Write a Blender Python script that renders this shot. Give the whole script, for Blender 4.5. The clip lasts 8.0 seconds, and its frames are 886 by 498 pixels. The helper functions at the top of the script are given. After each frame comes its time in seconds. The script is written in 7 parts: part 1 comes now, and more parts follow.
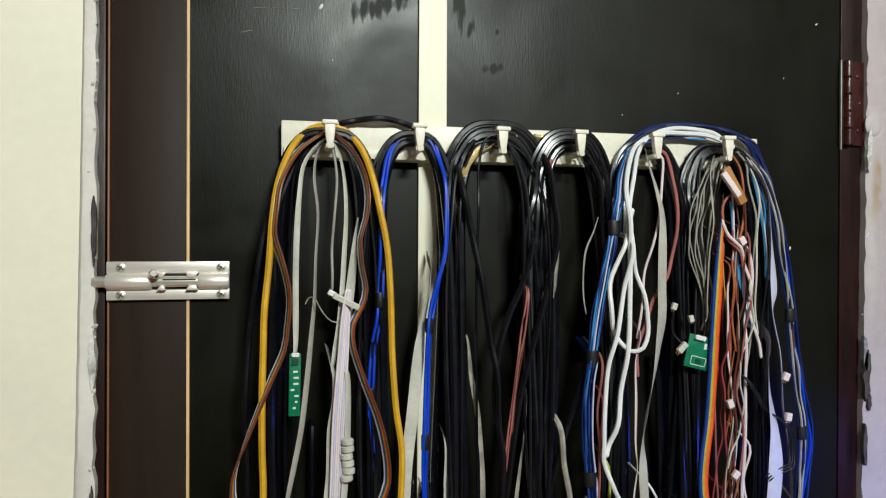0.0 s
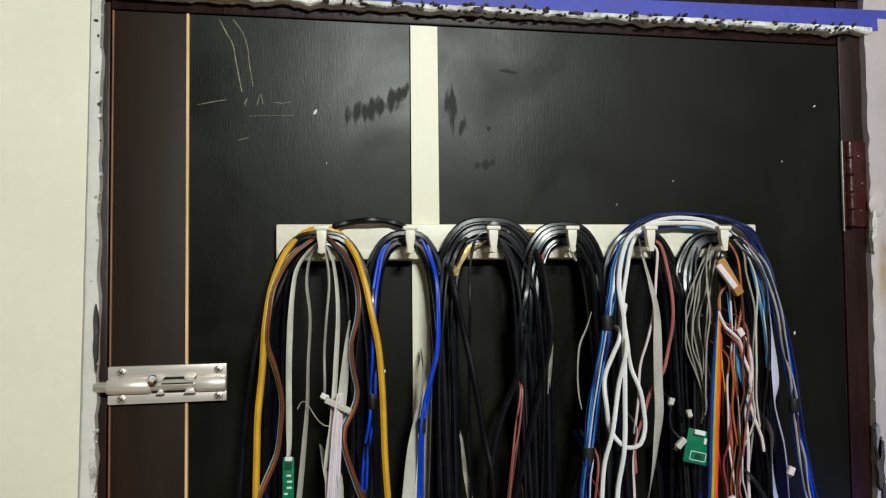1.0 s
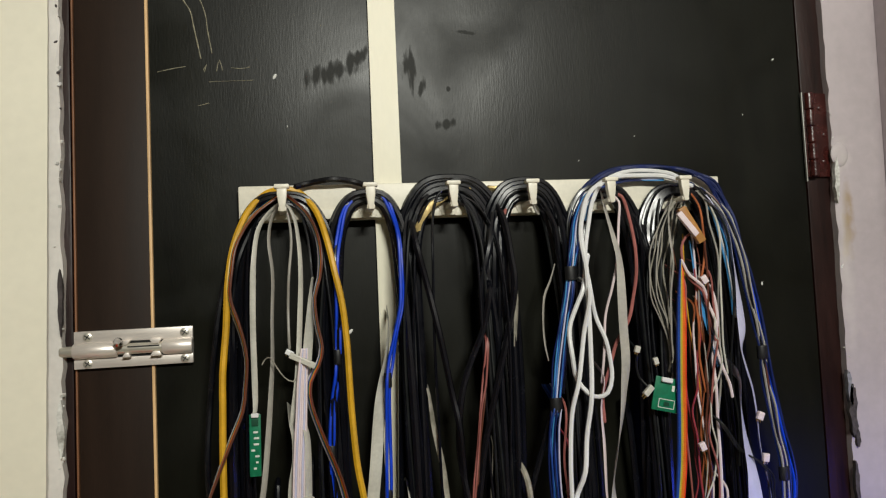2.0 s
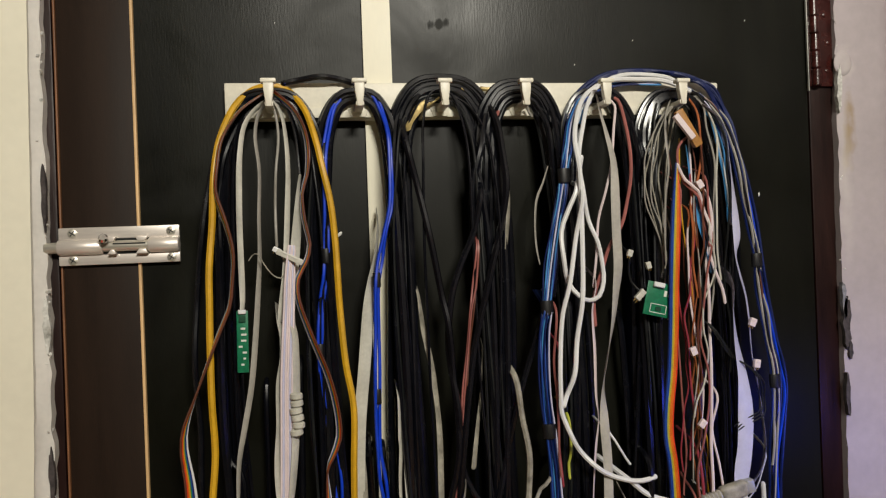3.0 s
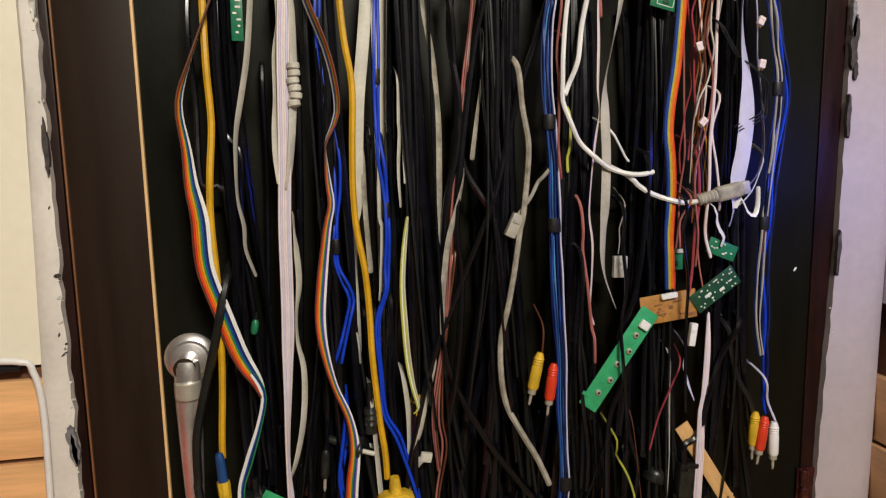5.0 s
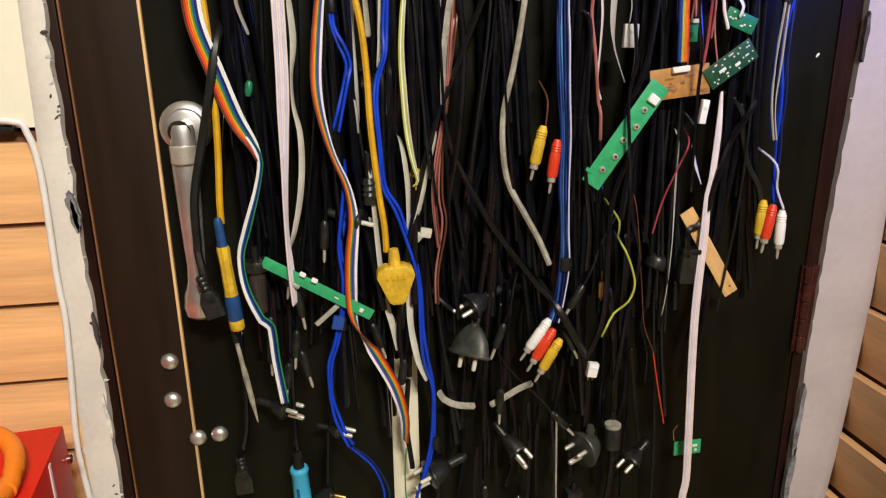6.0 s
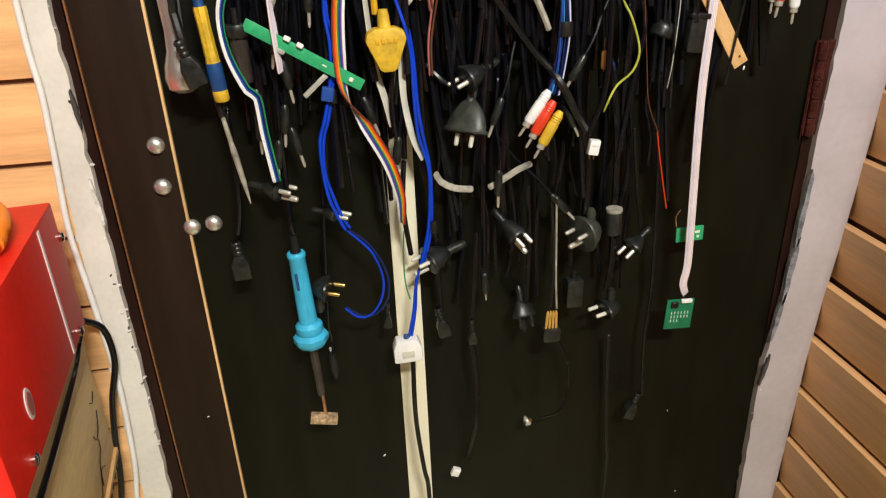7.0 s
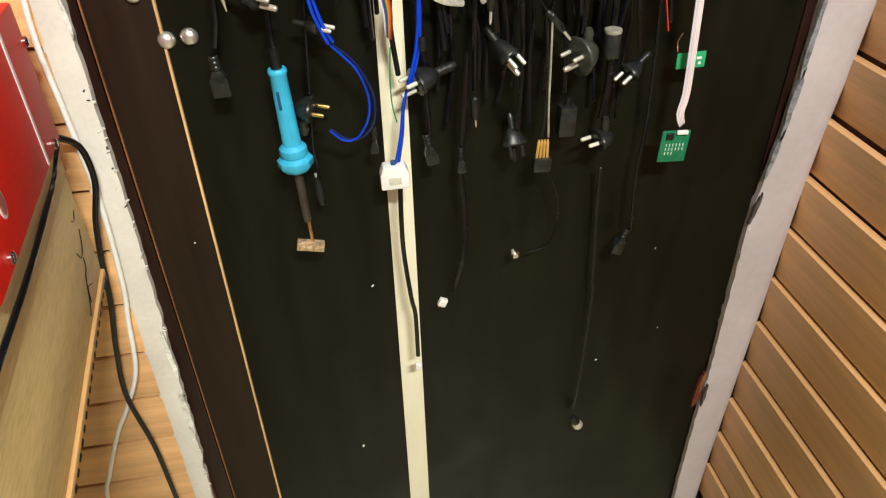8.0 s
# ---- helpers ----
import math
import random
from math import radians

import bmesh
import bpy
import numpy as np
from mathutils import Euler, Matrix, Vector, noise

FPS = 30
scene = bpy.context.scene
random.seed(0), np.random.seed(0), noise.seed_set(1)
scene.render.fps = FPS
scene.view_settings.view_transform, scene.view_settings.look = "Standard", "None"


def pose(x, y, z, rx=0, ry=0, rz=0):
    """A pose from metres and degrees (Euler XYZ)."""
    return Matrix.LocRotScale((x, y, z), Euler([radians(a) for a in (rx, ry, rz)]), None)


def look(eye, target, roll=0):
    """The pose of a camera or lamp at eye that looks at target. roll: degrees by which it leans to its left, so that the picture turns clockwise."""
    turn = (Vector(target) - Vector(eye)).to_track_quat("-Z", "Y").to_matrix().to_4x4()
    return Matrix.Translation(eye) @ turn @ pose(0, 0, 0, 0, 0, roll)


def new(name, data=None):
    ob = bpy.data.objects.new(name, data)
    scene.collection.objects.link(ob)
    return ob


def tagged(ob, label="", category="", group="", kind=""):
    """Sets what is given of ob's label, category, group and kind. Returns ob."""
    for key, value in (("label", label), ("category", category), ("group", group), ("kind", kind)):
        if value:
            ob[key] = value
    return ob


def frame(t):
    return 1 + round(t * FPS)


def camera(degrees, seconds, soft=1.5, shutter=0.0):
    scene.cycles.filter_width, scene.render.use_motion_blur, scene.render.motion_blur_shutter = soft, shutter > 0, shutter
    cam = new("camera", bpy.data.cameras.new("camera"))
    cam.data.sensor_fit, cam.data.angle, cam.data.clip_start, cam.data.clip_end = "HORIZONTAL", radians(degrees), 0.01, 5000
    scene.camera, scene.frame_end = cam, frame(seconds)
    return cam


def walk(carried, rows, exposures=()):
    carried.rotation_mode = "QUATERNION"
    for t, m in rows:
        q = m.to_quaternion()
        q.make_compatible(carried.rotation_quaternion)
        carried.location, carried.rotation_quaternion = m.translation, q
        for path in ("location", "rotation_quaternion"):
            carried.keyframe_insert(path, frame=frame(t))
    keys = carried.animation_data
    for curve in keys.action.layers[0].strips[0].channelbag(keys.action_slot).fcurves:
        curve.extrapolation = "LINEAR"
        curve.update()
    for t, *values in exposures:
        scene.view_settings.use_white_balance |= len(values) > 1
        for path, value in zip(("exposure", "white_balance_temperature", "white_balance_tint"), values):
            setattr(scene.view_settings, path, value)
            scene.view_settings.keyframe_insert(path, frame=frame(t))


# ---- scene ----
cam = camera(62.9, 8.0, 1.25)
PATH = [
    (0, (-0.251, -0.727, 1.675), (0.202, 1.221, 1.696), -0.1),
    (0.5, (-0.219, -0.744, 1.714), (0.099, 1.225, 1.851), 0.1),
    (1, (-0.209, -0.747, 1.74), (0.144, 1.218, 1.851), -0.9),
    (1.2, (-0.197, -0.75, 1.738), (0.15, 1.215, 1.874), -1.2),
    (2.3, (-0.166, -0.755, 1.671), (0.191, 1.208, 1.816), -3.2),
    (2.5, (-0.161, -0.75, 1.673), (0.202, 1.217, 1.727), -2.6),
    (3, (-0.163, -0.742, 1.624), (0.182, 1.228, 1.658), -2.5),
    (3.5, (-0.158, -0.741, 1.586), (0.196, 1.227, 1.571), -2.6),
    (4, (-0.159, -0.741, 1.544), (0.18, 1.227, 1.434), -2.7),
    (4.2, (-0.172, -0.74, 1.518), (0.162, 1.228, 1.403), -2.4),
    (5.3, (-0.179, -0.738, 1.389), (0.183, 1.198, 1.044), -1.2),
    (5.5, (-0.17, -0.746, 1.362), (0.177, 1.183, 0.964), -1.3),
    (6, (-0.165, -0.746, 1.31), (0.128, 1.151, 0.747), -1.2),
    (6.5, (-0.16, -0.751, 1.244), (0.11, 1.105, 0.548), -2.3),
    (7, (-0.163, -0.761, 1.192), (0.094, 1.03, 0.342), -2.7),
    (7.5, (-0.16, -0.764, 1.166), (0.068, 0.954, 0.167), -3.0),
    (8, (-0.156, -0.769, 1.141), (0.07, 0.843, -0.022), -1.9),
]
EXPOSURES = [(0, -0.34, 5650, 2), (1.2, -0.55, 5700, 4), (2.5, -0.68, 6250, 9), (3.5, -0.62, 6400, 11), (4.2, -0.54, 6550, 12), (5.5, -0.08, 6550, 12), (6, 0.16, 6500, 11), (6.5, 0.32, 6400, 9), (7, 0.45, 6250, 9), (8, 0.74, 6150, 6)]
walk(cam, [(t, look(eye, target, roll)) for t, eye, target, roll in PATH], EXPOSURES)

# ---- light ----
world = bpy.data.worlds.new("world")
scene.world = world
world.use_nodes = True
world.node_tree.nodes["Background"].inputs[0].default_value = (0.9, 0.85, 0.8, 1)
world.node_tree.nodes["Background"].inputs[1].default_value = 0.02


def area_lamp(name, eye, target, size, watts, colour):
    data = bpy.data.lights.new(name, "AREA")
    data.shape, data.size, data.size_y, data.energy, data.color = "RECTANGLE", size, size if size < 0.2 else 0.14, watts, colour
    ob = new(name, data)
    ob.matrix_world = look(eye, target)
    return ob


area_lamp("ceiling_lamp", (0.20, -2.05, 2.62), (0.0, 0.0, 1.1), 0.5, 66, (1.0, 0.94, 0.80))
area_lamp("blue_led_lamp", (0.44, -0.24, 1.40), (0.30, 0.0, 1.30), 0.05, 0.27, (0.06, 0.10, 1.0))


# ---- materials ----
def mat(name, base, rough=0.5, metal=0.0, var=0.18, scale=30.0, bump=0.05, fine=400.0, spec=0.5, island=False, coat=0.0,
        stretch=(1, 1, 1), clear=0.0):
    """A procedural surface: colour with broad stains and fine grain, uneven gloss and relief."""
    m = bpy.data.materials.new(name)
    m.use_nodes = True
    nt = m.node_tree
    bs = nt.nodes["Principled BSDF"]
    tc = nt.nodes.new("ShaderNodeTexCoord")
    mp = nt.nodes.new("ShaderNodeMapping")
    mp.inputs["Scale"].default_value = stretch
    nt.links.new(tc.outputs["Object"], mp.inputs["Vector"])
    n1 = nt.nodes.new("ShaderNodeTexNoise")
    n1.inputs["Scale"].default_value, n1.inputs["Detail"].default_value = scale, 5
    n2 = nt.nodes.new("ShaderNodeTexNoise")
    n2.inputs["Scale"].default_value, n2.inputs["Detail"].default_value = fine, 3
    for n in (n1, n2):
        nt.links.new(mp.outputs[0], n.inputs["Vector"])
    add = nt.nodes.new("ShaderNodeMath")
    add.operation = "MULTIPLY_ADD"
    nt.links.new(n1.outputs["Fac"], add.inputs[0])
    add.inputs[1].default_value = 0.7
    half = nt.nodes.new("ShaderNodeMath")
    half.operation = "MULTIPLY"
    half.inputs[1].default_value = 0.3
    nt.links.new(n2.outputs["Fac"], half.inputs[0])
    nt.links.new(half.outputs[0], add.inputs[2])
    ramp = nt.nodes.new("ShaderNodeValToRGB")
    lo, hi = 1 - var, 1 + var
    ramp.color_ramp.elements[0].position, ramp.color_ramp.elements[1].position = 0.32, 0.68
    ramp.color_ramp.elements[0].color = (base[0] * lo, base[1] * lo, base[2] * lo, 1)
    ramp.color_ramp.elements[1].color = tuple(min(1, c * hi) for c in base) + (1,)
    nt.links.new(add.outputs[0], ramp.inputs[0])
    colour = ramp.outputs[0]
    if island:
        info = nt.nodes.new("ShaderNodeObjectInfo")
        hsv = nt.nodes.new("ShaderNodeHueSaturation")
        rng = nt.nodes.new("ShaderNodeMapRange")
        rng.inputs[3].default_value, rng.inputs[4].default_value = 0.82, 1.16
        nt.links.new(info.outputs["Random"], rng.inputs[0])
        nt.links.new(rng.outputs[0], hsv.inputs["Value"])
        nt.links.new(colour, hsv.inputs["Color"])
        colour = hsv.outputs[0]
    nt.links.new(colour, bs.inputs["Base Color"])
    rr = nt.nodes.new("ShaderNodeMapRange")
    rr.inputs[3].default_value, rr.inputs[4].default_value = max(0.03, rough - 0.1), min(1, rough + 0.1)
    nt.links.new(n1.outputs["Fac"], rr.inputs[0])
    nt.links.new(rr.outputs[0], bs.inputs["Roughness"])
    bs.inputs["Metallic"].default_value = metal
    bs.inputs["Specular IOR Level"].default_value = spec
    bs.inputs["Coat Weight"].default_value = coat
    bs.inputs["Transmission Weight"].default_value = clear
    if bump:
        b = nt.nodes.new("ShaderNodeBump")
        b.inputs["Strength"].default_value, b.inputs["Distance"].default_value = bump, 0.002
        nt.links.new(add.outputs[0], b.inputs["Height"])
        nt.links.new(b.outputs[0], bs.inputs["Normal"])
    return m


M_DOOR = mat("door_laminate", (0.0052, 0.0053, 0.0030), 0.34, 0, 0.5, 6, 0.13, 120, 0.18, stretch=(5, 1, 0.8))
nt = M_DOOR.node_tree  # a greasy film with uneven gloss, wiped off in a few patches
tc = nt.nodes.new("ShaderNodeTexCoord")
smear = nt.nodes.new("ShaderNodeTexNoise")
smear.inputs["Scale"].default_value, smear.inputs["Detail"].default_value, smear.inputs["Distortion"].default_value = 8.5, 9, 0.5
nt.links.new(tc.outputs["Object"], smear.inputs["Vector"])
film = nt.nodes.new("ShaderNodeMapRange")
film.inputs[1].default_value, film.inputs[2].default_value, film.inputs[3].default_value, film.inputs[4].default_value = 0.34, 0.66, 0.29, 0.46
nt.links.new(smear.outputs["Fac"], film.inputs[0])
torn = nt.nodes.new("ShaderNodeTexNoise")
torn.inputs["Scale"].default_value, torn.inputs["Detail"].default_value = 34, 8
stroke = nt.nodes.new("ShaderNodeMapping")
stroke.inputs["Scale"].default_value = (4.5, 1, 1.0)
nt.links.new(tc.outputs["Object"], stroke.inputs["Vector"])
nt.links.new(stroke.outputs[0], torn.inputs["Vector"])


def patch(nt, where, ragged_by, x, z, a, b, slope, soft=(1.35, 2.25)):
    """A ragged oval on an upright surface, at x and z with half axes a and b: 1 inside, 0 outside."""
    place = nt.nodes.new("ShaderNodeMapping")
    place.vector_type = "TEXTURE"
    place.inputs["Location"].default_value, place.inputs["Rotation"].default_value, place.inputs["Scale"].default_value = (x, 0, z), (0, radians(slope), 0), (a, 10, b)
    nt.links.new(where, place.inputs["Vector"])
    far = nt.nodes.new("ShaderNodeVectorMath")
    far.operation = "LENGTH"
    nt.links.new(place.outputs[0], far.inputs[0])
    edge = nt.nodes.new("ShaderNodeMath")
    edge.operation = "MULTIPLY_ADD"
    edge.inputs[1].default_value = 2.0
    nt.links.new(ragged_by, edge.inputs[0])
    nt.links.new(far.outputs["Value"], edge.inputs[2])
    inside = nt.nodes.new("ShaderNodeMapRange")
    inside.inputs[1].default_value, inside.inputs[2].default_value, inside.inputs[3].default_value, inside.inputs[4].default_value = soft[0], soft[1], 1.0, 0.0
    nt.links.new(edge.outputs[0], inside.inputs[0])
    return inside.outputs[0]


gloss = film.outputs[0]
for x, z, a, b, slope in ((-0.150, 1.928, 0.046, 0.017, -16), (-0.120, 1.945, 0.030, 0.012, -38), (-0.063, 1.932, 0.015, 0.030, 0), (-0.052, 1.912, 0.006, 0.018, 12),
                          (-0.028, 1.872, 0.021, 0.009, -12), (0.000, 1.974, 0.022, 0.004, 8), (-0.023, 1.911, 0.004, 0.004, 0)):
    dull = nt.nodes.new("ShaderNodeMath")
    dull.operation = "MULTIPLY"
    dull.inputs[1].default_value = 0.52
    nt.links.new(patch(nt, tc.outputs["Object"], torn.outputs["Fac"], x, z, a, b, slope), dull.inputs[0])
    most = nt.nodes.new("ShaderNodeMath")
    most.operation = "MAXIMUM"
    nt.links.new(gloss, most.inputs[0])
    nt.links.new(dull.outputs[0], most.inputs[1])
    gloss = most.outputs[0]
nt.links.new(gloss, nt.nodes["Principled BSDF"].inputs["Roughness"])


def stain(m, colour, spots):
    """Damp stains with soft ragged outlines on a painted wall: (x, z, half width, half height, slope, strength)."""
    nt = m.node_tree
    where = nt.nodes.new("ShaderNodeTexCoord").outputs["Object"]
    rag = nt.nodes.new("ShaderNodeTexNoise")
    rag.inputs["Scale"].default_value, rag.inputs["Detail"].default_value = 70, 6
    nt.links.new(where, rag.inputs["Vector"])
    base = nt.nodes["Principled BSDF"].inputs["Base Color"]
    for x, z, a, b, slope, strength in spots:
        fac = nt.nodes.new("ShaderNodeMath")
        fac.operation = "MULTIPLY"
        fac.inputs[1].default_value = strength
        nt.links.new(patch(nt, where, rag.outputs["Fac"], x, z, a, b, slope, (0.9, 2.2)), fac.inputs[0])
        mix = nt.nodes.new("ShaderNodeMixRGB")
        nt.links.new(fac.outputs[0], mix.inputs[0])
        nt.links.new(base.links[0].from_socket, mix.inputs[1])
        mix.inputs[2].default_value = (*colour, 1)
        nt.links.new(mix.outputs[0], base)


M_STILE = mat("door_stile_laminate", (0.019, 0.0105, 0.0065), 0.52, 0, 0.3, 8, 0.08, 160, 0.16, stretch=(6, 1, 0.5))
M_EDGE = mat("worn_edge_wood", (0.20, 0.085, 0.035), 0.5, 0, 0.5, 40, 0.1, 300, stretch=(1, 1, 0.15))
M_PIN = mat("bright_nickel_pin", (0.66, 0.63, 0.57), 0.32, 0.6, 0.12, 60, 0.03, 300)
M_BEAD = mat("bare_wood_bead", (0.74, 0.48, 0.23), 0.5, 0, 0.3, 40, 0.1, 300, stretch=(1, 1, 0.15))
M_FRAME = mat("maroon_frame_paint", (0.016, 0.0055, 0.0042), 0.38, 0, 0.5, 25, 0.25, 150, 0.22, stretch=(3, 1, 0.4))
M_HINGE = mat("thick_maroon_paint", (0.040, 0.0085, 0.007), 0.25, 0, 0.5, 60, 0.35, 200, coat=0.15)
M_NICKEL = mat("pale_nickel_plate", (0.83, 0.76, 0.70), 0.38, 0.48, 0.22, 60, 0.06, 400, stretch=(0.1, 1, 1))
M_DULLORANGE = mat("dull_orange_pvc", (0.36, 0.105, 0.035), 0.45, 0, 0.3, 60, 0.05, 300, island=True)
M_FRAMERED = mat("bare_red_frame_primer", (0.13, 0.028, 0.018), 0.35, 0, 0.5, 45, 0.5, 200)
M_CREAM = mat("cream_wall_paint", (0.84, 0.80, 0.66), 0.6, 0, 0.06, 5, 0.06, 90)
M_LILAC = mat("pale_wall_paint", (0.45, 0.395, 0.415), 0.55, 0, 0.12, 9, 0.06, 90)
M_PLASTER = mat("grey_plaster_reveal", (0.68, 0.65, 0.61), 0.7, 0, 0.12, 14, 0.2, 160)
M_CHIP = mat("broken_plaster_edge", (0.70, 0.67, 0.60), 0.9, 0, 0.6, 60, 0.8, 300)
M_CHIPDARK = mat("dark_plaster_crumbs", (0.06, 0.05, 0.05), 0.9, 0, 0.7, 80, 0.8, 300)
# the blue light under the lintel, put into the base colour
M_BLUELIT = mat("blue_lit_lintel", (0.05, 0.06, 0.42), 0.6, 0, 0.25, 12, 0.1, 120)
stain(M_LILAC, (0.30, 0.20, 0.07), ((0.4400, 1.755, 0.0055, 0.042, 0, 0.8), (0.4360, 1.735, 0.0045, 0.030, 4, 0.7), (0.4450, 1.770, 0.0035, 0.030, -4, 0.5)))
stain(M_LILAC, (0.62, 0.58, 0.55), ((0.4380, 1.829, 0.012, 0.018, 0, 0.6), (0.4330, 1.70, 0.008, 0.10, 0, 0.5)))
stain(M_CREAM, (0.60, 0.50, 0.22), ((-0.515, 1.607, 0.010, 0.006, 0, 0.5), (-0.510, 1.632, 0.006, 0.004, 0, 0.35)))
M_STRIP = mat("cream_batten_paint", (0.80, 0.76, 0.60), 0.45, 0, 0.06, 20, 0.1, 200, stretch=(1, 1, 0.3))
M_RAIL = mat("white_rail_plastic", (0.78, 0.74, 0.62), 0.4, 0, 0.12, 25, 0.08, 200)
M_STEEL = mat("brushed_steel", (0.66, 0.63, 0.55), 0.36, 0.65, 0.2, 60, 0.05, 500, stretch=(0.1, 1, 1))
M_SATIN = mat("satin_chrome", (0.80, 0.78, 0.78), 0.36, 0.9, 0.08, 40, 0.02, 300)
M_DUSTY = mat("dusty_black_plastic", (0.013, 0.0145, 0.0135), 0.36, 0, 0.75, 120, 0.25, 400, island=True)
M_GREYDUST = mat("grey_green_dusty_rubber", (0.034, 0.038, 0.031), 0.45, 0, 0.6, 90, 0.25, 400)
M_MIDBLUE = mat("mid_blue_pvc", (0.015, 0.06, 0.30), 0.36, 0, 0.2, 60, 0.05, 400)
M_CHROME = mat("chrome", (0.72, 0.70, 0.70), 0.16, 1.0, 0.08, 40, 0.02, 300)
M_BRASS = mat("brass", (0.62, 0.42, 0.14), 0.3, 1.0, 0.25, 80, 0.1, 300)
M_GOLDW = mat("gilt_wire", (0.66, 0.40, 0.10), 0.38, 0.35, 0.2, 80, 0.1, 300)
M_COPPER = mat("copper_tip", (0.60, 0.34, 0.18), 0.4, 0.9, 0.35, 120, 0.3, 300)
M_PLANK = mat("tan_wood_plank", (0.74, 0.43, 0.20), 0.38, 0, 0.22, 7, 0.08, 60, island=True, stretch=(0.35, 0.35, 6))
# for unseen room walls, dark brown to hold down the fill light
M_UNSEENWALL = mat("dark_unseen_wall", (0.09, 0.055, 0.035), 0.5, 0, 0.3, 6, 0.1, 60, stretch=(0.4, 0.4, 5))
M_GROOVE = mat("dark_plank_groove", (0.13, 0.055, 0.025), 0.7, 0, 0.3, 20, 0.1, 100)
# unseen floor; paled so that its bounce brightens the lower door
M_FLOOR = mat("pale_bounce_floor", (0.52, 0.48, 0.29), 0.3, 0, 0.2, 6, 0.05, 90)
# unseen ceiling; greyed so that less light comes back from above
M_CEIL = mat("greyed_ceiling", (0.45, 0.42, 0.38), 0.8, 0, 0.05, 5, 0.05, 80)
M_BLACK = mat("black_pvc", (0.0035, 0.0038, 0.0062), 0.24, 0, 0.3, 60, 0.06, 500, spec=0.48, island=True)
M_RUBBER = mat("dull_black_rubber", (0.0075, 0.0085, 0.009), 0.38, 0, 0.4, 60, 0.1, 500, island=True)
M_YELLOW = mat("yellow_pvc", (0.62, 0.345, 0.012), 0.4, 0, 0.2, 40, 0.06, 300)
M_YELLOWD = mat("dirty_yellow_rubber", (0.60, 0.38, 0.02), 0.55, 0, 0.35, 60, 0.3, 300)
M_BLUE = mat("bright_blue_pvc", (0.004, 0.044, 0.54), 0.40, 0, 0.2, 60, 0.05, 400, 0.35)
M_NAVY = mat("navy_blue_pvc", (0.0035, 0.012, 0.085), 0.34, 0, 0.3, 60, 0.05, 400)
M_SKY = mat("sky_blue_pvc", (0.06, 0.25, 0.54), 0.38, 0, 0.2, 60, 0.05, 400)
M_WHITE = mat("white_pvc", (0.78, 0.78, 0.78), 0.36, 0, 0.08, 40, 0.05, 300)
M_IVORY = mat("aged_ivory_pvc", (0.53, 0.515, 0.45), 0.45, 0, 0.2, 40, 0.08, 300)
M_PINKW = mat("pinkish_white_ribbon", (0.74, 0.63, 0.64), 0.42, 0, 0.08, 50, 0.05, 300)
M_LAV = mat("lavender_white_ribbon", (0.55, 0.55, 0.72), 0.42, 0, 0.1, 50, 0.05, 300)
M_GREY = mat("grey_ribbon_pvc", (0.38, 0.36, 0.32), 0.45, 0, 0.2, 40, 0.08, 300, island=True)
M_DIRTY = mat("soiled_grey_cable", (0.30, 0.28, 0.23), 0.6, 0, 0.5, 70, 0.3, 300)
M_RED = mat("red_pvc", (0.66, 0.045, 0.014), 0.38, 0, 0.2, 60, 0.05, 300)
M_SALMON = mat("salmon_pvc", (0.34, 0.115, 0.10), 0.42, 0, 0.2, 60, 0.05, 300, island=True)
M_PINKRED = mat("dull_crimson_pvc", (0.29, 0.04, 0.055), 0.42, 0, 0.2, 60, 0.05, 300)
M_ORANGE = mat("orange_pvc", (0.68, 0.16, 0.012), 0.4, 0, 0.15, 60, 0.05, 300)
M_BROWN = mat("brown_pvc", (0.11, 0.035, 0.018), 0.4, 0, 0.2, 60, 0.05, 300)
M_GREENW = mat("green_pvc", (0.02, 0.22, 0.09), 0.4, 0, 0.2, 60, 0.05, 300)
M_YG = mat("yellow_green_pvc", (0.42, 0.44, 0.06), 0.4, 0, 0.2, 60, 0.05, 300)
M_PURPLE = mat("purple_pvc", (0.16, 0.06, 0.32), 0.4, 0, 0.2, 60, 0.05, 300)
M_PCB = mat("green_circuit_board", (0.010, 0.16, 0.075), 0.35, 0, 0.25, 150, 0.1, 400)
M_PCBL = mat("light_green_circuit_board", (0.030, 0.34, 0.14), 0.4, 0, 0.2, 80, 0.1, 400)
M_PCBD = mat("dark_green_circuit_board", (0.008, 0.06, 0.03), 0.4, 0, 0.3, 150, 0.1, 400)
M_PCBB = mat("brown_phenolic_board", (0.40, 0.19, 0.045), 0.5, 0, 0.25, 80, 0.1, 300)
M_INK = mat("white_board_print", (0.70, 0.72, 0.66), 0.6, 0, 0.1, 100, 0.0, 300)
M_WOOD = mat("pale_wooden_stick", (0.62, 0.37, 0.15), 0.6, 0, 0.25, 20, 0.1, 200, stretch=(6, 1, 1))
M_PLY = mat("worn_plywood", (0.82, 0.60, 0.28), 0.55, 0, 0.32, 5, 0.15, 120, stretch=(1, 0.4, 3))
M_REDMETAL = mat("red_enamel_metal", (0.72, 0.018, 0.008), 0.45, 0, 0.15, 12, 0.04, 150, 0.22)
M_ORANGEP = mat("orange_plastic", (0.85, 0.22, 0.012), 0.4, 0, 0.1, 30, 0.05, 200)
M_TURQ = mat("turquoise_plastic", (0.05, 0.42, 0.68), 0.4, 0, 0.12, 50, 0.08, 300)
M_BLUEP = mat("dark_blue_plastic", (0.012, 0.06, 0.20), 0.4, 0, 0.25, 60, 0.1, 300)
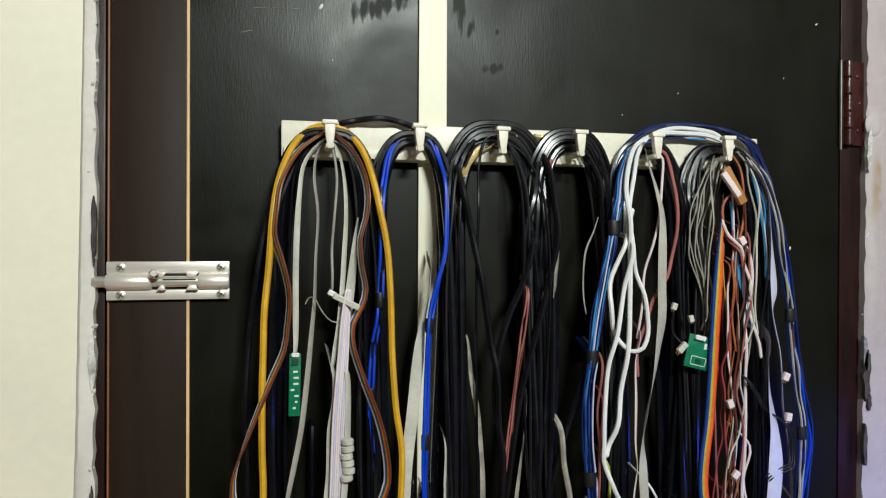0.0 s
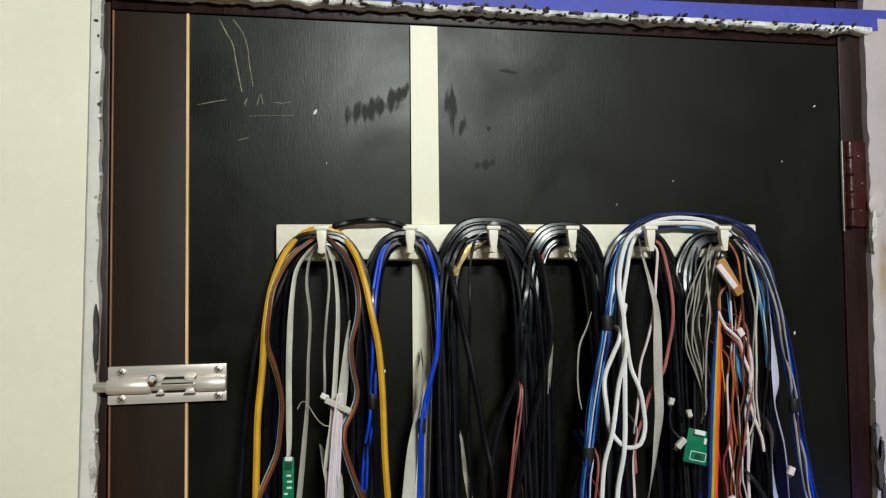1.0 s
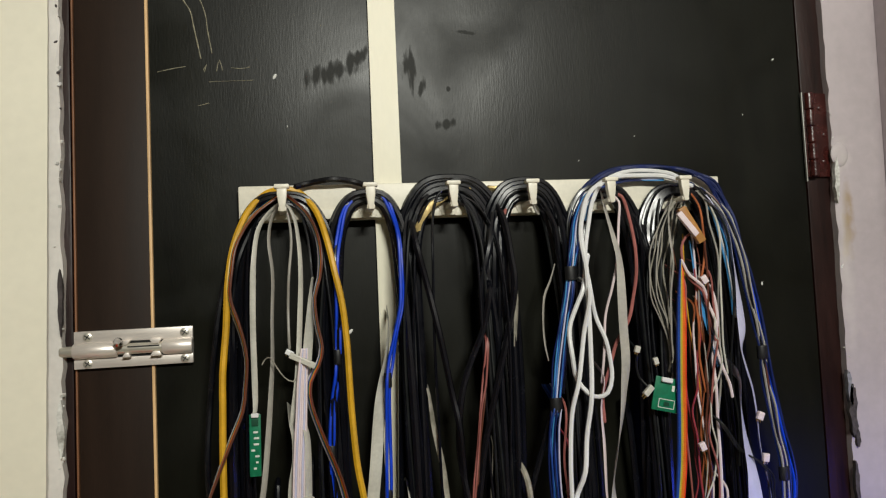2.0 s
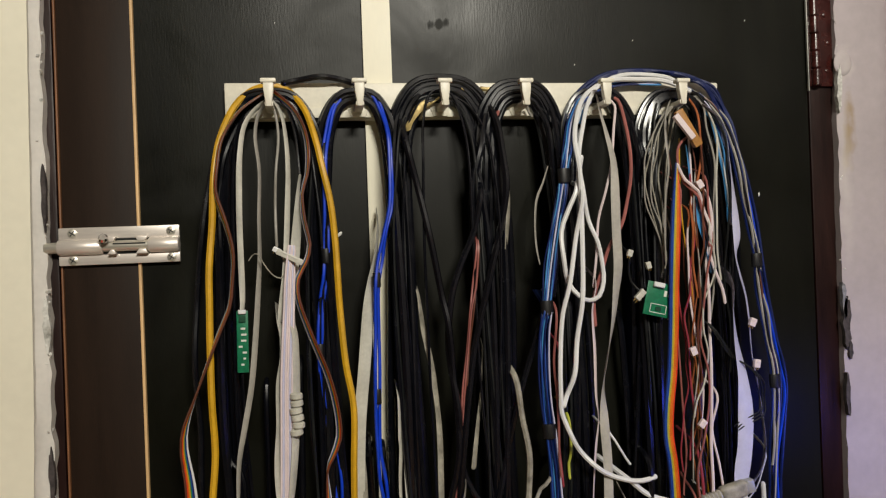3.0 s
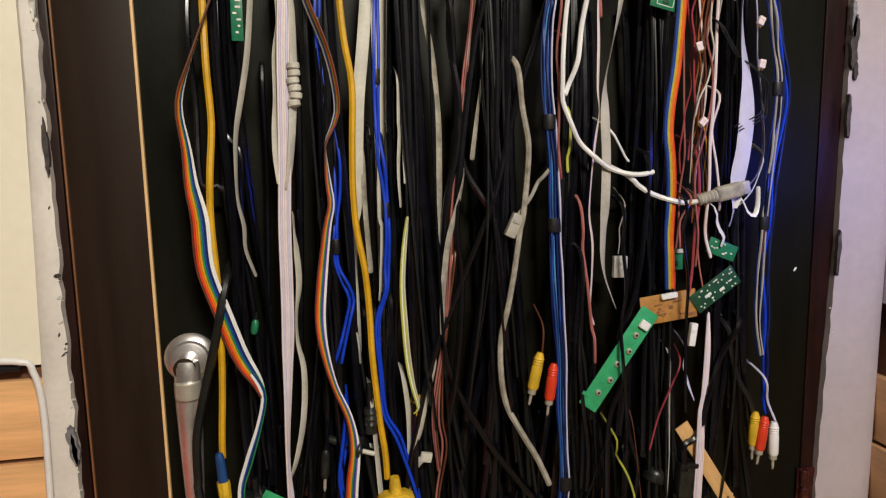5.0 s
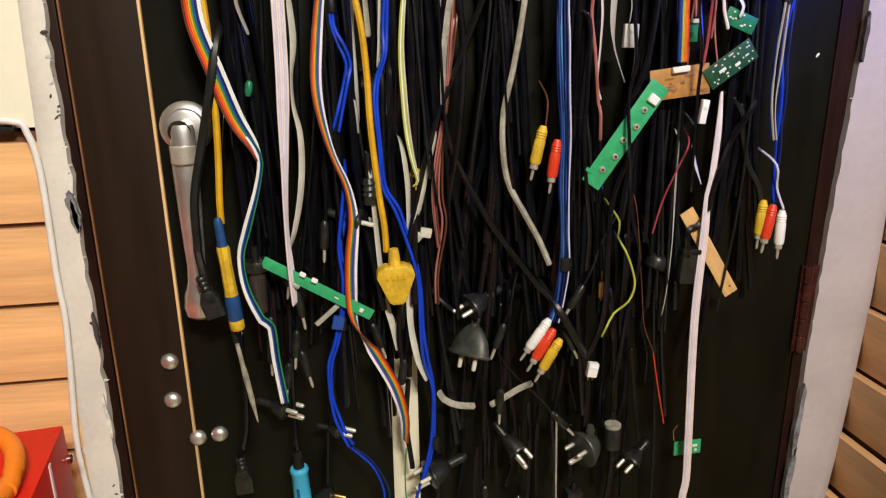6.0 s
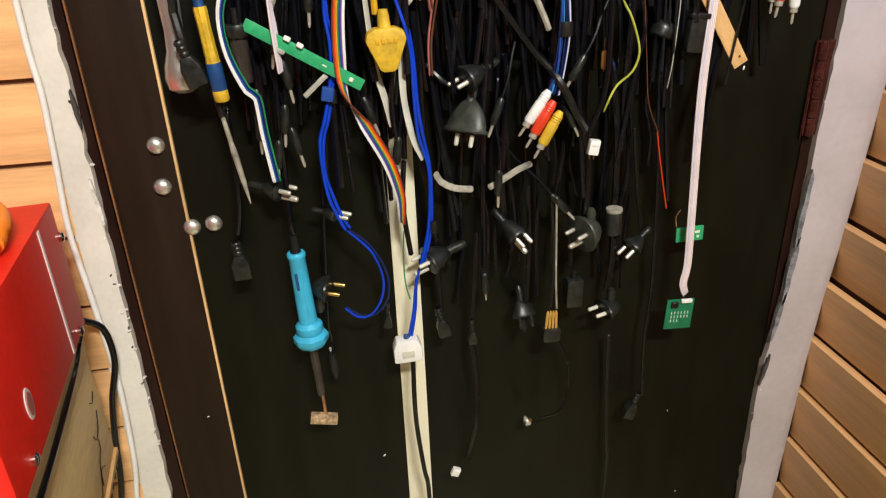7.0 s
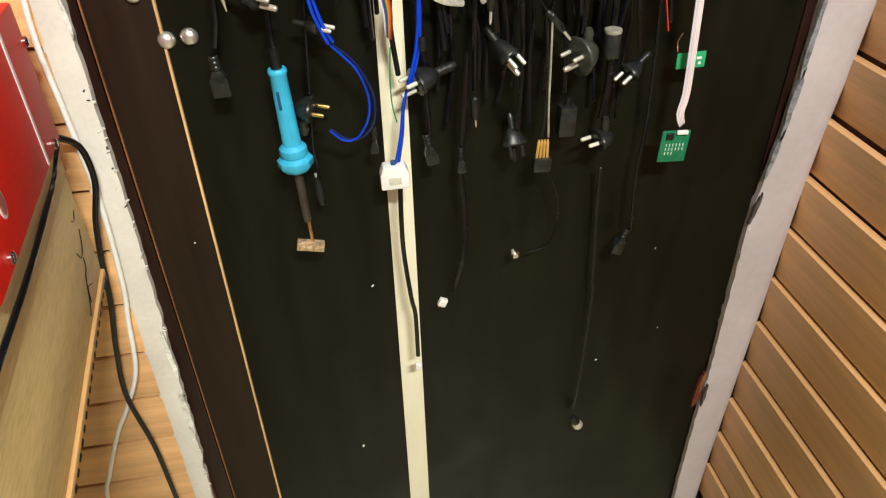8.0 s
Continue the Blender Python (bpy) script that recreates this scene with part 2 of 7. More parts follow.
M_TAPE = mat("black_tape", (0.005, 0.005, 0.006), 0.45, 0, 0.3, 60, 0.1, 300)
M_STEELPALE = mat("pale_metal_trim", (0.50, 0.50, 0.46), 0.5, 0.5, 0.2, 30, 0.1, 200)
M_CLEAR = mat("smoky_barrel", (0.06, 0.05, 0.045), 0.2, 0, 0.4, 40, 0.05, 200, clear=0.4)
M_PITTED = mat("pitted_copper", (0.52, 0.37, 0.23), 0.5, 0.3, 0.7, 160, 0.6, 500)
M_SCRATCH = mat("pale_scratch", (0.30, 0.28, 0.20), 0.7, 0, 0.4, 150, 0.0, 300)
M_SPECK = mat("white_paint_speck", (0.72, 0.72, 0.68), 0.6, 0, 0.1, 100, 0.0, 300)
M_KNOT = mat("gold_foil_sleeve", (0.50, 0.38, 0.16), 0.4, 0.5, 0.5, 90, 0.5, 300)


# ---- mesh helpers ----
def obj(name, bm, material, parent=None, label="", smooth=True):
    me = bpy.data.meshes.new(name)
    bm.to_mesh(me)
    bm.free()
    me.materials.append(material)
    if smooth:
        me.shade_smooth()
        me.set_sharp_from_angle(angle=radians(38))
    ob = new(name, me)
    ob.parent = parent
    if label:
        ob["label"] = label
    return ob


def part(name, bm, material, parent, label=""):
    return obj(name, bm, material, parent, label)


def thing(name, label, category, m=None, group="", kind=""):
    ob = tagged(new(name), label, category, group, kind)
    if m is not None:
        ob.matrix_world = m
    return ob


def box(size, m=Matrix(), bevel=0.0, seg=2, bm=None):
    bm = bm or bmesh.new()
    made = bmesh.ops.create_cube(bm, size=1, matrix=m @ Matrix.Diagonal((*size, 1)))
    if bevel:
        edges = list({e for v in made["verts"] for e in v.link_edges})
        bmesh.ops.bevel(bm, geom=edges, offset=bevel, segments=seg, affect="EDGES", profile=0.6)
    return bm


def slab(x0, x1, y0, y1, z0, z1, bevel=0.0):
    return box((x1 - x0, y1 - y0, z1 - z0), Matrix.Translation(((x0 + x1) / 2, (y0 + y1) / 2, (z0 + z1) / 2)), bevel)


def lathe(profile, m=Matrix(), n=20, bm=None):
    """A turned solid: (radius, height) pairs along local z."""
    bm = bm or bmesh.new()
    rings = []
    for r, h in profile:
        rings.append([bm.verts.new(m @ Vector((r * math.cos(a), r * math.sin(a), h))) for a in np.linspace(0, math.tau, n, endpoint=False)])
    for a, b in zip(rings, rings[1:]):
        for i in range(n):
            bm.faces.new((a[i], a[(i + 1) % n], b[(i + 1) % n], b[i]))
    bm.faces.new(rings[0][::-1])
    bm.faces.new(rings[-1])
    bmesh.ops.recalc_face_normals(bm, faces=bm.faces[:])
    return bm


def prism(outline, y0, y1, m=Matrix(), bevel=0.0):
    """An outline in x and z, given thickness along y."""
    bm = bmesh.new()
    a = [bm.verts.new(m @ Vector((x, y0, z))) for x, z in outline]
    b = [bm.verts.new(m @ Vector((x, y1, z))) for x, z in outline]
    n = len(a)
    bm.faces.new(a)
    bm.faces.new(b[::-1])
    for i in range(n):
        bm.faces.new((a[i], b[i], b[(i + 1) % n], a[(i + 1) % n]))
    bmesh.ops.recalc_face_normals(bm, faces=bm.faces[:])
    if bevel:
        bmesh.ops.bevel(bm, geom=bm.edges[:], offset=bevel, segments=2, affect="EDGES", profile=0.6)
    return bm


def smooth_path(points, step=0.006):
    """A Catmull-Rom curve through the points, evenly sampled."""
    p = [np.array(q, float) for q in points]
    p = [2 * p[0] - p[1]] + p + [2 * p[-1] - p[-2]]
    out = []
    for a, b, c, d in zip(p, p[1:], p[2:], p[3:]):
        n = max(2, int(np.linalg.norm((c - b)[:3]) / step))
        for t in np.linspace(0, 1, n, endpoint=False):
            out.append(0.5 * (2 * b + (c - a) * t + (2 * a - 5 * b + 4 * c - d) * t * t + (3 * b - a - 3 * c + d) * t ** 3))
    out.append(p[-2])
    return np.array(out)


def sweep(path, radii, sides=6, flat=None, turns=None):
    """A tube along path. flat: (half width, half thickness) of a flat section, whose width lies in the door's plane, swung by turns."""
    bm = bmesh.new()
    path = np.array(path)
    grow = lambda v: np.concatenate((v[:1], 0.8 * v[:1] + 0.2 * v[1:2], v[1:-1], 0.2 * v[-2:-1] + 0.8 * v[-1:], v[-1:]))
    path = grow(path)
    radii = None if radii is None else grow(np.array(radii))
    turns = None if turns is None else grow(np.array(turns))
    tang = np.gradient(path, axis=0)
    rings = []
    last = len(path) - 1
    for i, (q, t) in enumerate(zip(path, tang)):
        t = t / (np.linalg.norm(t) + 1e-9)
        side = np.cross(t, (0, 1, 0))
        if np.linalg.norm(side) < 1e-3:
            side = np.array((1.0, 0, 0))
        side = side / np.linalg.norm(side)
        up = np.cross(side, t)
        if turns is not None:
            c, s = math.cos(turns[i]), math.sin(turns[i])
            side, up = c * side + s * up, c * up - s * side
        a, b = flat if flat else (radii[i], radii[i])
        if i in (0, last):  # rounded tips
            a, b = 0.45 * a, 0.45 * b
        rings.append([bm.verts.new(q + side * a * math.cos(w) + up * b * math.sin(w)) for w in np.linspace(0, math.tau, sides, endpoint=False)])
    for a, b in zip(rings, rings[1:]):
        for i in range(sides):
            bm.faces.new((a[i], a[(i + 1) % sides], b[(i + 1) % sides], b[i]))
    bm.faces.new(rings[0][::-1])
    bm.faces.new(rings[-1])
    bmesh.ops.recalc_face_normals(bm, faces=bm.faces[:])
    return bm


rnd = random.Random(7)


def depth(y, z):
    """Cables lie close against the rail where they pass over the hooks, and stand off below."""
    v = y * (1 - 0.55 * min(1, max(0, (z - 1.735) / 0.06)))
    return v + (min(v, -0.0235) - v) * min(1, max(0, (z - 1.715) / 0.035))


def tuck(pts):
    """A cable that first shows below the rail comes out from behind the others: one more point, marked as lying far back."""
    (x0, z0), (x1, z1) = pts[0][:2], pts[1][:2]
    if 1.0 < z0 < 1.70 and z0 - z1 > 0.6 * abs(x1 - x0):
        return [(x0 + (x0 - x1) * 0.016 / (z0 - z1), z0 + 0.016, pts[0][2] if len(pts[0]) > 2 else 1, 0)] + list(pts)
    return pts


def lay(y, pts, wander=0.003):
    """Points in the door's plane, laid at a depth in front of it with a little wandering."""
    ph = rnd.random() * 6
    pts = tuck(pts)
    return [(p[0], y * 0.3 if len(p) > 3 else depth(y, p[1]) + wander * math.sin(ph + 9 * i), p[1]) for i, p in enumerate(pts)]


RAIL_GROUP = "cables hanging from the hook rail"


def cable(name, label, material, r, y, pts, wander=0.003, parent=None, step=0.006):
    path = smooth_path(lay(y, pts, wander), step)
    bm = sweep(path, [r] * len(path), 7)
    if parent:
        return part(name, bm, material, parent, label)
    return tagged(obj(name, bm, material), label, "cable", RAIL_GROUP)


def flat_cable(name, label, material, half, y, pts, thick=0.0007, parent=None):
    """A flat ribbon. A third number in a point tells how much of its width faces the viewer."""
    ph = rnd.random() * 6
    pts = tuck(pts)
    raw = smooth_path([(p[0], (y * 0.3 if len(p) > 3 else depth(y, p[1])) + 0.003 * math.sin(ph + 7 * i), p[1], math.acos(p[2]) if len(p) > 2 else 0.15) for i, p in enumerate(pts)])
    bm = sweep(raw[:, :3], None, 8, (half, thick), raw[:, 3])
    if parent:
        return part(name, bm, material, parent, label)
    return tagged(obj(name, bm, material), label, "ribbon cable", RAIL_GROUP)


def striped_ribbon(label, colours, pitch, y, pts):
    """A flat cable of coloured wires side by side, each wire a part."""
    top = thing("rainbow_ribbon_cable", label, "ribbon cable", None, RAIL_GROUP)
    raw = smooth_path([(p[0], depth(y, p[1]), p[1], math.acos(p[2]) if len(p) > 2 else 0.15) for p in pts], 0.007)
    path, turns = raw[:, :3], raw[:, 3]
    tang = np.gradient(path, axis=0)
    tang /= np.linalg.norm(tang, axis=1)[:, None]
    side = np.cross(tang, (0, 1, 0))
    side /= np.linalg.norm(side, axis=1)[:, None]
    up = np.cross(side, tang)
    across = side * np.cos(turns)[:, None] + up * np.sin(turns)[:, None]
    n = len(colours)
    for i, m in enumerate(colours):
        part("wire", sweep(path + across * pitch * (i - (n - 1) / 2), [pitch * 0.54] * len(path), 6), m, top)
    return top


def strand_bundle(name, label, materials, r, spread, y, pts, tapes=()):
    """Thin wires running together, held by bands of tape at some heights."""
    top = thing(name, label, "cable bundle", None, RAIL_GROUP)
    n = len(materials)
    for i, m in enumerate(materials):
        off = spread * ((i - (n - 1) / 2) / max(1, n - 1) * 2)
        dy = (rnd.random() - 0.5) * 2 * r * 1.5
        loose = [(p[0] + off * (p[2] if len(p) > 2 else 1) + (rnd.random() - 0.5) * r * 1.5, p[1] + (rnd.random() - 0.5) * 0.003) for p in pts]
        path = smooth_path(lay(y + dy, loose, 0.0015))
        part("wire", sweep(path, [r] * len(path), 6), m, top)
    for x, z in tapes:
        part("tape_band", lathe([(spread + r * 1.15, -0.007), (spread + r * 1.35, -0.0062), (spread + r * 1.3, 0.0062), (spread + r * 1.1, 0.007)],
                                pose(x, y, z) @ Matrix.Diagonal((1, 0.7, 1, 1)), 14), M_TAPE, top, "black tape band")
    return top


# ---- the door wall ----
door = thing("door_1", "dark brown flush laminate door, closed, hung with cables", "door", None, "", "structure")
part("door_panel", prism([(-0.3293, 2.02), (0.402, 2.02), (0.385, 1.0), (0.368, -0.062), (-0.3293, -0.062)], 0.0, 0.035), M_DOOR, door)
part("door_stile", slab(-0.400, -0.3325, -0.001, 0.035, -0.062, 2.02, 0.001), M_STILE, door, "dark reddish brown edge strip")
part("bead", slab(-0.3325, -0.3298, -0.003, 0.02, -0.062, 2.02, 0.0008), M_BEAD, door, "thin bare wood bead")
part("edge_bead", slab(-0.4022, -0.4005, -0.002, 0.03, -0.062, 2.02, 0.0004), M_EDGE, door, "thin bare wood edge")


def leaning(x0t, x1t, x0b, x1b, zt, zb, y0, y1):
    return prism([(x0t, zt), (x1t, zt), (x1b, zb), (x0b, zb)], y0, y1)


batten = obj("batten", leaning(-0.1068, -0.0782, -0.1195, -0.0875, 2.018, -0.06, -0.005, -0.0002), M_STRIP, door, "cream painted batten down the door")

frame_1 = thing("door_frame", "glossy maroon wooden door frame with chipped paint", "door frame", None, "", "structure")
part("jamb", slab(-0.455, -0.4045, 0.001, 0.09, -0.07, 2.075, 0.002), M_FRAME, frame_1)
part("jamb", prism([(0.4032, 2.075), (0.47, 2.075), (0.44, -0.07), (0.3692, -0.07), (0.3862, 1.0), (0.4032, 2.02)], -0.0015, 0.09, Matrix(), 0.0015), M_FRAME, frame_1)
part("head", slab(-0.404, 0.403, 0.001, 0.09, 2.022, 2.075, 0.002), M_FRAME, frame_1)
for x, za, zb in ((0.4135, 1.805, 1.905), (0.3950, 0.930, 1.040)):  # butt hinges painted over with the frame
    hinge = part("hinge", box((0.030, 0.004, zb - za), pose(x + 0.001, -0.0035, (za + zb) / 2, 0, 1), 0.0012), M_HINGE, frame_1, "butt hinge painted over in glossy maroon")
    step = (zb - za) / 5
    for k in range(5):
        part("knuckle", lathe([(0.0045, 0), (0.0056, 0.0012), (0.0056, step - 0.0016), (0.0045, step - 0.0004)], pose(x - 0.0075, -0.0065, za + k * step, 0, 1), 14), M_HINGE, hinge)
    part("pin", box((0.0012, 0.003, zb - za + 0.006), pose(x - 0.0152, -0.004, (za + zb) / 2 - 0.002, 0, 1), 0.0004), M_STEELPALE if za > 1.5 else M_HINGE, hinge, "worn metal edge")
    for k in range(3):
        part("screw", lathe([(0.0028, 0), (0.0028, 0.0006), (0.0016, 0.0011)], pose(x + 0.008 + 0.003 * (k % 2), -0.0055, za + step * (0.9 + 1.6 * k), 90), 10), M_HINGE, hinge)


def ragged(edge, outer, jag, y0, y1, seed, n=170):
    """A plaster strip between two upright edges, given as (x, z) from top to bottom; the first is broken and uneven."""
    r = random.Random(seed)
    zs = np.linspace(edge[0][1], edge[-1][1], n)
    ez, ex = [p[1] for p in edge][::-1], [p[0] for p in edge][::-1]
    oz, ox = [p[1] for p in outer][::-1], [p[0] for p in outer][::-1]
    bm = bmesh.new()
    rows = []
    for z in zs:
        j = jag * (noise.noise(Vector((seed, 0, z * 40))) + 0.6 * noise.noise(Vector((seed, 5, z * 130))) + 0.35 * (r.random() - 0.5))
        xa, xb = float(np.interp(z, ez, ex)) + j, float(np.interp(z, oz, ox))
        lip = 0.003 * noise.noise(Vector((seed, 9, z * 60)))
        xm = xa + (xb - xa) * 0.22
        rows.append([bm.verts.new(q) for q in ((xa, y1, z), (xa, y0 + 0.002 + lip, z), (xm, y0 + lip * 0.3, z), (xa + (xb - xa) * 0.72, y0, z), (xa + (xb - xa) * 0.90, y0 + 0.0025, z), (xb, y0 + 0.009, z), (xb, y1, z))])
    for a, b in zip(rows, rows[1:]):
        for i in range(7):
            bm.faces.new((a[i], a[(i + 1) % 7], b[(i + 1) % 7], b[i]))
    bm.faces.new(rows[0])
    bm.faces.new(rows[-1][::-1])
    bmesh.ops.recalc_face_normals(bm, faces=bm.faces[:])
    return bm


LEFT_IN = [(-0.4095, 2.1), (-0.411, 1.86), (-0.412, 1.5), (-0.4125, 1.0), (-0.415, 0.85), (-0.416, 0.70), (-0.4175, 0.60), (-0.421, 0.50), (-0.424, 0.38), (-0.430, 0.19), (-0.436, -0.07)]
LEFT_OUT = [(-0.4205, 2.1), (-0.4235, 1.86), (-0.429, 1.5), (-0.447, 1.0), (-0.454, 0.7), (-0.458, 0.48), (-0.464, -0.07)]
RIGHT_IN = [(0.433, 2.1), (0.430, 1.85), (0.423, 1.6), (0.416, 1.30), (0.405, 1.1), (0.399, 0.95), (0.396, 0.85), (0.392, 0.72), (0.384, 0.65), (0.377, 0.58), (0.377, 0.3), (0.372, 0.1), (0.371, -0.07)]
RIGHT_OUT = [(0.512, 2.1), (0.4855, 1.235), (0.481, 1.0), (0.473, 0.88), (0.464, 0.77), (0.456, 0.70), (0.449, 0.60), (0.4435, 0.46), (0.439, 0.36), (0.434, 0.25), (0.428, 0.127), (0.424, 0.04), (0.421, -0.07)]
reveal_l = tagged(obj("trim_reveal_left", ragged(LEFT_IN, LEFT_OUT, 0.0035, -0.012, 0.06, 3), M_PLASTER), "grey-white plaster reveal with a broken edge", "plaster trim", kind="structure")
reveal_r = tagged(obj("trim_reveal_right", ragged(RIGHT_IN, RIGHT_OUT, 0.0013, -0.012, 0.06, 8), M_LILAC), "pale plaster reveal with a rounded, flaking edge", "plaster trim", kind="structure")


def crumbs(edge, seed, count, size, material, parent, y):
    """Broken plaster lumps along an edge, joined."""
    r = random.Random(seed)
    bm = bmesh.new()
    ez, ex = [p[1] for p in edge][::-1], [p[0] for p in edge][::-1]
    for _ in range(count):
        z = r.uniform(edge[-1][1], edge[0][1])
        s = size * r.uniform(0.4, 1.3)
        m = pose(float(np.interp(z, ez, ex)) + r.uniform(-0.005, 0.0005), y + r.uniform(-0.002, 0.002), z, r.uniform(0, 90), r.uniform(0, 90), r.uniform(0, 90))
        bmesh.ops.create_icosphere(bm, subdivisions=1, radius=s, matrix=m @ Matrix.Diagonal((1, 0.6, r.uniform(1, 2.6), 1)))
    ob = part("crumbs", bm, material, parent)
    ob["kind"] = "stuff"
    return ob


crumbs(LEFT_IN, 1, 260, 0.0017, M_CHIP, reveal_l, -0.009)
crumbs(LEFT_IN, 2, 35, 0.0017, M_CHIPDARK, reveal_l, -0.010)
crumbs([(x + 0.0045, z) for x, z in RIGHT_IN], 3, 90, 0.0011, M_CHIP, reveal_r, -0.009)


def peel(parent, material, x, z, w, h, lean, seed, y=-0.0128):
    """A flake of broken plaster with a torn outline."""
    r = random.Random(seed)
    n = 22
    pts = []
    for k in range(n):
        a = math.tau * k / n
        q = 0.55 + 0.6 * r.random()
        pts.append((x + lean * math.sin(a) * h / 2 + w / 2 * math.cos(a) * q, z + h / 2 * math.sin(a) * (0.85 + 0.3 * r.random())))
    part("plaster_flake", prism(pts, y - 0.0012, y + 0.004), material, parent, "torn plaster flake")


M_FLAKE = mat("blue_grey_plaster_flake", (0.17, 0.17, 0.19), 0.85, 0, 0.7, 70, 0.8, 300)
for x, z, w, h, lean, m, seed in ((0.4235, 1.535, 0.011, 0.062, 0.05, M_CHIPDARK, 1), (0.4215, 1.56, 0.007, 0.040, 0.0, M_FLAKE, 2), (0.4265, 1.505, 0.006, 0.020, 0.0, M_CHIPDARK, 3), (0.4205, 1.455, 0.006, 0.050, 0.02, M_CHIPDARK, 13),
                                  (0.3962, 0.835, 0.008, 0.105, 0.06, M_FLAKE, 4), (0.3928, 0.755, 0.009, 0.095, 0.08, M_FLAKE, 5), (0.3865, 0.685, 0.007, 0.070, 0.15, M_FLAKE, 6), (0.3800, 0.600, 0.006, 0.050, 0.2, M_CHIPDARK, 7),
                                  (0.3765, 0.24, 0.006, 0.05, 0.05, M_CHIPDARK, 9), (0.4295, 1.80, 0.007, 0.05, 0.05, M_CHIP, 10), (0.4155, 1.30, 0.006, 0.05, 0.05, M_CHIPDARK, 11)):
    peel(reveal_r, m, x, z, w, h, lean, seed)
peel(reveal_r, M_FRAMERED, 0.3690, 0.245, 0.013, 0.080, 0.10, 8, -0.0045)
peel(reveal_r, M_EDGE, 0.3715, 0.262, 0.008, 0.045, 0.10, 18, -0.0060)
for x, z, w, h, lean, m, seed in ((-0.4138, 1.155, 0.010, 0.042, -0.1, M_FLAKE, 21), (-0.4125, 1.150, 0.005, 0.030, -0.1, M_CHIPDARK, 22), (-0.4115, 1.03, 0.004, 0.04, -0.05, M_CHIPDARK, 23), (-0.4140, 0.93, 0.005, 0.05, -0.05, M_CHIP, 24),
                                  (-0.4115, 1.70, 0.005, 0.06, 0, M_CHIPDARK, 25), (-0.4125, 1.58, 0.007, 0.05, 0, M_CHIP, 26), (-0.4125, 1.44, 0.005, 0.05, 0, M_CHIPDARK, 27), (-0.4230, 0.47, 0.008, 0.09, -0.03, M_CHIP, 28), (-0.4260, 0.36, 0.010, 0.09, -0.03, M_CHIP, 29)):
    peel(reveal_l, m, x, z, w, h, lean, seed)

lintel = tagged(obj("trim_lintel", prism([(-0.43, 2.036), (0.49, 2.036), (0.49, 2.062), (-0.43, 2.049)], -0.012, 0.09), M_BLUELIT), "lintel edge above the door, blue light put into its colour", "lintel", kind="structure")
bm = ragged([(2.033, 0.44), (2.033, -0.42)], [(2.042, 0.44), (2.040, -0.42)], 0.004, -0.0135, 0.05, 21)
for v in bm.verts:
    v.co.x, v.co.z = v.co.z, v.co.x
bmesh.ops.recalc_face_normals(bm, faces=bm.faces[:])
part("broken_edge", bm, M_CHIP, lintel, "broken white plaster edge")
bm = bmesh.new()
r = random.Random(31)
for _ in range(150):
    x = r.uniform(-0.2, 0.42)
    bmesh.ops.create_icosphere(bm, subdivisions=1, radius=r.uniform(0.001, 0.0028), matrix=pose(x, -0.0145, r.uniform(2.031, 2.042), r.uniform(0, 90), 0, r.uniform(0, 90)) @ Matrix.Diagonal((r.uniform(1, 3), 0.6, 1, 1)))
ob = part("crumbs", bm, M_CHIPDARK, lintel)
ob["kind"] = "stuff"

wall_n = tagged(obj("wall_north", slab(-2.2, -0.44, 0.006, 0.12, -0.07, 3.0), M_CREAM), "cream painted wall beside the door", "wall", kind="structure")
tagged(obj("wall_north_upper", slab(-0.44, 0.47, -0.010, 0.12, 2.0765, 3.0), M_CREAM), "cream painted wall above the door", "wall", kind="structure")
skin = tagged(obj("wall_cream", leaning(-2.2, -0.418, -2.2, -0.418, 3.0, 1.236, -0.009, 0.0055), M_CREAM), "cream painted wall above the plank panelling", "wall", kind="structure")
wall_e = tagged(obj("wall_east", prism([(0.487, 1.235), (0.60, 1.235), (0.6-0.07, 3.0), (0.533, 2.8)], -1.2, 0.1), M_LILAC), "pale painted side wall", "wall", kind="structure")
wall_p = tagged(obj("wall_panelled", prism([(0.4335, -0.07), (0.60, -0.07), (0.60, 1.234), (0.4985, 1.234), (0.4935, 1.0), (0.4765, 0.77), (0.4615, 0.60), (0.4515, 0.36)], -1.2, 0.1), M_GROOVE), "side wall clad in horizontal tan planks", "wall", kind="structure")
wall_l = tagged(obj("wall_plank_backing", slab(-2.2, -0.430, -0.004, 0.0055, -0.07, 1.232), M_GROOVE), "wall clad in horizontal tan planks", "wall", kind="structure")
tagged(obj("trim_dado", slab(-2.2, -0.452, -0.019, -0.002, 1.2325, 1.2405, 0.002), M_TAPE), "dark strip along the top of the planks", "trim", kind="structure")
tagged(obj("floor", slab(-2.4, 2.0, -3.3, 0.2, -0.17, -0.07), M_FLOOR), "unseen floor, pale yellowish to bounce light onto the door", "floor", kind="structure")
tagged(obj("ceiling", slab(-2.4, 2.0, -3.3, 0.2, 3.0, 3.1), M_CEIL), "unseen ceiling, greyed to weaken bounce light", "ceiling", kind="structure")
# unseen walls added around the room; their dark colour cuts bounce light
tagged(obj("wall_south", slab(-2.2, 1.9, -3.3, -3.2, -0.07, 3.0), M_UNSEENWALL), "unseen room wall, kept dark to cut bounce light", "wall", kind="structure")
tagged(obj("wall_west", slab(-2.3, -2.2, -3.3, 0.12, -0.07, 3.0), M_UNSEENWALL), "unseen room wall, kept dark to cut bounce light", "wall", kind="structure")
tagged(obj("wall_far_east", slab(1.8, 1.9, -3.2, -1.2, -0.07, 3.0), M_UNSEENWALL), "unseen room wall, kept dark to cut bounce light", "wall", kind="structure")
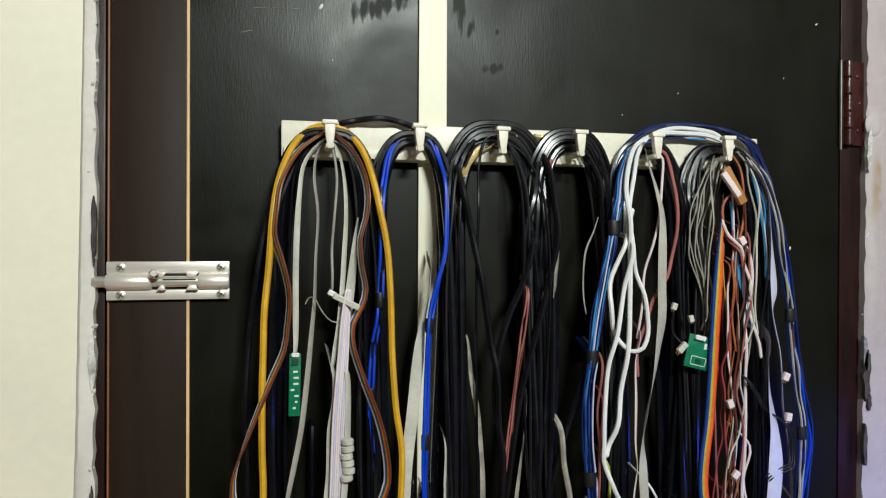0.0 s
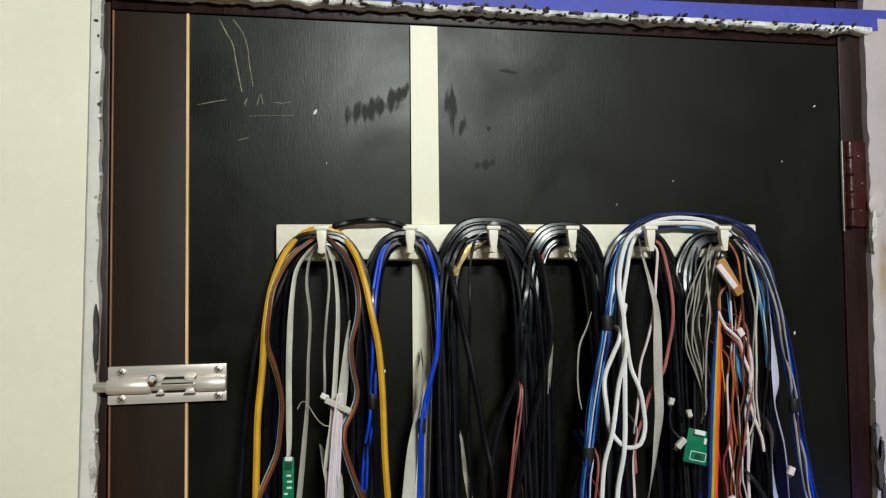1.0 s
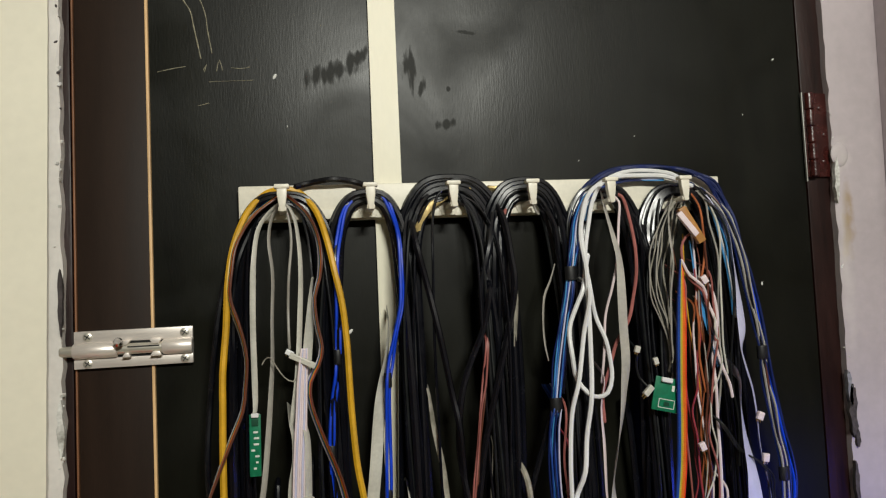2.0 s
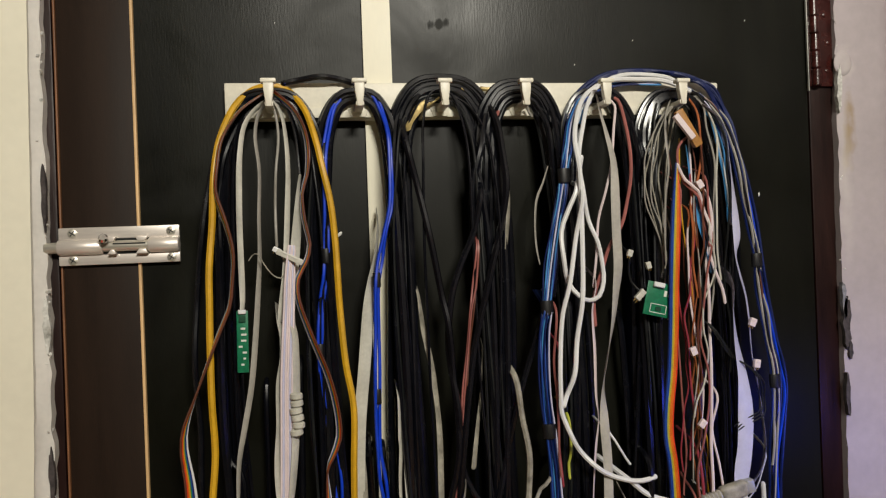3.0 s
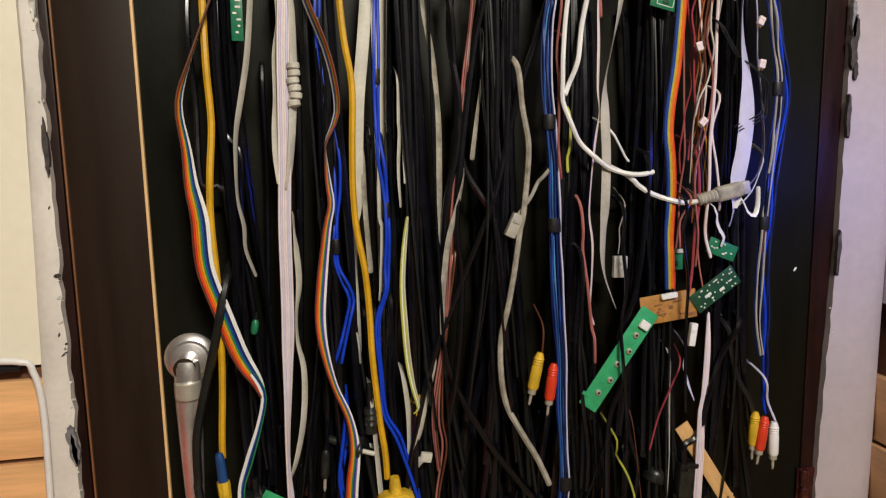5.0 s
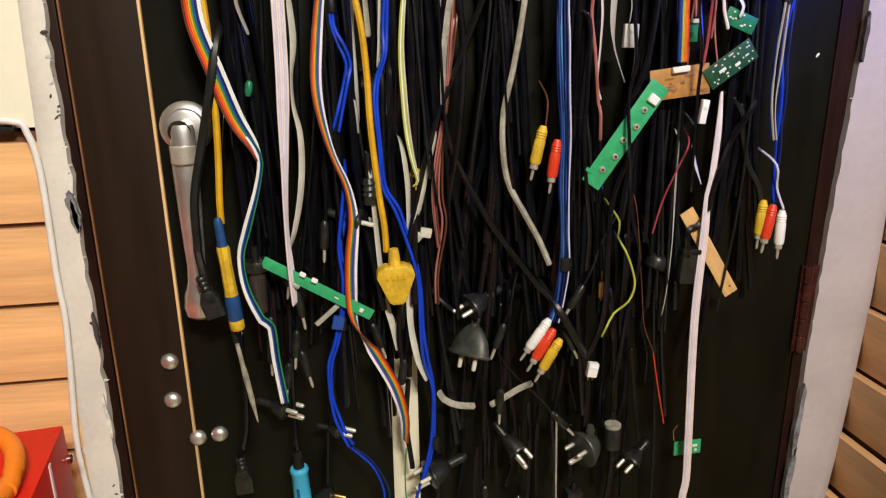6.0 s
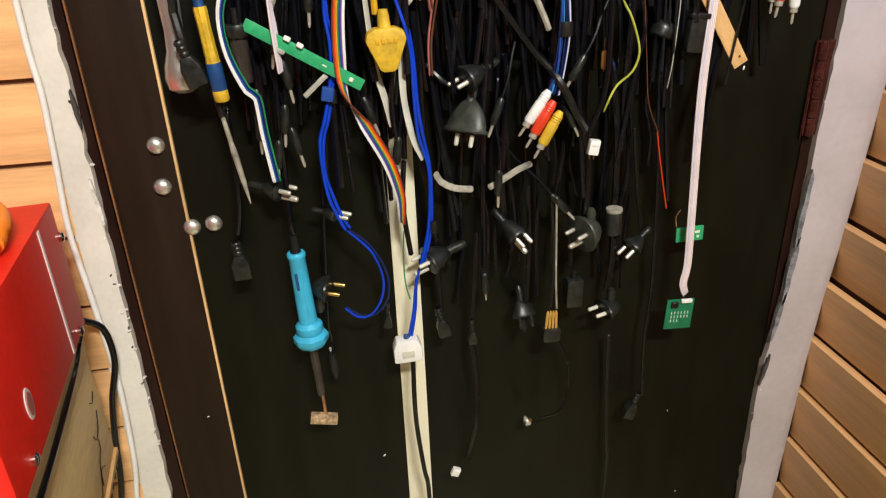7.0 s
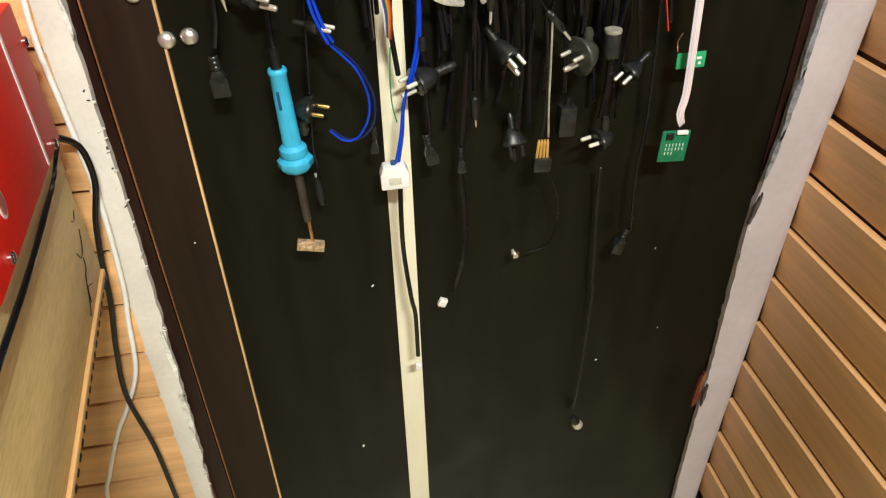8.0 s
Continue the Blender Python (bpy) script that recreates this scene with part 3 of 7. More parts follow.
# unseen wall, added to close the room behind the side wall
tagged(obj("wall_return", slab(0.602, 1.9, -1.2, -1.1, -0.07, 3.0), M_CREAM), "cream painted wall", "wall", kind="structure")


# plaster blob beside the frame
sx, sy, sz = (0.437, -0.013, 1.83)
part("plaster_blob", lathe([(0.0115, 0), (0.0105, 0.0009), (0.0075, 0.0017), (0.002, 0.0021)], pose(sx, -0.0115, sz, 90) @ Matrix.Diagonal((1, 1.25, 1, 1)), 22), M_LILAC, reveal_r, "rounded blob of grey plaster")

# ---- bolt, handle, studs and marks on the door ----
bolt = thing("tower_bolt", "pale nickel-plated tower bolt, drawn shut, screwed to the door", "bolt", pose(-0.3475, -0.001, 1.653))
part("plate", box((0.109, 0.003, 0.036), pose(0, -0.0025, 0), 0.001), M_NICKEL, bolt)
for z, tall in ((0.0122, 0.0112), (-0.0132, 0.0094)):
    part("flange", box((0.109, 0.002, tall), pose(0, -0.005, z), 0.0008), M_NICKEL, bolt)
    for x in (-0.042, 0.047):
        s = part("screw", lathe([(0.0043, 0), (0.0043, 0.0006), (0.0026, 0.0014)], pose(x, -0.006, z, 90), 14), M_STEEL, bolt)
        part("slot", box((0.0060, 0.0005, 0.0009), pose(x, -0.0073, z, 0, 35)), M_TAPE, s)
        part("slot", box((0.0009, 0.0005, 0.0060), pose(x, -0.0072, z, 0, 35)), M_TAPE, s)
part("barrel", lathe([(0.0068, -0.0545), (0.0075, -0.0535), (0.0075, -0.0160), (0.0066, -0.0148)], pose(0, -0.0065, -0.0008, 0, 90), 22), M_NICKEL, bolt)
part("barrel", lathe([(0.0066, 0.0265), (0.0075, 0.0277), (0.0075, 0.0535), (0.0068, 0.0545)], pose(0, -0.0065, -0.0008, 0, 90), 22), M_NICKEL, bolt)
part("slot_floor", box((0.0415, 0.002, 0.0145), pose(0.0058, -0.0052, -0.0008)), M_RUBBER, bolt, "dark slot in the barrel")
part("rod", lathe([(0.0046, -0.066), (0.0052, -0.064), (0.0052, 0.030)], pose(0, -0.0075, -0.0008, 0, 90), 16), M_STEEL, bolt)
for x, w in ((0.021, 0.011), (-0.006, 0.008)):
    for z in (0.0052, -0.0066):
        part("lug", prism([(-w / 2, -0.0022), (w / 2, -0.0022), (w / 2 - 0.002, 0.0022), (-w / 2 + 0.003, 0.0022)], -0.0125, -0.006, pose(x, 0, z, 0, 0 if z < 0 else 180), 0.0006), M_NICKEL, bolt)
part("groove", box((0.029, 0.0008, 0.0011), pose(0.010, -0.0128, 0.0012)), M_TAPE, bolt)
part("knob", lathe([(0.0028, 0), (0.0026, 0.005), (0.0042, 0.007), (0.0046, 0.010), (0.003, 0.0125)], pose(-0.0125, -0.0105, 0.003, 70, 0, 8), 16), M_CHROME, bolt)

handle = thing("door_handle", "chrome lever door handle hanging down on a round rose", "door handle", pose(-0.301, 0, 1.230))
part("rose", lathe([(0.0245, 0), (0.0255, 0.003), (0.0235, 0.006), (0.019, 0.008), (0.0175, 0.0125), (0.014, 0.0135)], pose(0, 0, 0, 90), 32), M_SATIN, handle)
part("neck", lathe([(0.0095, 0.01), (0.0095, 0.038), (0.0105, 0.042)], pose(0, 0, 0, 90), 20), M_CHROME, handle)
part("collar", lathe([(0.0120, -0.030), (0.0128, -0.029), (0.0128, -0.014), (0.0120, -0.013)], pose(0.001, -0.036, 0), 24), M_STEEL, handle)
part("lever", lathe([(0.0105, 0.006), (0.0122, 0.0), (0.0122, -0.035), (0.0105, -0.09), (0.0088, -0.130), (0.0100, -0.148), (0.0145, -0.162), (0.0160, -0.174), (0.0140, -0.183), (0.007, -0.187)],
                    pose(0.001, -0.036, 0, 0, 0.5) @ Matrix.Diagonal((1, 0.72, 1, 1)), 26), M_SATIN, handle)

stud_at = [(-0.347, 0.984), (-0.349, 0.939), (-0.328, 0.890), (-0.305, 0.892)]
for x, z in stud_at:
    st = tagged(obj("stud", lathe([(0.0092, 0), (0.0092, 0.001), (0.0082, 0.0035), (0.0058, 0.0058), (0.002, 0.0068)], pose(x, -0.0005 if x > -0.33 else -0.0015, z, 90), 22), M_SATIN),
                "domed chrome stud pressed into the dark door", "stud", "studs on the door")


def scratch(pts, w=0.0009):
    path = smooth_path([(x, -0.0003, z) for x, z in pts], 0.004)
    r = [w * (0.5 + 0.5 * abs(noise.noise(Vector(p) * 60))) for p in path]
    part("scratch", sweep(path, r, 4), M_SCRATCH, door, "pale scratch mark")


scratch([(-0.301, 2.016), (-0.294, 2.002), (-0.288, 1.991), (-0.285, 1.974), (-0.279, 1.942)])
scratch([(-0.288, 2.017), (-0.278, 2.003), (-0.273, 1.986), (-0.272, 1.974), (-0.268, 1.948)])
scratch([(-0.322, 1.928), (-0.305, 1.932), (-0.294, 1.934)], 0.0006)
scratch([(-0.277, 1.93), (-0.274, 1.936), (-0.276, 1.928)], 0.0007)
scratch([(-0.264, 1.929), (-0.261, 1.941), (-0.258, 1.93)], 0.0007)
scratch([(-0.25, 1.933), (-0.239, 1.932), (-0.23, 1.934)], 0.0005)
scratch([(-0.272, 1.918), (-0.25, 1.919), (-0.227, 1.92)], 0.0004)
scratch([(-0.283, 1.893), (-0.272, 1.896)], 0.0006)
for x, z, s in [(*(-0.206, 1.924), 0.0028), (*(-0.195, 1.871), 0.001), (*(0.369, 1.947), 0.0017), (*(0.324, 1.881), 0.001), (*(0.188, 1.857), 0.001), (*(0.12, 1.83), 0.001),
                (*(0.331, 1.684), 0.002), (*(-0.139, 1.656), 0.003), (*(-0.149, 1.749), 0.002), (*(0.37, 1.282), 0.0025), (*(0.298, 1.015), 0.0022), (*(0.321, 1.025), 0.0017),
                (*(-0.145, 0.539), 0.0022), (*(0.185, 0.343), 0.0018), (*(-0.186, 0.221), 0.003), (*(0.251, 0.546), 0.0012), (*(0.277, 0.394), 0.0012), (*(-0.355, 0.639), 0.0013)]:
    part("paint_speck", lathe([(s * 0.8, 0), (s * 0.6, 0.0005), (s * 0.2, 0.0008)], pose(x, -0.0002 if x > -0.33 else -0.0012, z, 90, rnd.uniform(0, 90)) @ Matrix.Diagonal((0.7, 1.5, 1, 1)), 9), M_SPECK, door, "white paint speck")

# ---- the hook rail ----
rail = thing("hook_rail", "cream plastic hook rail with six hooks, screwed to the door", "hook rail", pose(0.0165, -0.005, 1.7885))
part("board", box((0.523, 0.010, 0.037), pose(0, -0.005, 0), 0.002), M_RAIL, rail)
part("lower_lip", box((0.519, 0.004, 0.010), pose(0, -0.0115, -0.0125), 0.0015), M_RAIL, rail)
for x in (-0.201, -0.116, -0.033, 0.049, 0.134, 0.217):
    h = part("hook", box((0.008, 0.036, 0.005), pose(x - 0.0165, -0.028, -0.010), 0.0015), M_RAIL, rail, "cream plastic peg hook")
    part("upright", prism([(-0.0050, 0.011), (0.0050, 0.011), (0.0046, 0.002), (0.0024, -0.013), (-0.0024, -0.013), (-0.0046, 0.002)], -0.0475, -0.0405, pose(x - 0.0165, 0, 0), 0.0012), M_RAIL, h)
    part("cap", box((0.0145, 0.010, 0.0042), pose(x - 0.0165, -0.044, 0.0115), 0.0014), M_RAIL, h)
    part("root", prism([(-0.012, -0.006), (-0.005, 0.006), (0.005, 0.006), (0.012, -0.006), (0.007, -0.017), (-0.007, -0.017)], -0.0145, -0.009, pose(x - 0.0165, 0, 0), 0.001), M_RAIL, h)


# ---- black cables over the hooks ----
def loop(hx, top, la, ra, bl, br, zl, zr, y, r, name="black_cable", label="black rubber cable looped over a peg hook", material=None, arch=0.075):
    """A cable over a hook: an arch, then two legs that wander down to their ends."""
    j = lambda s: (rnd.random() - 0.5) * s
    left = [(hx - la * 0.50, top - 0.006), (hx - la * 0.86, top - arch * 0.45), (hx - la, top - arch), (hx - la - 0.004 + j(0.008), top - 0.16)]
    right = [(hx + ra * 0.50, top - 0.006), (hx + ra * 0.86, top - arch * 0.45), (hx + ra, top - arch), (hx + ra + 0.004 + j(0.008), top - 0.16)]
    for side, leg, b, z in ((-1, left, bl, zl), (1, right, br, zr)):
        x0, z0 = leg[-1]
        n = max(2, int((z0 - z) / 0.12))
        for k in range(1, n + 1):
            f = k / n
            leg.append((x0 + (hx + side * b - x0) * f ** 2.0 + j(0.010) * (0.4 + f), z0 + (z - z0) * f))
    pts = left[::-1] + [(hx, top)] + right
    path = [(x, depth(y, z) * 1.0 + (0.004 * math.sin(11 * z + y * 500)) - (0.006 * min(1, (top - z) / 0.3) if y < -0.028 else 0), z) for x, z in pts]
    path = [(x, min(y, -0.0235) if z > 1.745 else y, z) for x, y, z in path]
    curve = smooth_path(path, 0.006)
    ob = obj(name, sweep(curve, [r] * len(curve), 7), material or M_BLACK)
    return tagged(ob, label, "cable", RAIL_GROUP)


HOOKS = (-0.201, -0.116, -0.033, 0.049, 0.134, 0.217)
#        hook  count  arch half widths  spread of the ends  depth range
for hook, count, wl, wr, bl, br in ((0, 8, (0.034, 0.052), (0.030, 0.050), (0.005, 0.075), (0.0, 0.07)),
                                    (1, 6, (0.030, 0.046), (0.024, 0.042), (0.0, 0.06), (0.0, 0.06)),
                                    (2, 9, (0.036, 0.056), (0.032, 0.062), (-0.02, 0.06), (-0.02, 0.07)),
                                    (3, 8, (0.030, 0.052), (0.026, 0.048), (-0.02, 0.06), (-0.02, 0.06)),
                                    (4, 6, (0.026, 0.046), (0.024, 0.046), (0.0, 0.06), (0.0, 0.06)),
                                    (5, 7, (0.028, 0.050), (0.034, 0.062), (0.0, 0.05), (0.01, 0.09))):
    for k in range(count):
        f = (k + 0.5) / count
        low = rnd.random() < 0.3
        loop(HOOKS[hook], 1.786 + (0.011, 0.014, 0.027, 0.022, 0.013, 0.011)[hook] * f + rnd.uniform(-0.002, 0.002), wl[0] + (wl[1] - wl[0]) * f, wr[0] + (wr[1] - wr[0]) * f,
             rnd.uniform(*bl), rnd.uniform(*br), rnd.uniform(0.86, 1.0) if low else rnd.uniform(0.98, 1.16), rnd.uniform(0.92, 1.18),
             -0.016 - 0.022 * rnd.random(), rnd.choice((0.0025, 0.0030, 0.0034, 0.0038, 0.0042)))

# straight black cables hanging in front of the batten and between the bunches
for x0, x1, za, zb, y in ((-0.118, -0.112, 1.44, 1.02, -0.014), (-0.108, -0.104, 1.43, 0.98, -0.018), (-0.100, -0.096, 1.44, 1.05, -0.013), (-0.084, -0.098, 1.73, 0.96, -0.020), (-0.082, -0.086, 1.73, 1.00, -0.014),
                          (-0.080, -0.080, 1.73, 1.06, -0.018), (-0.104, -0.090, 1.42, 1.04, -0.024), (-0.086, -0.106, 1.73, 0.99, -0.024), (-0.078, -0.050, 1.73, 1.00, -0.020), (-0.004, -0.012, 1.73, 1.02, -0.018),
                          (0.002, 0.010, 1.73, 0.97, -0.020), (0.020, 0.016, 1.73, 1.03, -0.016), (0.092, 0.072, 1.72, 1.02, -0.020), (0.090, 0.078, 1.73, 1.0, -0.016), (0.110, 0.116, 1.55, 1.03, -0.020), (0.150, 0.158, 1.55, 1.0, -0.020),
                          (0.180, 0.190, 1.50, 1.05, -0.022), (-0.160, -0.165, 1.55, 1.0, -0.018), (-0.185, -0.196, 1.52, 1.02, -0.018), (-0.215, -0.226, 1.50, 1.04, -0.018)):
    rr = random.Random(int(x0 * 1e4))
    pts = [(x0 + (x1 - x0) * f + rr.uniform(-0.004, 0.004), za + (zb - za) * f) for f in (0, 0.2, 0.4, 0.6, 0.8, 1)]
    cable("black_cable", "black cable hanging straight among the others", M_BLACK, rr.choice((0.0026, 0.0031, 0.0036)), y, pts)

# thin grey-black wires filling the bunches
for hook, material, label in ((0, M_BLACK, "thin black wire looped over a peg hook"), (2, M_BLACK, "thin black wire looped over a peg hook"), (3, M_RUBBER, "dull black wire looped over a peg hook"),
                              (5, M_RUBBER, "dull black wire looped over a peg hook"), (5, M_BLACK, "thin black wire looped over a peg hook"), (4, M_RUBBER, "dull black wire looped over a peg hook"),
                              (1, M_RUBBER, "dull black wire looped over a peg hook"), (2, M_RUBBER, "dull black wire looped over a peg hook")):
    for k in range(2):
        loop(HOOKS[hook], 1.79 + rnd.uniform(0, 0.01), rnd.uniform(0.02, 0.05), rnd.uniform(0.02, 0.05), rnd.uniform(0, 0.06), rnd.uniform(0, 0.06), rnd.uniform(0.98, 1.2), rnd.uniform(0.98, 1.2),
             -0.034 - 0.010 * rnd.random(), 0.0014, "black_wire", label, material)

BC = "black rubber cable hanging among the others"
# heavier black cables that stand out
cable("black_cable", BC, M_BLACK, 0.0030, -0.040, [(-0.19, 1.803), (-0.177, 1.807), (-0.152, 1.81), (-0.13, 1.808), (-0.114, 1.8), (-0.101, 1.786)])
cable("black_cable", BC, M_BLACK, 0.0036, -0.045, [(-0.07, 1.725), (-0.073, 1.754), (-0.065, 1.779), (-0.046, 1.799), (-0.027, 1.806), (-0.006, 1.803), (0.012, 1.787), (0.021, 1.763), (0.024, 1.729), (0.025, 1.696), (0.019, 1.657), (0.006, 1.613), (-0.007, 1.563), (-0.018, 1.514), (-0.037, 1.373), (-0.033, 1.296), (-0.04, 1.217), (-0.051, 1.147)])
cable("black_cable", BC, M_BLACK, 0.0034, -0.043, [(-0.008, 1.658), (-0.008, 1.697), (0.002, 1.736), (0.013, 1.773), (0.026, 1.789), (0.042, 1.799), (0.058, 1.8), (0.074, 1.789), (0.082, 1.767), (0.082, 1.729), (0.083, 1.684), (0.077, 1.639), (0.07, 1.582)])
cable("black_cable", BC, M_BLACK, 0.0033, -0.046, [(-0.075, 1.766), (-0.072, 1.736), (-0.063, 1.697), (-0.054, 1.648), (-0.044, 1.592), (-0.039, 1.559), (-0.036, 1.511), (-0.034, 1.439), (-0.049, 1.361), (-0.052, 1.23), (-0.018, 1.145), (0.036, 1.066), (0.064, 1.034)])
cable("black_cable", BC, M_BLACK, 0.0034, -0.044, [(-0.001, 1.691), (-0.009, 1.652), (-0.024, 1.619), (-0.035, 1.587), (-0.039, 1.537), (-0.033, 1.481), (-0.028, 1.414), (0.002, 1.35), (0.013, 1.226)])
cable("black_cable", BC, M_BLACK, 0.0030, -0.046, [(0.05, 1.792), (0.066, 1.782), (0.073, 1.753), (0.075, 1.712), (0.076, 1.655), (0.066, 1.599), (0.049, 1.543), (0.029, 1.488), (0.015, 1.433), (-0.001, 1.377), (-0.033, 1.297), (-0.066, 1.219), (-0.083, 1.15), (-0.093, 1.103), (-0.105, 1.022), (-0.101, 0.966)])
cable("black_cable", "black cable running down over the steel handle", M_RUBBER, 0.0042, -0.055, [(-0.258, 1.311), (-0.268, 1.265), (-0.281, 1.217), (-0.292, 1.169), (-0.294, 1.124), (-0.295, 1.118), (-0.291, 1.091), (-0.29, 1.074)])
cable("black_cable", BC, M_BLACK, 0.0028, -0.040, [(-0.204, 1.798), (-0.23, 1.776), (-0.25, 1.738), (-0.261, 1.696), (-0.268, 1.649), (-0.274, 1.597), (-0.277, 1.54), (-0.275, 1.477), (-0.274, 1.403), (-0.255, 1.397), (-0.249, 1.325), (-0.242, 1.25), (-0.238, 1.16), (-0.241, 1.084)])
cable("black_cable", BC, M_BLACK, 0.0026, -0.038, [(-0.201, 1.796), (-0.228, 1.768), (-0.244, 1.733), (-0.25, 1.696), (-0.251, 1.654), (-0.251, 1.601), (-0.252, 1.528), (-0.252, 1.454), (-0.238, 1.427), (-0.241, 1.356), (-0.235, 1.277), (-0.23, 1.194)])
cable("black_cable", BC, M_BLACK, 0.0026, -0.036, [(0.151, 1.793), (0.168, 1.768), (0.169, 1.73), (0.169, 1.677), (0.169, 1.625), (0.168, 1.566), (0.161, 1.502), (0.153, 1.42), (0.152, 1.38), (0.148, 1.3), (0.141, 1.217), (0.147, 1.13), (0.161, 1.077), (0.151, 1.016), (0.139, 0.931)])
cable("black_cable", "black cable lying slack across the boards", M_BLACK, 0.0030, -0.060, [(0.155, 1.412), (0.154, 1.347), (0.147, 1.291), (0.136, 1.257), (0.127, 1.234), (0.13, 1.193), (0.117, 1.139), (0.112, 1.026), (0.096, 0.971)])
cable("black_cable", BC, M_BLACK, 0.0036, -0.050, [(0.266, 1.237), (0.249, 1.201), (0.234, 1.165), (0.223, 1.115), (0.207, 1.106), (0.208, 1.076)])
FC = "black cable hanging in front of the circuit boards"
cable("black_cable", FC, M_BLACK, 0.0019, -0.074, [(0.124, 1.368), (0.125, 1.329), (0.127, 1.287), (0.124, 1.251), (0.124, 1.211), (0.13, 1.163), (0.128, 1.11)])
cable("black_cable", FC, M_BLACK, 0.0017, -0.076, [(0.188, 1.372), (0.189, 1.338), (0.192, 1.292), (0.193, 1.244), (0.192, 1.2), (0.193, 1.154)])
cable("black_cable", FC, M_BLACK, 0.0023, -0.066, [(0.085, 1.32), (0.083, 1.268), (0.083, 1.209), (0.086, 1.163), (0.091, 1.116), (0.09, 1.074)])
cable("black_cable", BC, M_BLACK, 0.0022, -0.030, [(0.17, 1.105), (0.185, 1.024), (0.191, 0.944), (0.193, 0.866), (0.197, 0.759), (0.193, 0.69), (0.196, 0.603)])

# ---- bunch on the first hook ----
yl = cable("yellow_cable", "thick yellow cable looped over a peg hook", M_YELLOW, 0.0032, -0.052,
           [(-0.202, 1.802), (-0.217, 1.798), (-0.234, 1.78), (-0.247, 1.747), (-0.253, 1.71), (-0.256, 1.668), (-0.26, 1.627), (-0.261, 1.591), (-0.262, 1.55), (-0.262, 1.504), (-0.261, 1.457), (-0.265, 1.411), (-0.267, 1.37), (-0.265, 1.316), (-0.265, 1.259), (-0.267, 1.21), (-0.27, 1.166), (-0.271, 1.142)], 0.001)
cable("yellow_cable_leg", "", M_YELLOW, 0.0032, -0.052,
      [(-0.202, 1.802), (-0.185, 1.798), (-0.169, 1.777), (-0.16, 1.747), (-0.154, 1.716), (-0.148, 1.684), (-0.145, 1.647), (-0.144, 1.61), (-0.143, 1.581), (-0.14, 1.533), (-0.134, 1.489), (-0.136, 1.436), (-0.137, 1.393), (-0.135, 1.356), (-0.129, 1.317), (-0.126, 1.274), (-0.125, 1.229), (-0.12, 1.166), (-0.116, 1.131), (-0.115, 1.104)], 0.001, yl)
striped_ribbon("rainbow ribbon cable twisting down the bunch", [M_BROWN, M_RED, M_ORANGE, M_YELLOW, M_GREENW, M_MIDBLUE, M_NAVY, M_WHITE, M_WHITE], 0.00185, -0.057,
               [(-0.203, 1.797, -0.3), (-0.229, 1.775, -0.3), (-0.245, 1.746, -0.3), (-0.25, 1.719, -0.3), (-0.252, 1.696, -0.3), (-0.246, 1.675, -0.28), (-0.241, 1.657, -0.25), (-0.238, 1.637, -0.22), (-0.24, 1.611, -0.2), (-0.243, 1.591, -0.2), (-0.254, 1.565, -0.2), (-0.265, 1.538, -0.15), (-0.276, 1.51, -0.06), (-0.285, 1.485, 0.12), (-0.287, 1.465, 0.2), (-0.283, 1.434, 0.35), (-0.281, 1.403, 0.6), (-0.276, 1.372, 0.9), (-0.274, 1.327, 1), (-0.262, 1.286, 1), (-0.248, 1.243, 0.9), (-0.234, 1.216, 0.45), (-0.23, 1.203, 0.15)])
striped_ribbon("white, blue and green side of a folded ribbon cable", [M_WHITE, M_WHITE, M_MIDBLUE, M_NAVY, M_GREENW], 0.0017, -0.059,
               [(-0.239, 1.226, 0.2), (-0.232, 1.214, 0.4), (-0.229, 1.2, 0.5), (-0.235, 1.174, 0.6), (-0.247, 1.138, 0.9), (-0.255, 1.111, 0.7), (-0.253, 1.078, 0.7), (-0.241, 1.045, 0.9), (-0.233, 1.037, 1), (-0.231, 1.002, 1), (-0.228, 0.971, 1), (-0.226, 0.952, 1)])
striped_ribbon("rainbow ribbon cable curling in front of the bunch", [M_BROWN, M_RED, M_ORANGE, M_YELLOW, M_GREENW, M_MIDBLUE, M_PURPLE, M_WHITE, M_WHITE], 0.00138, -0.058,
               [(-0.2, 1.796, -0.3), (-0.18, 1.776, -0.25), (-0.17, 1.754, -0.25), (-0.167, 1.731, -0.3), (-0.169, 1.71, -0.25), (-0.174, 1.692, -0.2), (-0.173, 1.668, -0.25), (-0.169, 1.645, -0.25), (-0.173, 1.629, -0.3), (-0.181, 1.614, -0.35), (-0.181, 1.593, -0.35), (-0.171, 1.561, -0.4), (-0.157, 1.523, -0.4), (-0.15, 1.491, -0.4), (-0.149, 1.465, -0.35), (-0.156, 1.447, -0.2), (-0.161, 1.434, 0), (-0.16, 1.403, 0.4), (-0.158, 1.381, 0.5), (-0.163, 1.358, 0.6), (-0.17, 1.308, 0.8), (-0.173, 1.271, 0.8), (-0.17, 1.239, 0.6), (-0.162, 1.205, 0.4), (-0.15, 1.173, 0.5), (-0.146, 1.141, 0.8), (-0.15, 1.106, 1), (-0.152, 1.077, 1), (-0.152, 1.047, 0.8), (-0.148, 1.028, 0.1), (-0.136, 1.006, -0.8), (-0.131, 0.997, -1), (-0.113, 0.959, -1), (-0.104, 0.923, -0.8), (-0.104, 0.893, -0.4)])
IV = "aged ivory flat cable in the first bunch"
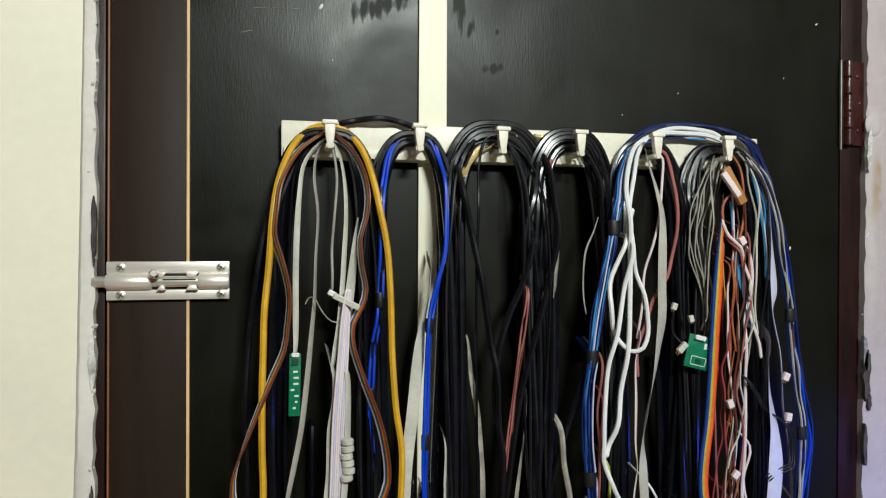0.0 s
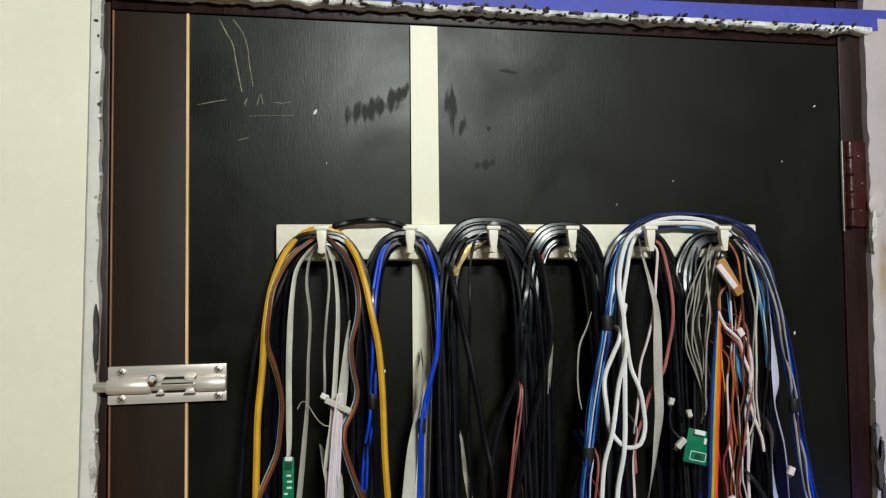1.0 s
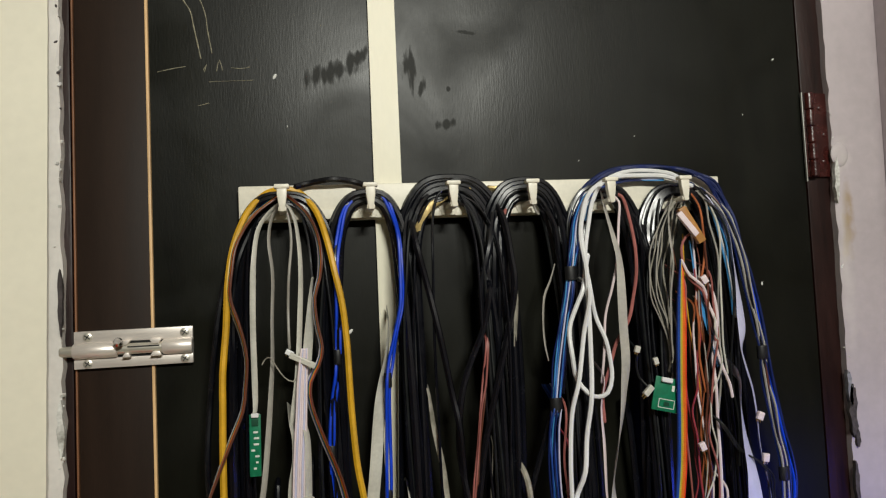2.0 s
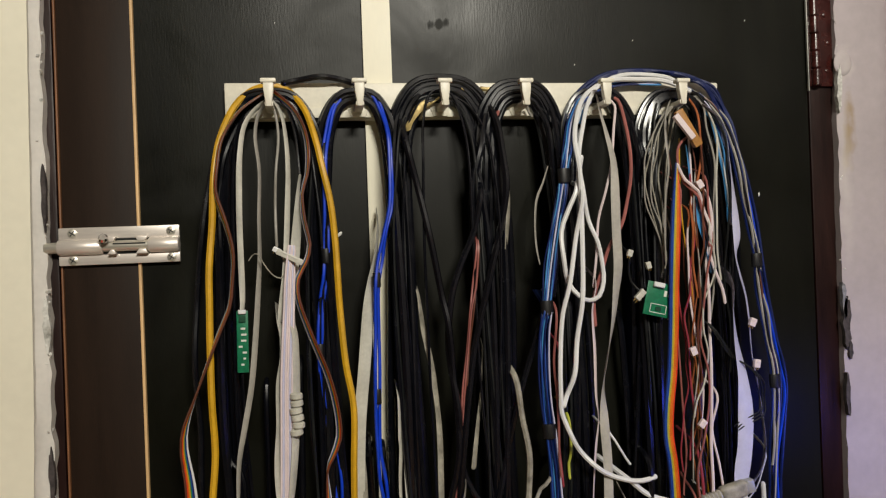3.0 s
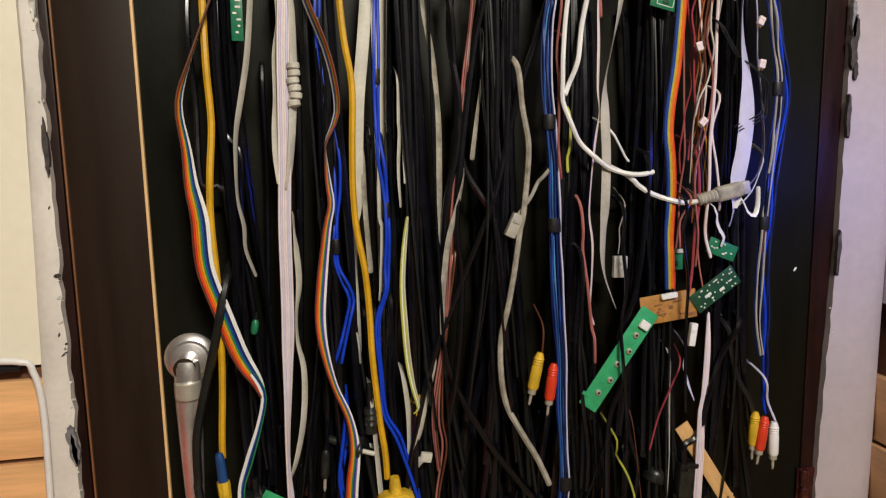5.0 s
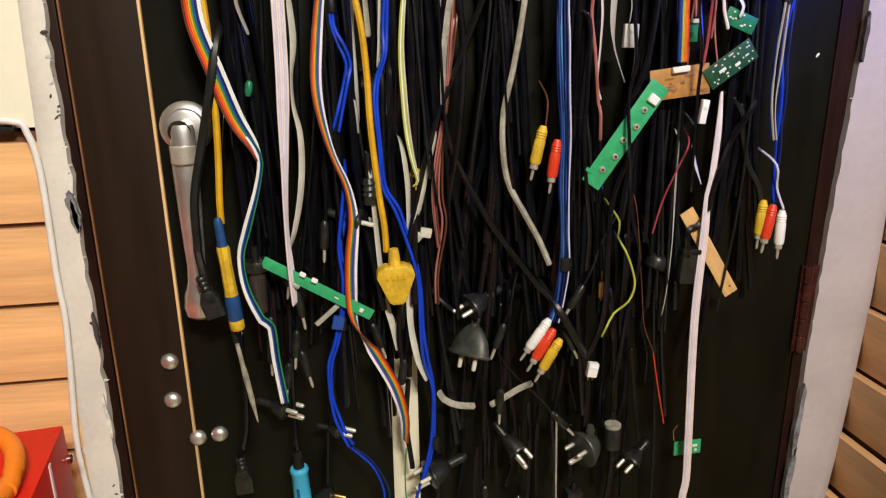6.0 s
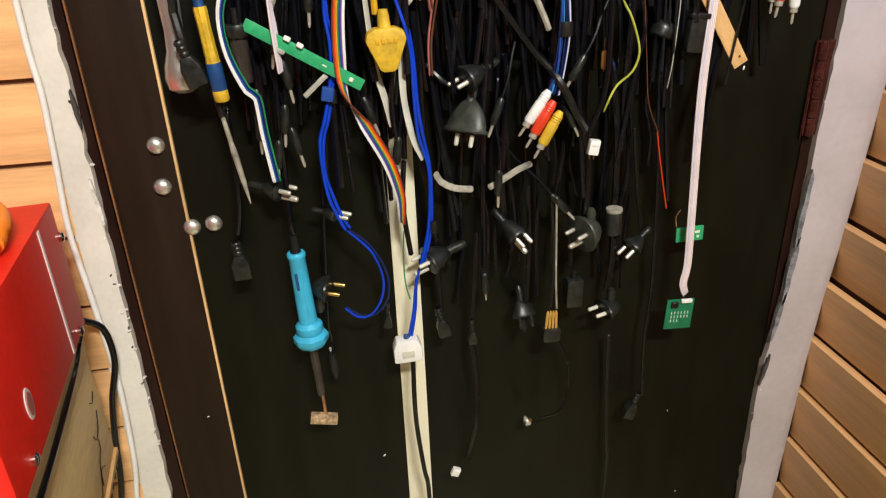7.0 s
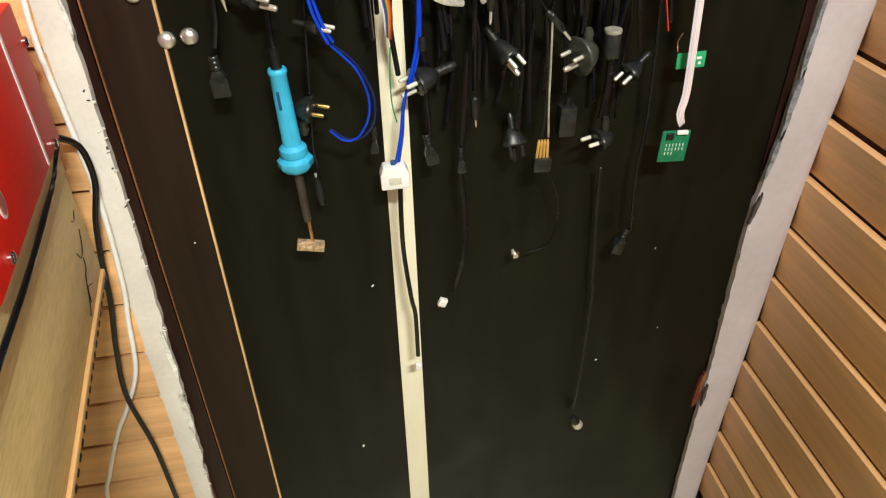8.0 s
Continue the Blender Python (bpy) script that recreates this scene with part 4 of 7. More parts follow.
pl = flat_cable("flat_cable", "ivory flat cable ending in a small green board", M_IVORY, 0.0027, -0.050, [(-0.203, 1.788, 0.5), (-0.215, 1.777, 0.5), (-0.225, 1.759, 0.7), (-0.229, 1.73, 0.8), (-0.231, 1.699, 1), (-0.232, 1.663, 1), (-0.232, 1.626, 1), (-0.232, 1.595, 0.8), (-0.233, 1.586, 0.6)])
flat_cable("flat_cable", "grey flat cable in the first bunch", M_GREY, 0.0028, -0.048, [(-0.204, 1.786, 0.4), (-0.212, 1.772, 0.4), (-0.215, 1.748, 0.5), (-0.212, 1.715, 0.5), (-0.214, 1.673, 0.5), (-0.215, 1.636, 0.6), (-0.218, 1.6, 0.8), (-0.222, 1.558, 0.9), (-0.227, 1.516, 0.9), (-0.234, 1.48, 0.9), (-0.24, 1.449, 0.7), (-0.242, 1.418, 0.5), (-0.242, 1.387, 0.4), (-0.238, 1.363, 0.6), (-0.238, 1.341, 0.5), (-0.23, 1.315, 0.4)])
cable("thin_wire", "thin grey wire ending in a white connector", M_GREY, 0.0013, -0.050, [(-0.201, 1.787), (-0.196, 1.771), (-0.194, 1.747), (-0.197, 1.714), (-0.199, 1.683), (-0.199, 1.657), (-0.199, 1.644)])
flat_cable("flat_cable", IV, M_IVORY, 0.0030, -0.052, [(-0.199, 1.788, 0.5), (-0.191, 1.774, 0.5), (-0.187, 1.747, 0.6), (-0.186, 1.714, 0.7), (-0.188, 1.677, 0.8), (-0.19, 1.646, 0.8), (-0.193, 1.614, 0.8), (-0.197, 1.588, 0.8), (-0.199, 1.573, 0.6)])
flat_cable("flat_cable", IV, M_IVORY, 0.0050, -0.049, [(-0.175, 1.712, 0.2), (-0.177, 1.693, 0.5), (-0.18, 1.662, 0.8), (-0.183, 1.635, 0.9), (-0.186, 1.609, 0.8)])
striped_ribbon("pinkish white ribbon cable hanging straight down", [M_PINKW, M_LAV, M_PINKW, M_PINKW, M_LAV, M_PINKW], 0.00195, -0.060,
               [(-0.185, 1.645, 0.5), (-0.188, 1.614, 0.8), (-0.19, 1.583, 0.9), (-0.194, 1.526, 1), (-0.196, 1.474, 1), (-0.198, 1.422, 1), (-0.201, 1.365, 1), (-0.202, 1.315, 1), (-0.203, 1.273, 1), (-0.205, 1.235, 0.8), (-0.207, 1.197, 0.5), (-0.209, 1.164, 0.3), (-0.21, 1.13, 0.2), (-0.209, 1.095, 0.4), (-0.208, 1.059, 0.3)])
flat_cable("flat_cable", IV, M_IVORY, 0.0045, -0.056, [(-0.199, 1.573, 0.4), (-0.197, 1.562, 0.5), (-0.198, 1.542, 0.4), (-0.202, 1.516, 0.5), (-0.203, 1.479, 0.5), (-0.205, 1.453, 0.6), (-0.205, 1.427, 0.7), (-0.203, 1.401, 0.6)])
flat_cable("flat_cable", IV, M_IVORY, 0.0045, -0.058, [(-0.187, 1.572, 0.5), (-0.185, 1.557, 0.6), (-0.186, 1.504, 0.7), (-0.189, 1.458, 0.7), (-0.193, 1.421, 0.6), (-0.197, 1.396, 0.4)])
flat_cable("flat_cable", IV, M_IVORY, 0.0040, -0.052, [(-0.193, 1.355, 0.2), (-0.192, 1.34, 0.6), (-0.191, 1.308, 0.7), (-0.195, 1.277, 0.3), (-0.195, 1.25, 0.4), (-0.191, 1.228, 0.6), (-0.191, 1.2, 0.7), (-0.195, 1.166, 0.7), (-0.203, 1.132, 0.6), (-0.209, 1.115, 0.4)])
cable("thin_wire", "thin bare wire curling across the bunch", M_DIRTY, 0.0006, -0.058, [(-0.224, 1.632), (-0.221, 1.637), (-0.216, 1.638), (-0.211, 1.629), (-0.204, 1.619), (-0.196, 1.615), (-0.191, 1.622)])
tie = thing("zip_tied_coil", "white folded wire coil bound with ties", "wire coil", pose(*(-0.186, -0.062, 1.49)))
for k in range(6):
    part("turn", lathe([(0.0045, -0.003), (0.0058, -0.002), (0.0058, 0.002), (0.0045, 0.003)], pose(rnd.uniform(-0.001, 0.001), 0, 0.0165 - 0.0066 * k, 0, rnd.uniform(-8, 8)), 12), M_IVORY, tie)
part("core", box((0.007, 0.006, 0.040), pose(0, 0.001, 0), 0.002), M_IVORY, tie)


def connector(label, m, size, material, name="connector", pins=0, cat="connector"):
    top = thing(name, label, cat, m)
    part("housing", box(size, Matrix(), min(size) * 0.18), material, top)
    part("ridge", box((size[0] * 0.7, size[1] * 1.2, size[2] * 0.18), pose(0, 0, size[2] * 0.2), min(size) * 0.06), material, top)
    for k in range(pins):
        part("pin", box((0.0009, 0.0009, size[2] * 0.4), pose(size[0] * (k - (pins - 1) / 2) / (pins + 0.3), 0, -size[2] * 0.6), 0.0002), M_BRASS, top)
    return top


connector("small white wire connector", pose(*(-0.199, -0.05, 1.641), 0, 30), (0.008, 0.005, 0.005), M_WHITE, pins=2)
connector("small white wire connector", pose(*(-0.187, -0.062, 1.634), 0, 27), (0.026, 0.005, 0.0055), M_IVORY)


def board(name, label, m, w, h, material, marks=(), cat="circuit board", corner=0.0008):
    """A thin circuit board with raised parts: (x, z, width, height, depth, material)."""
    top = thing(name, label, cat, m)
    part("substrate", box((w, 0.0016, h), Matrix(), corner), material, top)
    for x, z, a, b, d, mm in marks:
        part("component" if d > 0.0008 else "print_mark", box((a, d, b), pose(x, -0.0008 - d / 2 + 0.0001, z), min(a, b, d) * 0.2, 1), mm, top)
    return top


r2 = random.Random(5)
board("circuit_board", "narrow green circuit board hanging on a flat cable", pose(*(-0.233, -0.05, 1.558), 0, 1), 0.0105, 0.057, M_PCB,
      [(0, 0.021, 0.006, 0.006, 0.0015, M_PCBD), (0, 0.0275, 0.007, 0.004, 0.003, M_WHITE)] + [(r2.uniform(-0.002, 0.002), 0.012 - 0.0055 * k, r2.uniform(0.002, 0.005), 0.0018, 0.0006, M_INK) for k in range(7)])

# ---- second hook ----
BL = "bright blue wire pair looped over a peg hook, taped at intervals"
strand_bundle("blue_cable", BL, [M_BLUE, M_BLACK, M_BLUE], 0.0016, 0.0019, -0.046,
              [(-0.115, 1.798), (-0.128, 1.793), (-0.14, 1.781), (-0.147, 1.76), (-0.152, 1.725), (-0.152, 1.683), (-0.153, 1.645), (-0.154, 1.619), (-0.16, 1.592), (-0.163, 1.56), (-0.163, 1.523), (-0.159, 1.485), (-0.154, 1.458), (-0.151, 1.425), (-0.151, 1.393), (-0.154, 1.366), (-0.155, 1.349), (-0.155, 1.323), (-0.148, 1.304), (-0.143, 1.287), (-0.145, 1.268), (-0.153, 1.241), (-0.158, 1.225)],
              [(-0.154, 1.634), (-0.163, 1.544), (-0.155, 1.34)])
strand_bundle("blue_cable", BL, [M_BLUE, M_BLUE], 0.0017, 0.0016, -0.048,
              [(-0.115, 1.799), (-0.101, 1.792), (-0.093, 1.772), (-0.089, 1.747), (-0.089, 1.714), (-0.091, 1.681), (-0.097, 1.654), (-0.103, 1.627), (-0.107, 1.601), (-0.109, 1.563), (-0.11, 1.52), (-0.112, 1.477), (-0.112, 1.444), (-0.109, 1.417), (-0.106, 1.389), (-0.106, 1.351), (-0.107, 1.321), (-0.109, 1.294), (-0.115, 1.273), (-0.118, 1.251), (-0.117, 1.209), (-0.114, 1.17), (-0.103, 1.147), (-0.093, 1.117), (-0.086, 1.088), (-0.081, 1.056), (-0.081, 1.014), (-0.078, 0.983), (-0.072, 0.951), (-0.071, 0.918), (-0.074, 0.877), (-0.083, 0.843), (-0.092, 0.816), (-0.097, 0.78), (-0.103, 0.746)],
              [(-0.107, 1.609), (-0.111, 1.498), (-0.106, 1.373), (-0.069, 0.881)])
strand_bundle("blue_cable", "bright blue wire pair hanging into a plug", [M_BLUE, M_BLUE], 0.0018, 0.0017, -0.050,
              [(-0.152, 1.177), (-0.154, 1.151), (-0.16, 1.11), (-0.158, 1.08), (-0.161, 1.046), (-0.171, 1.011), (-0.177, 0.987), (-0.179, 0.956), (-0.175, 0.927), (-0.169, 0.906), (-0.162, 0.89)], [(-0.162, 1.031)])
strand_bundle("blue_wire", "thin blue wires in a slack loop between two plugs", [M_BLUE, M_NAVY], 0.0013, 0.0028, -0.050,
              [(-0.161, 0.889, 0.2), (-0.148, 0.875, 0.8), (-0.135, 0.858, 1), (-0.127, 0.829, 1), (-0.129, 0.804, 1), (-0.142, 0.784, 1), (-0.158, 0.784, 1), (-0.174, 0.797, 0.3)])
flat_cable("flat_cable", "cream flat cable behind the blue wires", M_IVORY, 0.0058, -0.040, [(-0.103, 1.661, 0.2), (-0.106, 1.633, 0.4), (-0.112, 1.606, 0.7), (-0.117, 1.568, 1), (-0.122, 1.525, 1), (-0.128, 1.476, 1), (-0.131, 1.428, 1), (-0.133, 1.379, 0.9), (-0.137, 1.364, 1), (-0.14, 1.322, 0.9), (-0.138, 1.284, 0.7), (-0.136, 1.245, 0.4), (-0.136, 1.222, 0.2)])
DG = "soiled grey cable hanging in the middle of the bunch"
flat_cable("flat_cable", DG, M_DIRTY, 0.0032, -0.040, [(-0.126, 1.423, 0.8), (-0.125, 1.373, 0.8), (-0.122, 1.311, 0.8)])
flat_cable("flat_cable", DG, M_IVORY, 0.0026, -0.042, [(-0.111, 1.438, 0.5), (-0.112, 1.366, 0.8), (-0.11, 1.358, 0.7), (-0.112, 1.31, 0.7), (-0.115, 1.283, 0.4)])
flat_cable("flat_cable", DG, M_IVORY, 0.0024, -0.044, [(-0.091, 1.496, 0.5), (-0.091, 1.463, 0.7), (-0.091, 1.454, 0.7), (-0.09, 1.446, 0.8), (-0.092, 1.41, 0.7), (-0.091, 1.374, 0.5)])
flat_cable("flat_cable", DG, M_IVORY, 0.0024, -0.044, [(-0.085, 1.474, 0.5), (-0.086, 1.43, 0.8), (-0.086, 1.397, 0.7)])
striped_ribbon("yellow and white thin wires in a flat strip", [M_YG, M_WHITE, M_YG, M_IVORY], 0.0016, -0.050, [(-0.086, 1.366, 0.4), (-0.09, 1.337, 0.8), (-0.093, 1.299, 0.9), (-0.092, 1.261, 1), (-0.09, 1.227, 1), (-0.086, 1.198, 0.8), (-0.081, 1.175, 0.5), (-0.086, 1.169, 0.4)])
flat_cable("flat_cable", "cream flat cable behind the yellow plug", M_IVORY, 0.0042, -0.046, [(-0.127, 1.187, 0.5), (-0.124, 1.131, 0.6), (-0.119, 1.059, 0.7), (-0.111, 1.022, 0.8), (-0.106, 0.994, 0.7)])
flat_cable("flat_cable", "cream flat cable behind the yellow plug", M_IVORY, 0.0042, -0.044, [(-0.094, 1.203, 0.6), (-0.09, 1.162, 0.7), (-0.091, 1.113, 0.6), (-0.092, 1.056, 0.9), (-0.092, 1.02, 0.8), (-0.086, 0.982, 0.8), (-0.077, 0.957, 0.5)])
flat_cable("flat_cable", "cream flat cable behind the yellow plug", M_IVORY, 0.0038, -0.042, [(-0.061, 1.217, 0.4), (-0.071, 1.182, 0.7), (-0.08, 1.145, 0.7), (-0.086, 1.129, 0.4)])

# ---- third and fourth hooks ----
flat_cable("foil_sleeve", "crumpled silver and gold foil sleeve on a cable", M_KNOT, 0.0042, -0.050, [(-0.071, 1.753, 0.8), (-0.067, 1.764, 0.9), (-0.057, 1.777, 1), (-0.045, 1.786, 1), (-0.035, 1.791, 0.7)])
flat_cable("foil_sleeve", "crumpled silver and gold foil sleeve on a cable", M_KNOT, 0.0036, -0.047, [(-0.012, 1.8, 0.7), (-0.005, 1.797, 0.9), (0.001, 1.788, 0.9), (0.004, 1.779, 0.6)])
cable("gold_wire", "gold braided wire along the rail", M_KNOT, 0.0024, -0.030, [(0.008, 1.799), (0.019, 1.798), (0.03, 1.801), (0.039, 1.8)])
flat_cable("flat_cable", DG, M_DIRTY, 0.0034, -0.040, [(-0.067, 1.594, 0.5), (-0.063, 1.56, 0.8), (-0.056, 1.521, 0.9), (-0.052, 1.482, 0.8), (-0.051, 1.449, 0.9), (-0.052, 1.404, 0.9), (-0.053, 1.365, 0.8), (-0.053, 1.352, 0.8), (-0.052, 1.33, 0.4)])
flat_cable("flat_cable", DG, M_DIRTY, 0.0030, -0.038, [(-0.004, 1.535, 0.3), (-0.008, 1.49, 0.5), (-0.013, 1.457, 0.8), (-0.019, 1.418, 0.9)])
flat_cable("flat_cable", DG, M_DIRTY, 0.0034, -0.048, [(-0.029, 1.405, 0.3), (-0.037, 1.372, 0.8), (-0.047, 1.339, 0.9), (-0.053, 1.295, 0.9), (-0.054, 1.275, 0.9), (-0.055, 1.247, 0.6)])
SR = "salmon red wire pair hanging in the middle of the bunch"
strand_bundle("salmon_wire", SR, [M_SALMON, M_SALMON, M_BROWN], 0.0010, 0.0016, -0.045, [(-0.006, 1.641), (-0.01, 1.602), (-0.015, 1.575), (-0.02, 1.536), (-0.025, 1.503), (-0.027, 1.489), (-0.036, 1.405), (-0.04, 1.366), (-0.045, 1.308), (-0.048, 1.275), (-0.052, 1.241), (-0.064, 1.167), (-0.061, 1.103)])
strand_bundle("salmon_wire", SR, [M_SALMON, M_BROWN], 0.0011, 0.0012, -0.044, [(-0.041, 1.327), (-0.047, 1.281), (-0.054, 1.223), (-0.058, 1.161), (-0.055, 1.127), (-0.063, 1.077), (-0.064, 1.042)])
cable("soiled_cable", "soiled grey cable snaking down the bunch", M_DIRTY, 0.0031, -0.052, [(0.024, 1.506), (0.03, 1.467), (0.034, 1.433), (0.034, 1.399), (0.028, 1.361), (0.026, 1.35), (0.02, 1.312), (0.012, 1.273), (0.005, 1.239), (0.003, 1.205), (0.01, 1.169), (0.025, 1.138), (0.04, 1.112), (0.049, 1.092), (0.054, 1.079)])
flat_cable("flat_cable", "dirty braided sleeve at the loop's edge", M_DIRTY, 0.0030, -0.036, [(0.031, 1.714, 0.4), (0.03, 1.68, 0.7), (0.027, 1.658, 0.8), (0.024, 1.632, 0.6)])
cable("thin_wire", "thin grey wire by the fourth hook", M_GREY, 0.0015, -0.046, [(0.055, 1.78), (0.058, 1.774), (0.059, 1.767)])
flat_cable("flat_cable", "thin grey flat wire by the fourth hook", M_GREY, 0.0022, -0.044, [(0.069, 1.715, 0.3), (0.063, 1.698, 0.6), (0.056, 1.681, 0.7), (0.054, 1.656, 0.6), (0.055, 1.634, 0.6), (0.058, 1.616, 0.4)])
cable("thin_wire", "salmon wire over the fourth hook", M_SALMON, 0.0018, -0.047, [(0.021, 1.767), (0.029, 1.779), (0.038, 1.788), (0.05, 1.793), (0.059, 1.795)])
cable("soiled_cable", "soiled grey cable with a small jack", M_GREY, 0.0020, -0.050, [(0.055, 1.406), (0.046, 1.395), (0.038, 1.382), (0.026, 1.365), (0.02, 1.358)])
connector("ribbed grey jack plug on a thin cable", pose(*(0.019, -0.052, 1.353), 0, 25), (0.011, 0.009, 0.024), M_GREY, "jack_plug")

# ---- fifth hook ----
strand_bundle("navy_cable_bundle", "navy blue cables arched over two hooks", [M_NAVY] * 6, 0.0018, 0.0042, -0.030,
              [(0.088, 1.697), (0.09, 1.726), (0.1, 1.763), (0.111, 1.786), (0.124, 1.802), (0.146, 1.813), (0.172, 1.817, 0.8), (0.204, 1.817, 0.8), (0.237, 1.812, 0.8), (0.261, 1.799), (0.275, 1.779), (0.284, 1.755), (0.286, 1.718)])
strand_bundle("striped_cable_bundle", "sky blue and white wires taped into a flat bundle", [M_NAVY, M_SKY, M_MIDBLUE, M_SKY, M_LAV, M_NAVY, M_SKY, M_MIDBLUE, M_NAVY], 0.00085, 0.0056, -0.054,
              [(0.205, 1.803, 0.5), (0.16, 1.802, 0.5), (0.121, 1.79, 0.7), (0.1, 1.764, 0.8), (0.089, 1.733, 0.8), (0.084, 1.71, 0.7), (0.079, 1.682, 0.8), (0.071, 1.649, 0.9), (0.065, 1.616, 1), (0.06, 1.582, 0.9), (0.057, 1.563, 0.8)],
              [(0.083, 1.704), (0.059, 1.574)])
strand_bundle("blue_cable_bundle", "dark blue wires taped into a bundle, ending in rca plugs", [M_NAVY, M_MIDBLUE, M_NAVY, M_SKY, M_NAVY, M_MIDBLUE, M_NAVY, M_LAV], 0.0010, 0.0058, -0.054,
              [(0.059, 1.574, 0.8), (0.055, 1.549, 0.8), (0.053, 1.516, 0.8), (0.054, 1.482, 0.8), (0.057, 1.443, 0.8), (0.06, 1.409, 0.9), (0.06, 1.37, 0.9), (0.061, 1.336, 0.9), (0.062, 1.305, 1), (0.064, 1.259, 0.9), (0.067, 1.213, 0.8), (0.067, 1.165, 0.8), (0.069, 1.116, 0.7), (0.069, 1.079, 0.8), (0.065, 1.041, 0.9), (0.058, 1.016, 1)],
              [(0.056, 1.453), (0.06, 1.352), (0.071, 1.08)])
strand_bundle("arched_cable_bundle", "sky blue and white wires arched between two hooks", [M_SKY, M_WHITE, M_SKY, M_NAVY, M_LAV], 0.0011, 0.0042, -0.050,
              [(0.108, 1.759, 0.8), (0.118, 1.78, 0.9), (0.135, 1.797, 1), (0.158, 1.804, 1.2), (0.186, 1.807, 1.3), (0.215, 1.805, 1.2), (0.238, 1.797, 1), (0.251, 1.78, 1), (0.257, 1.759, 1), (0.259, 1.727, 1), (0.263, 1.691, 1), (0.266, 1.65, 0.9)])
WC = "round white cable looped loosely over two hooks"
cable("white_cable", WC, M_WHITE, 0.0023, -0.060, [(0.232, 1.799), (0.213, 1.808), (0.188, 1.813), (0.159, 1.811), (0.137, 1.802), (0.121, 1.783), (0.107, 1.756), (0.098, 1.72), (0.099, 1.687), (0.105, 1.659), (0.112, 1.636), (0.117, 1.613), (0.117, 1.597), (0.111, 1.583), (0.102, 1.579), (0.09, 1.584), (0.081, 1.598), (0.076, 1.62), (0.076, 1.648), (0.084, 1.67), (0.092, 1.687), (0.097, 1.706), (0.099, 1.723)])
cable("white_cable", "round white cable arched over two hooks and hanging down", M_WHITE, 0.0026, -0.064, [(0.237, 1.793), (0.209, 1.805), (0.177, 1.807), (0.146, 1.805), (0.125, 1.795), (0.107, 1.776), (0.095, 1.743), (0.095, 1.708), (0.096, 1.675), (0.095, 1.631), (0.092, 1.581), (0.086, 1.542), (0.08, 1.509), (0.073, 1.488), (0.067, 1.477)])
cable("white_cable", "round white cable drooping in a wide curve", M_WHITE, 0.0024, -0.066, [(0.096, 1.686), (0.089, 1.642), (0.079, 1.598), (0.071, 1.565), (0.066, 1.521), (0.065, 1.488), (0.066, 1.472), (0.073, 1.45), (0.084, 1.432), (0.098, 1.417), (0.115, 1.406), (0.136, 1.4), (0.151, 1.4), (0.161, 1.402)])
cable("white_cable", "round white cable ending in a grey moulded plug", M_WHITE, 0.0026, -0.062, [(0.134, 1.399), (0.145, 1.389), (0.155, 1.382), (0.17, 1.376), (0.186, 1.371), (0.201, 1.369), (0.212, 1.371)])
flat_cable("flat_cable", "wide grey ribbon cable hanging from the fifth hook", M_GREY, 0.0047, -0.058, [(0.133, 1.793, 0.6), (0.131, 1.77, 0.7), (0.13, 1.741, 0.8), (0.133, 1.715, 0.9), (0.133, 1.681, 1), (0.133, 1.647, 1), (0.134, 1.613, 1), (0.131, 1.585, 0.9), (0.127, 1.557, 0.7), (0.118, 1.518, 0.3), (0.112, 1.49, 0.6), (0.111, 1.456, 1), (0.112, 1.417, 1), (0.111, 1.371, 1), (0.11, 1.348, 0.9), (0.11, 1.32, 0.8), (0.113, 1.298, 0.5), (0.119, 1.28, 0.4), (0.125, 1.263, 0.3)])
cable("salmon_cable", "salmon red wire looped over the fifth hook", M_SALMON, 0.0019, -0.052, [(0.144, 1.792), (0.154, 1.784), (0.157, 1.758), (0.155, 1.727), (0.154, 1.701), (0.15, 1.676), (0.141, 1.653), (0.129, 1.631), (0.118, 1.608), (0.11, 1.58), (0.109, 1.552)])
cable("salmon_cable", "pale pink wire looped over the fifth hook", M_PINKW, 0.0014, -0.054, [(0.144, 1.787), (0.149, 1.778), (0.141, 1.751), (0.134, 1.715), (0.125, 1.687), (0.118, 1.659), (0.112, 1.625), (0.109, 1.591)])
PK = "pale pinkish wire strip hanging in the bunch"
flat_cable("flat_cable", PK, M_PINKW, 0.0026, -0.056, [(0.11, 1.597, 0.4), (0.106, 1.569, 0.6), (0.107, 1.529, 0.8), (0.106, 1.484, 0.7), (0.107, 1.462, 0.5), (0.102, 1.434, 0.7), (0.097, 1.395, 0.5), (0.095, 1.361, 0.6), (0.099, 1.332, 0.7), (0.099, 1.298, 0.6), (0.098, 1.264, 0.6), (0.103, 1.247, 0.5)])
cable("salmon_strand", "salmon wire hanging among the cables", M_SALMON, 0.0017, -0.058, [(0.086, 1.374), (0.088, 1.346), (0.089, 1.326), (0.093, 1.293), (0.096, 1.264), (0.099, 1.244), (0.1, 1.235), (0.103, 1.207)])
cable("salmon_strand", "salmon wire hanging among the cables", M_SALMON, 0.0013, -0.058, [(0.066, 1.571), (0.063, 1.521), (0.064, 1.487), (0.064, 1.454), (0.064, 1.432), (0.064, 1.408)])
cable("thin_wire", "thin red wire hanging among the cables", M_PINKRED, 0.0012, -0.053, [(0.07, 1.531), (0.066, 1.487), (0.066, 1.442), (0.067, 1.397)])
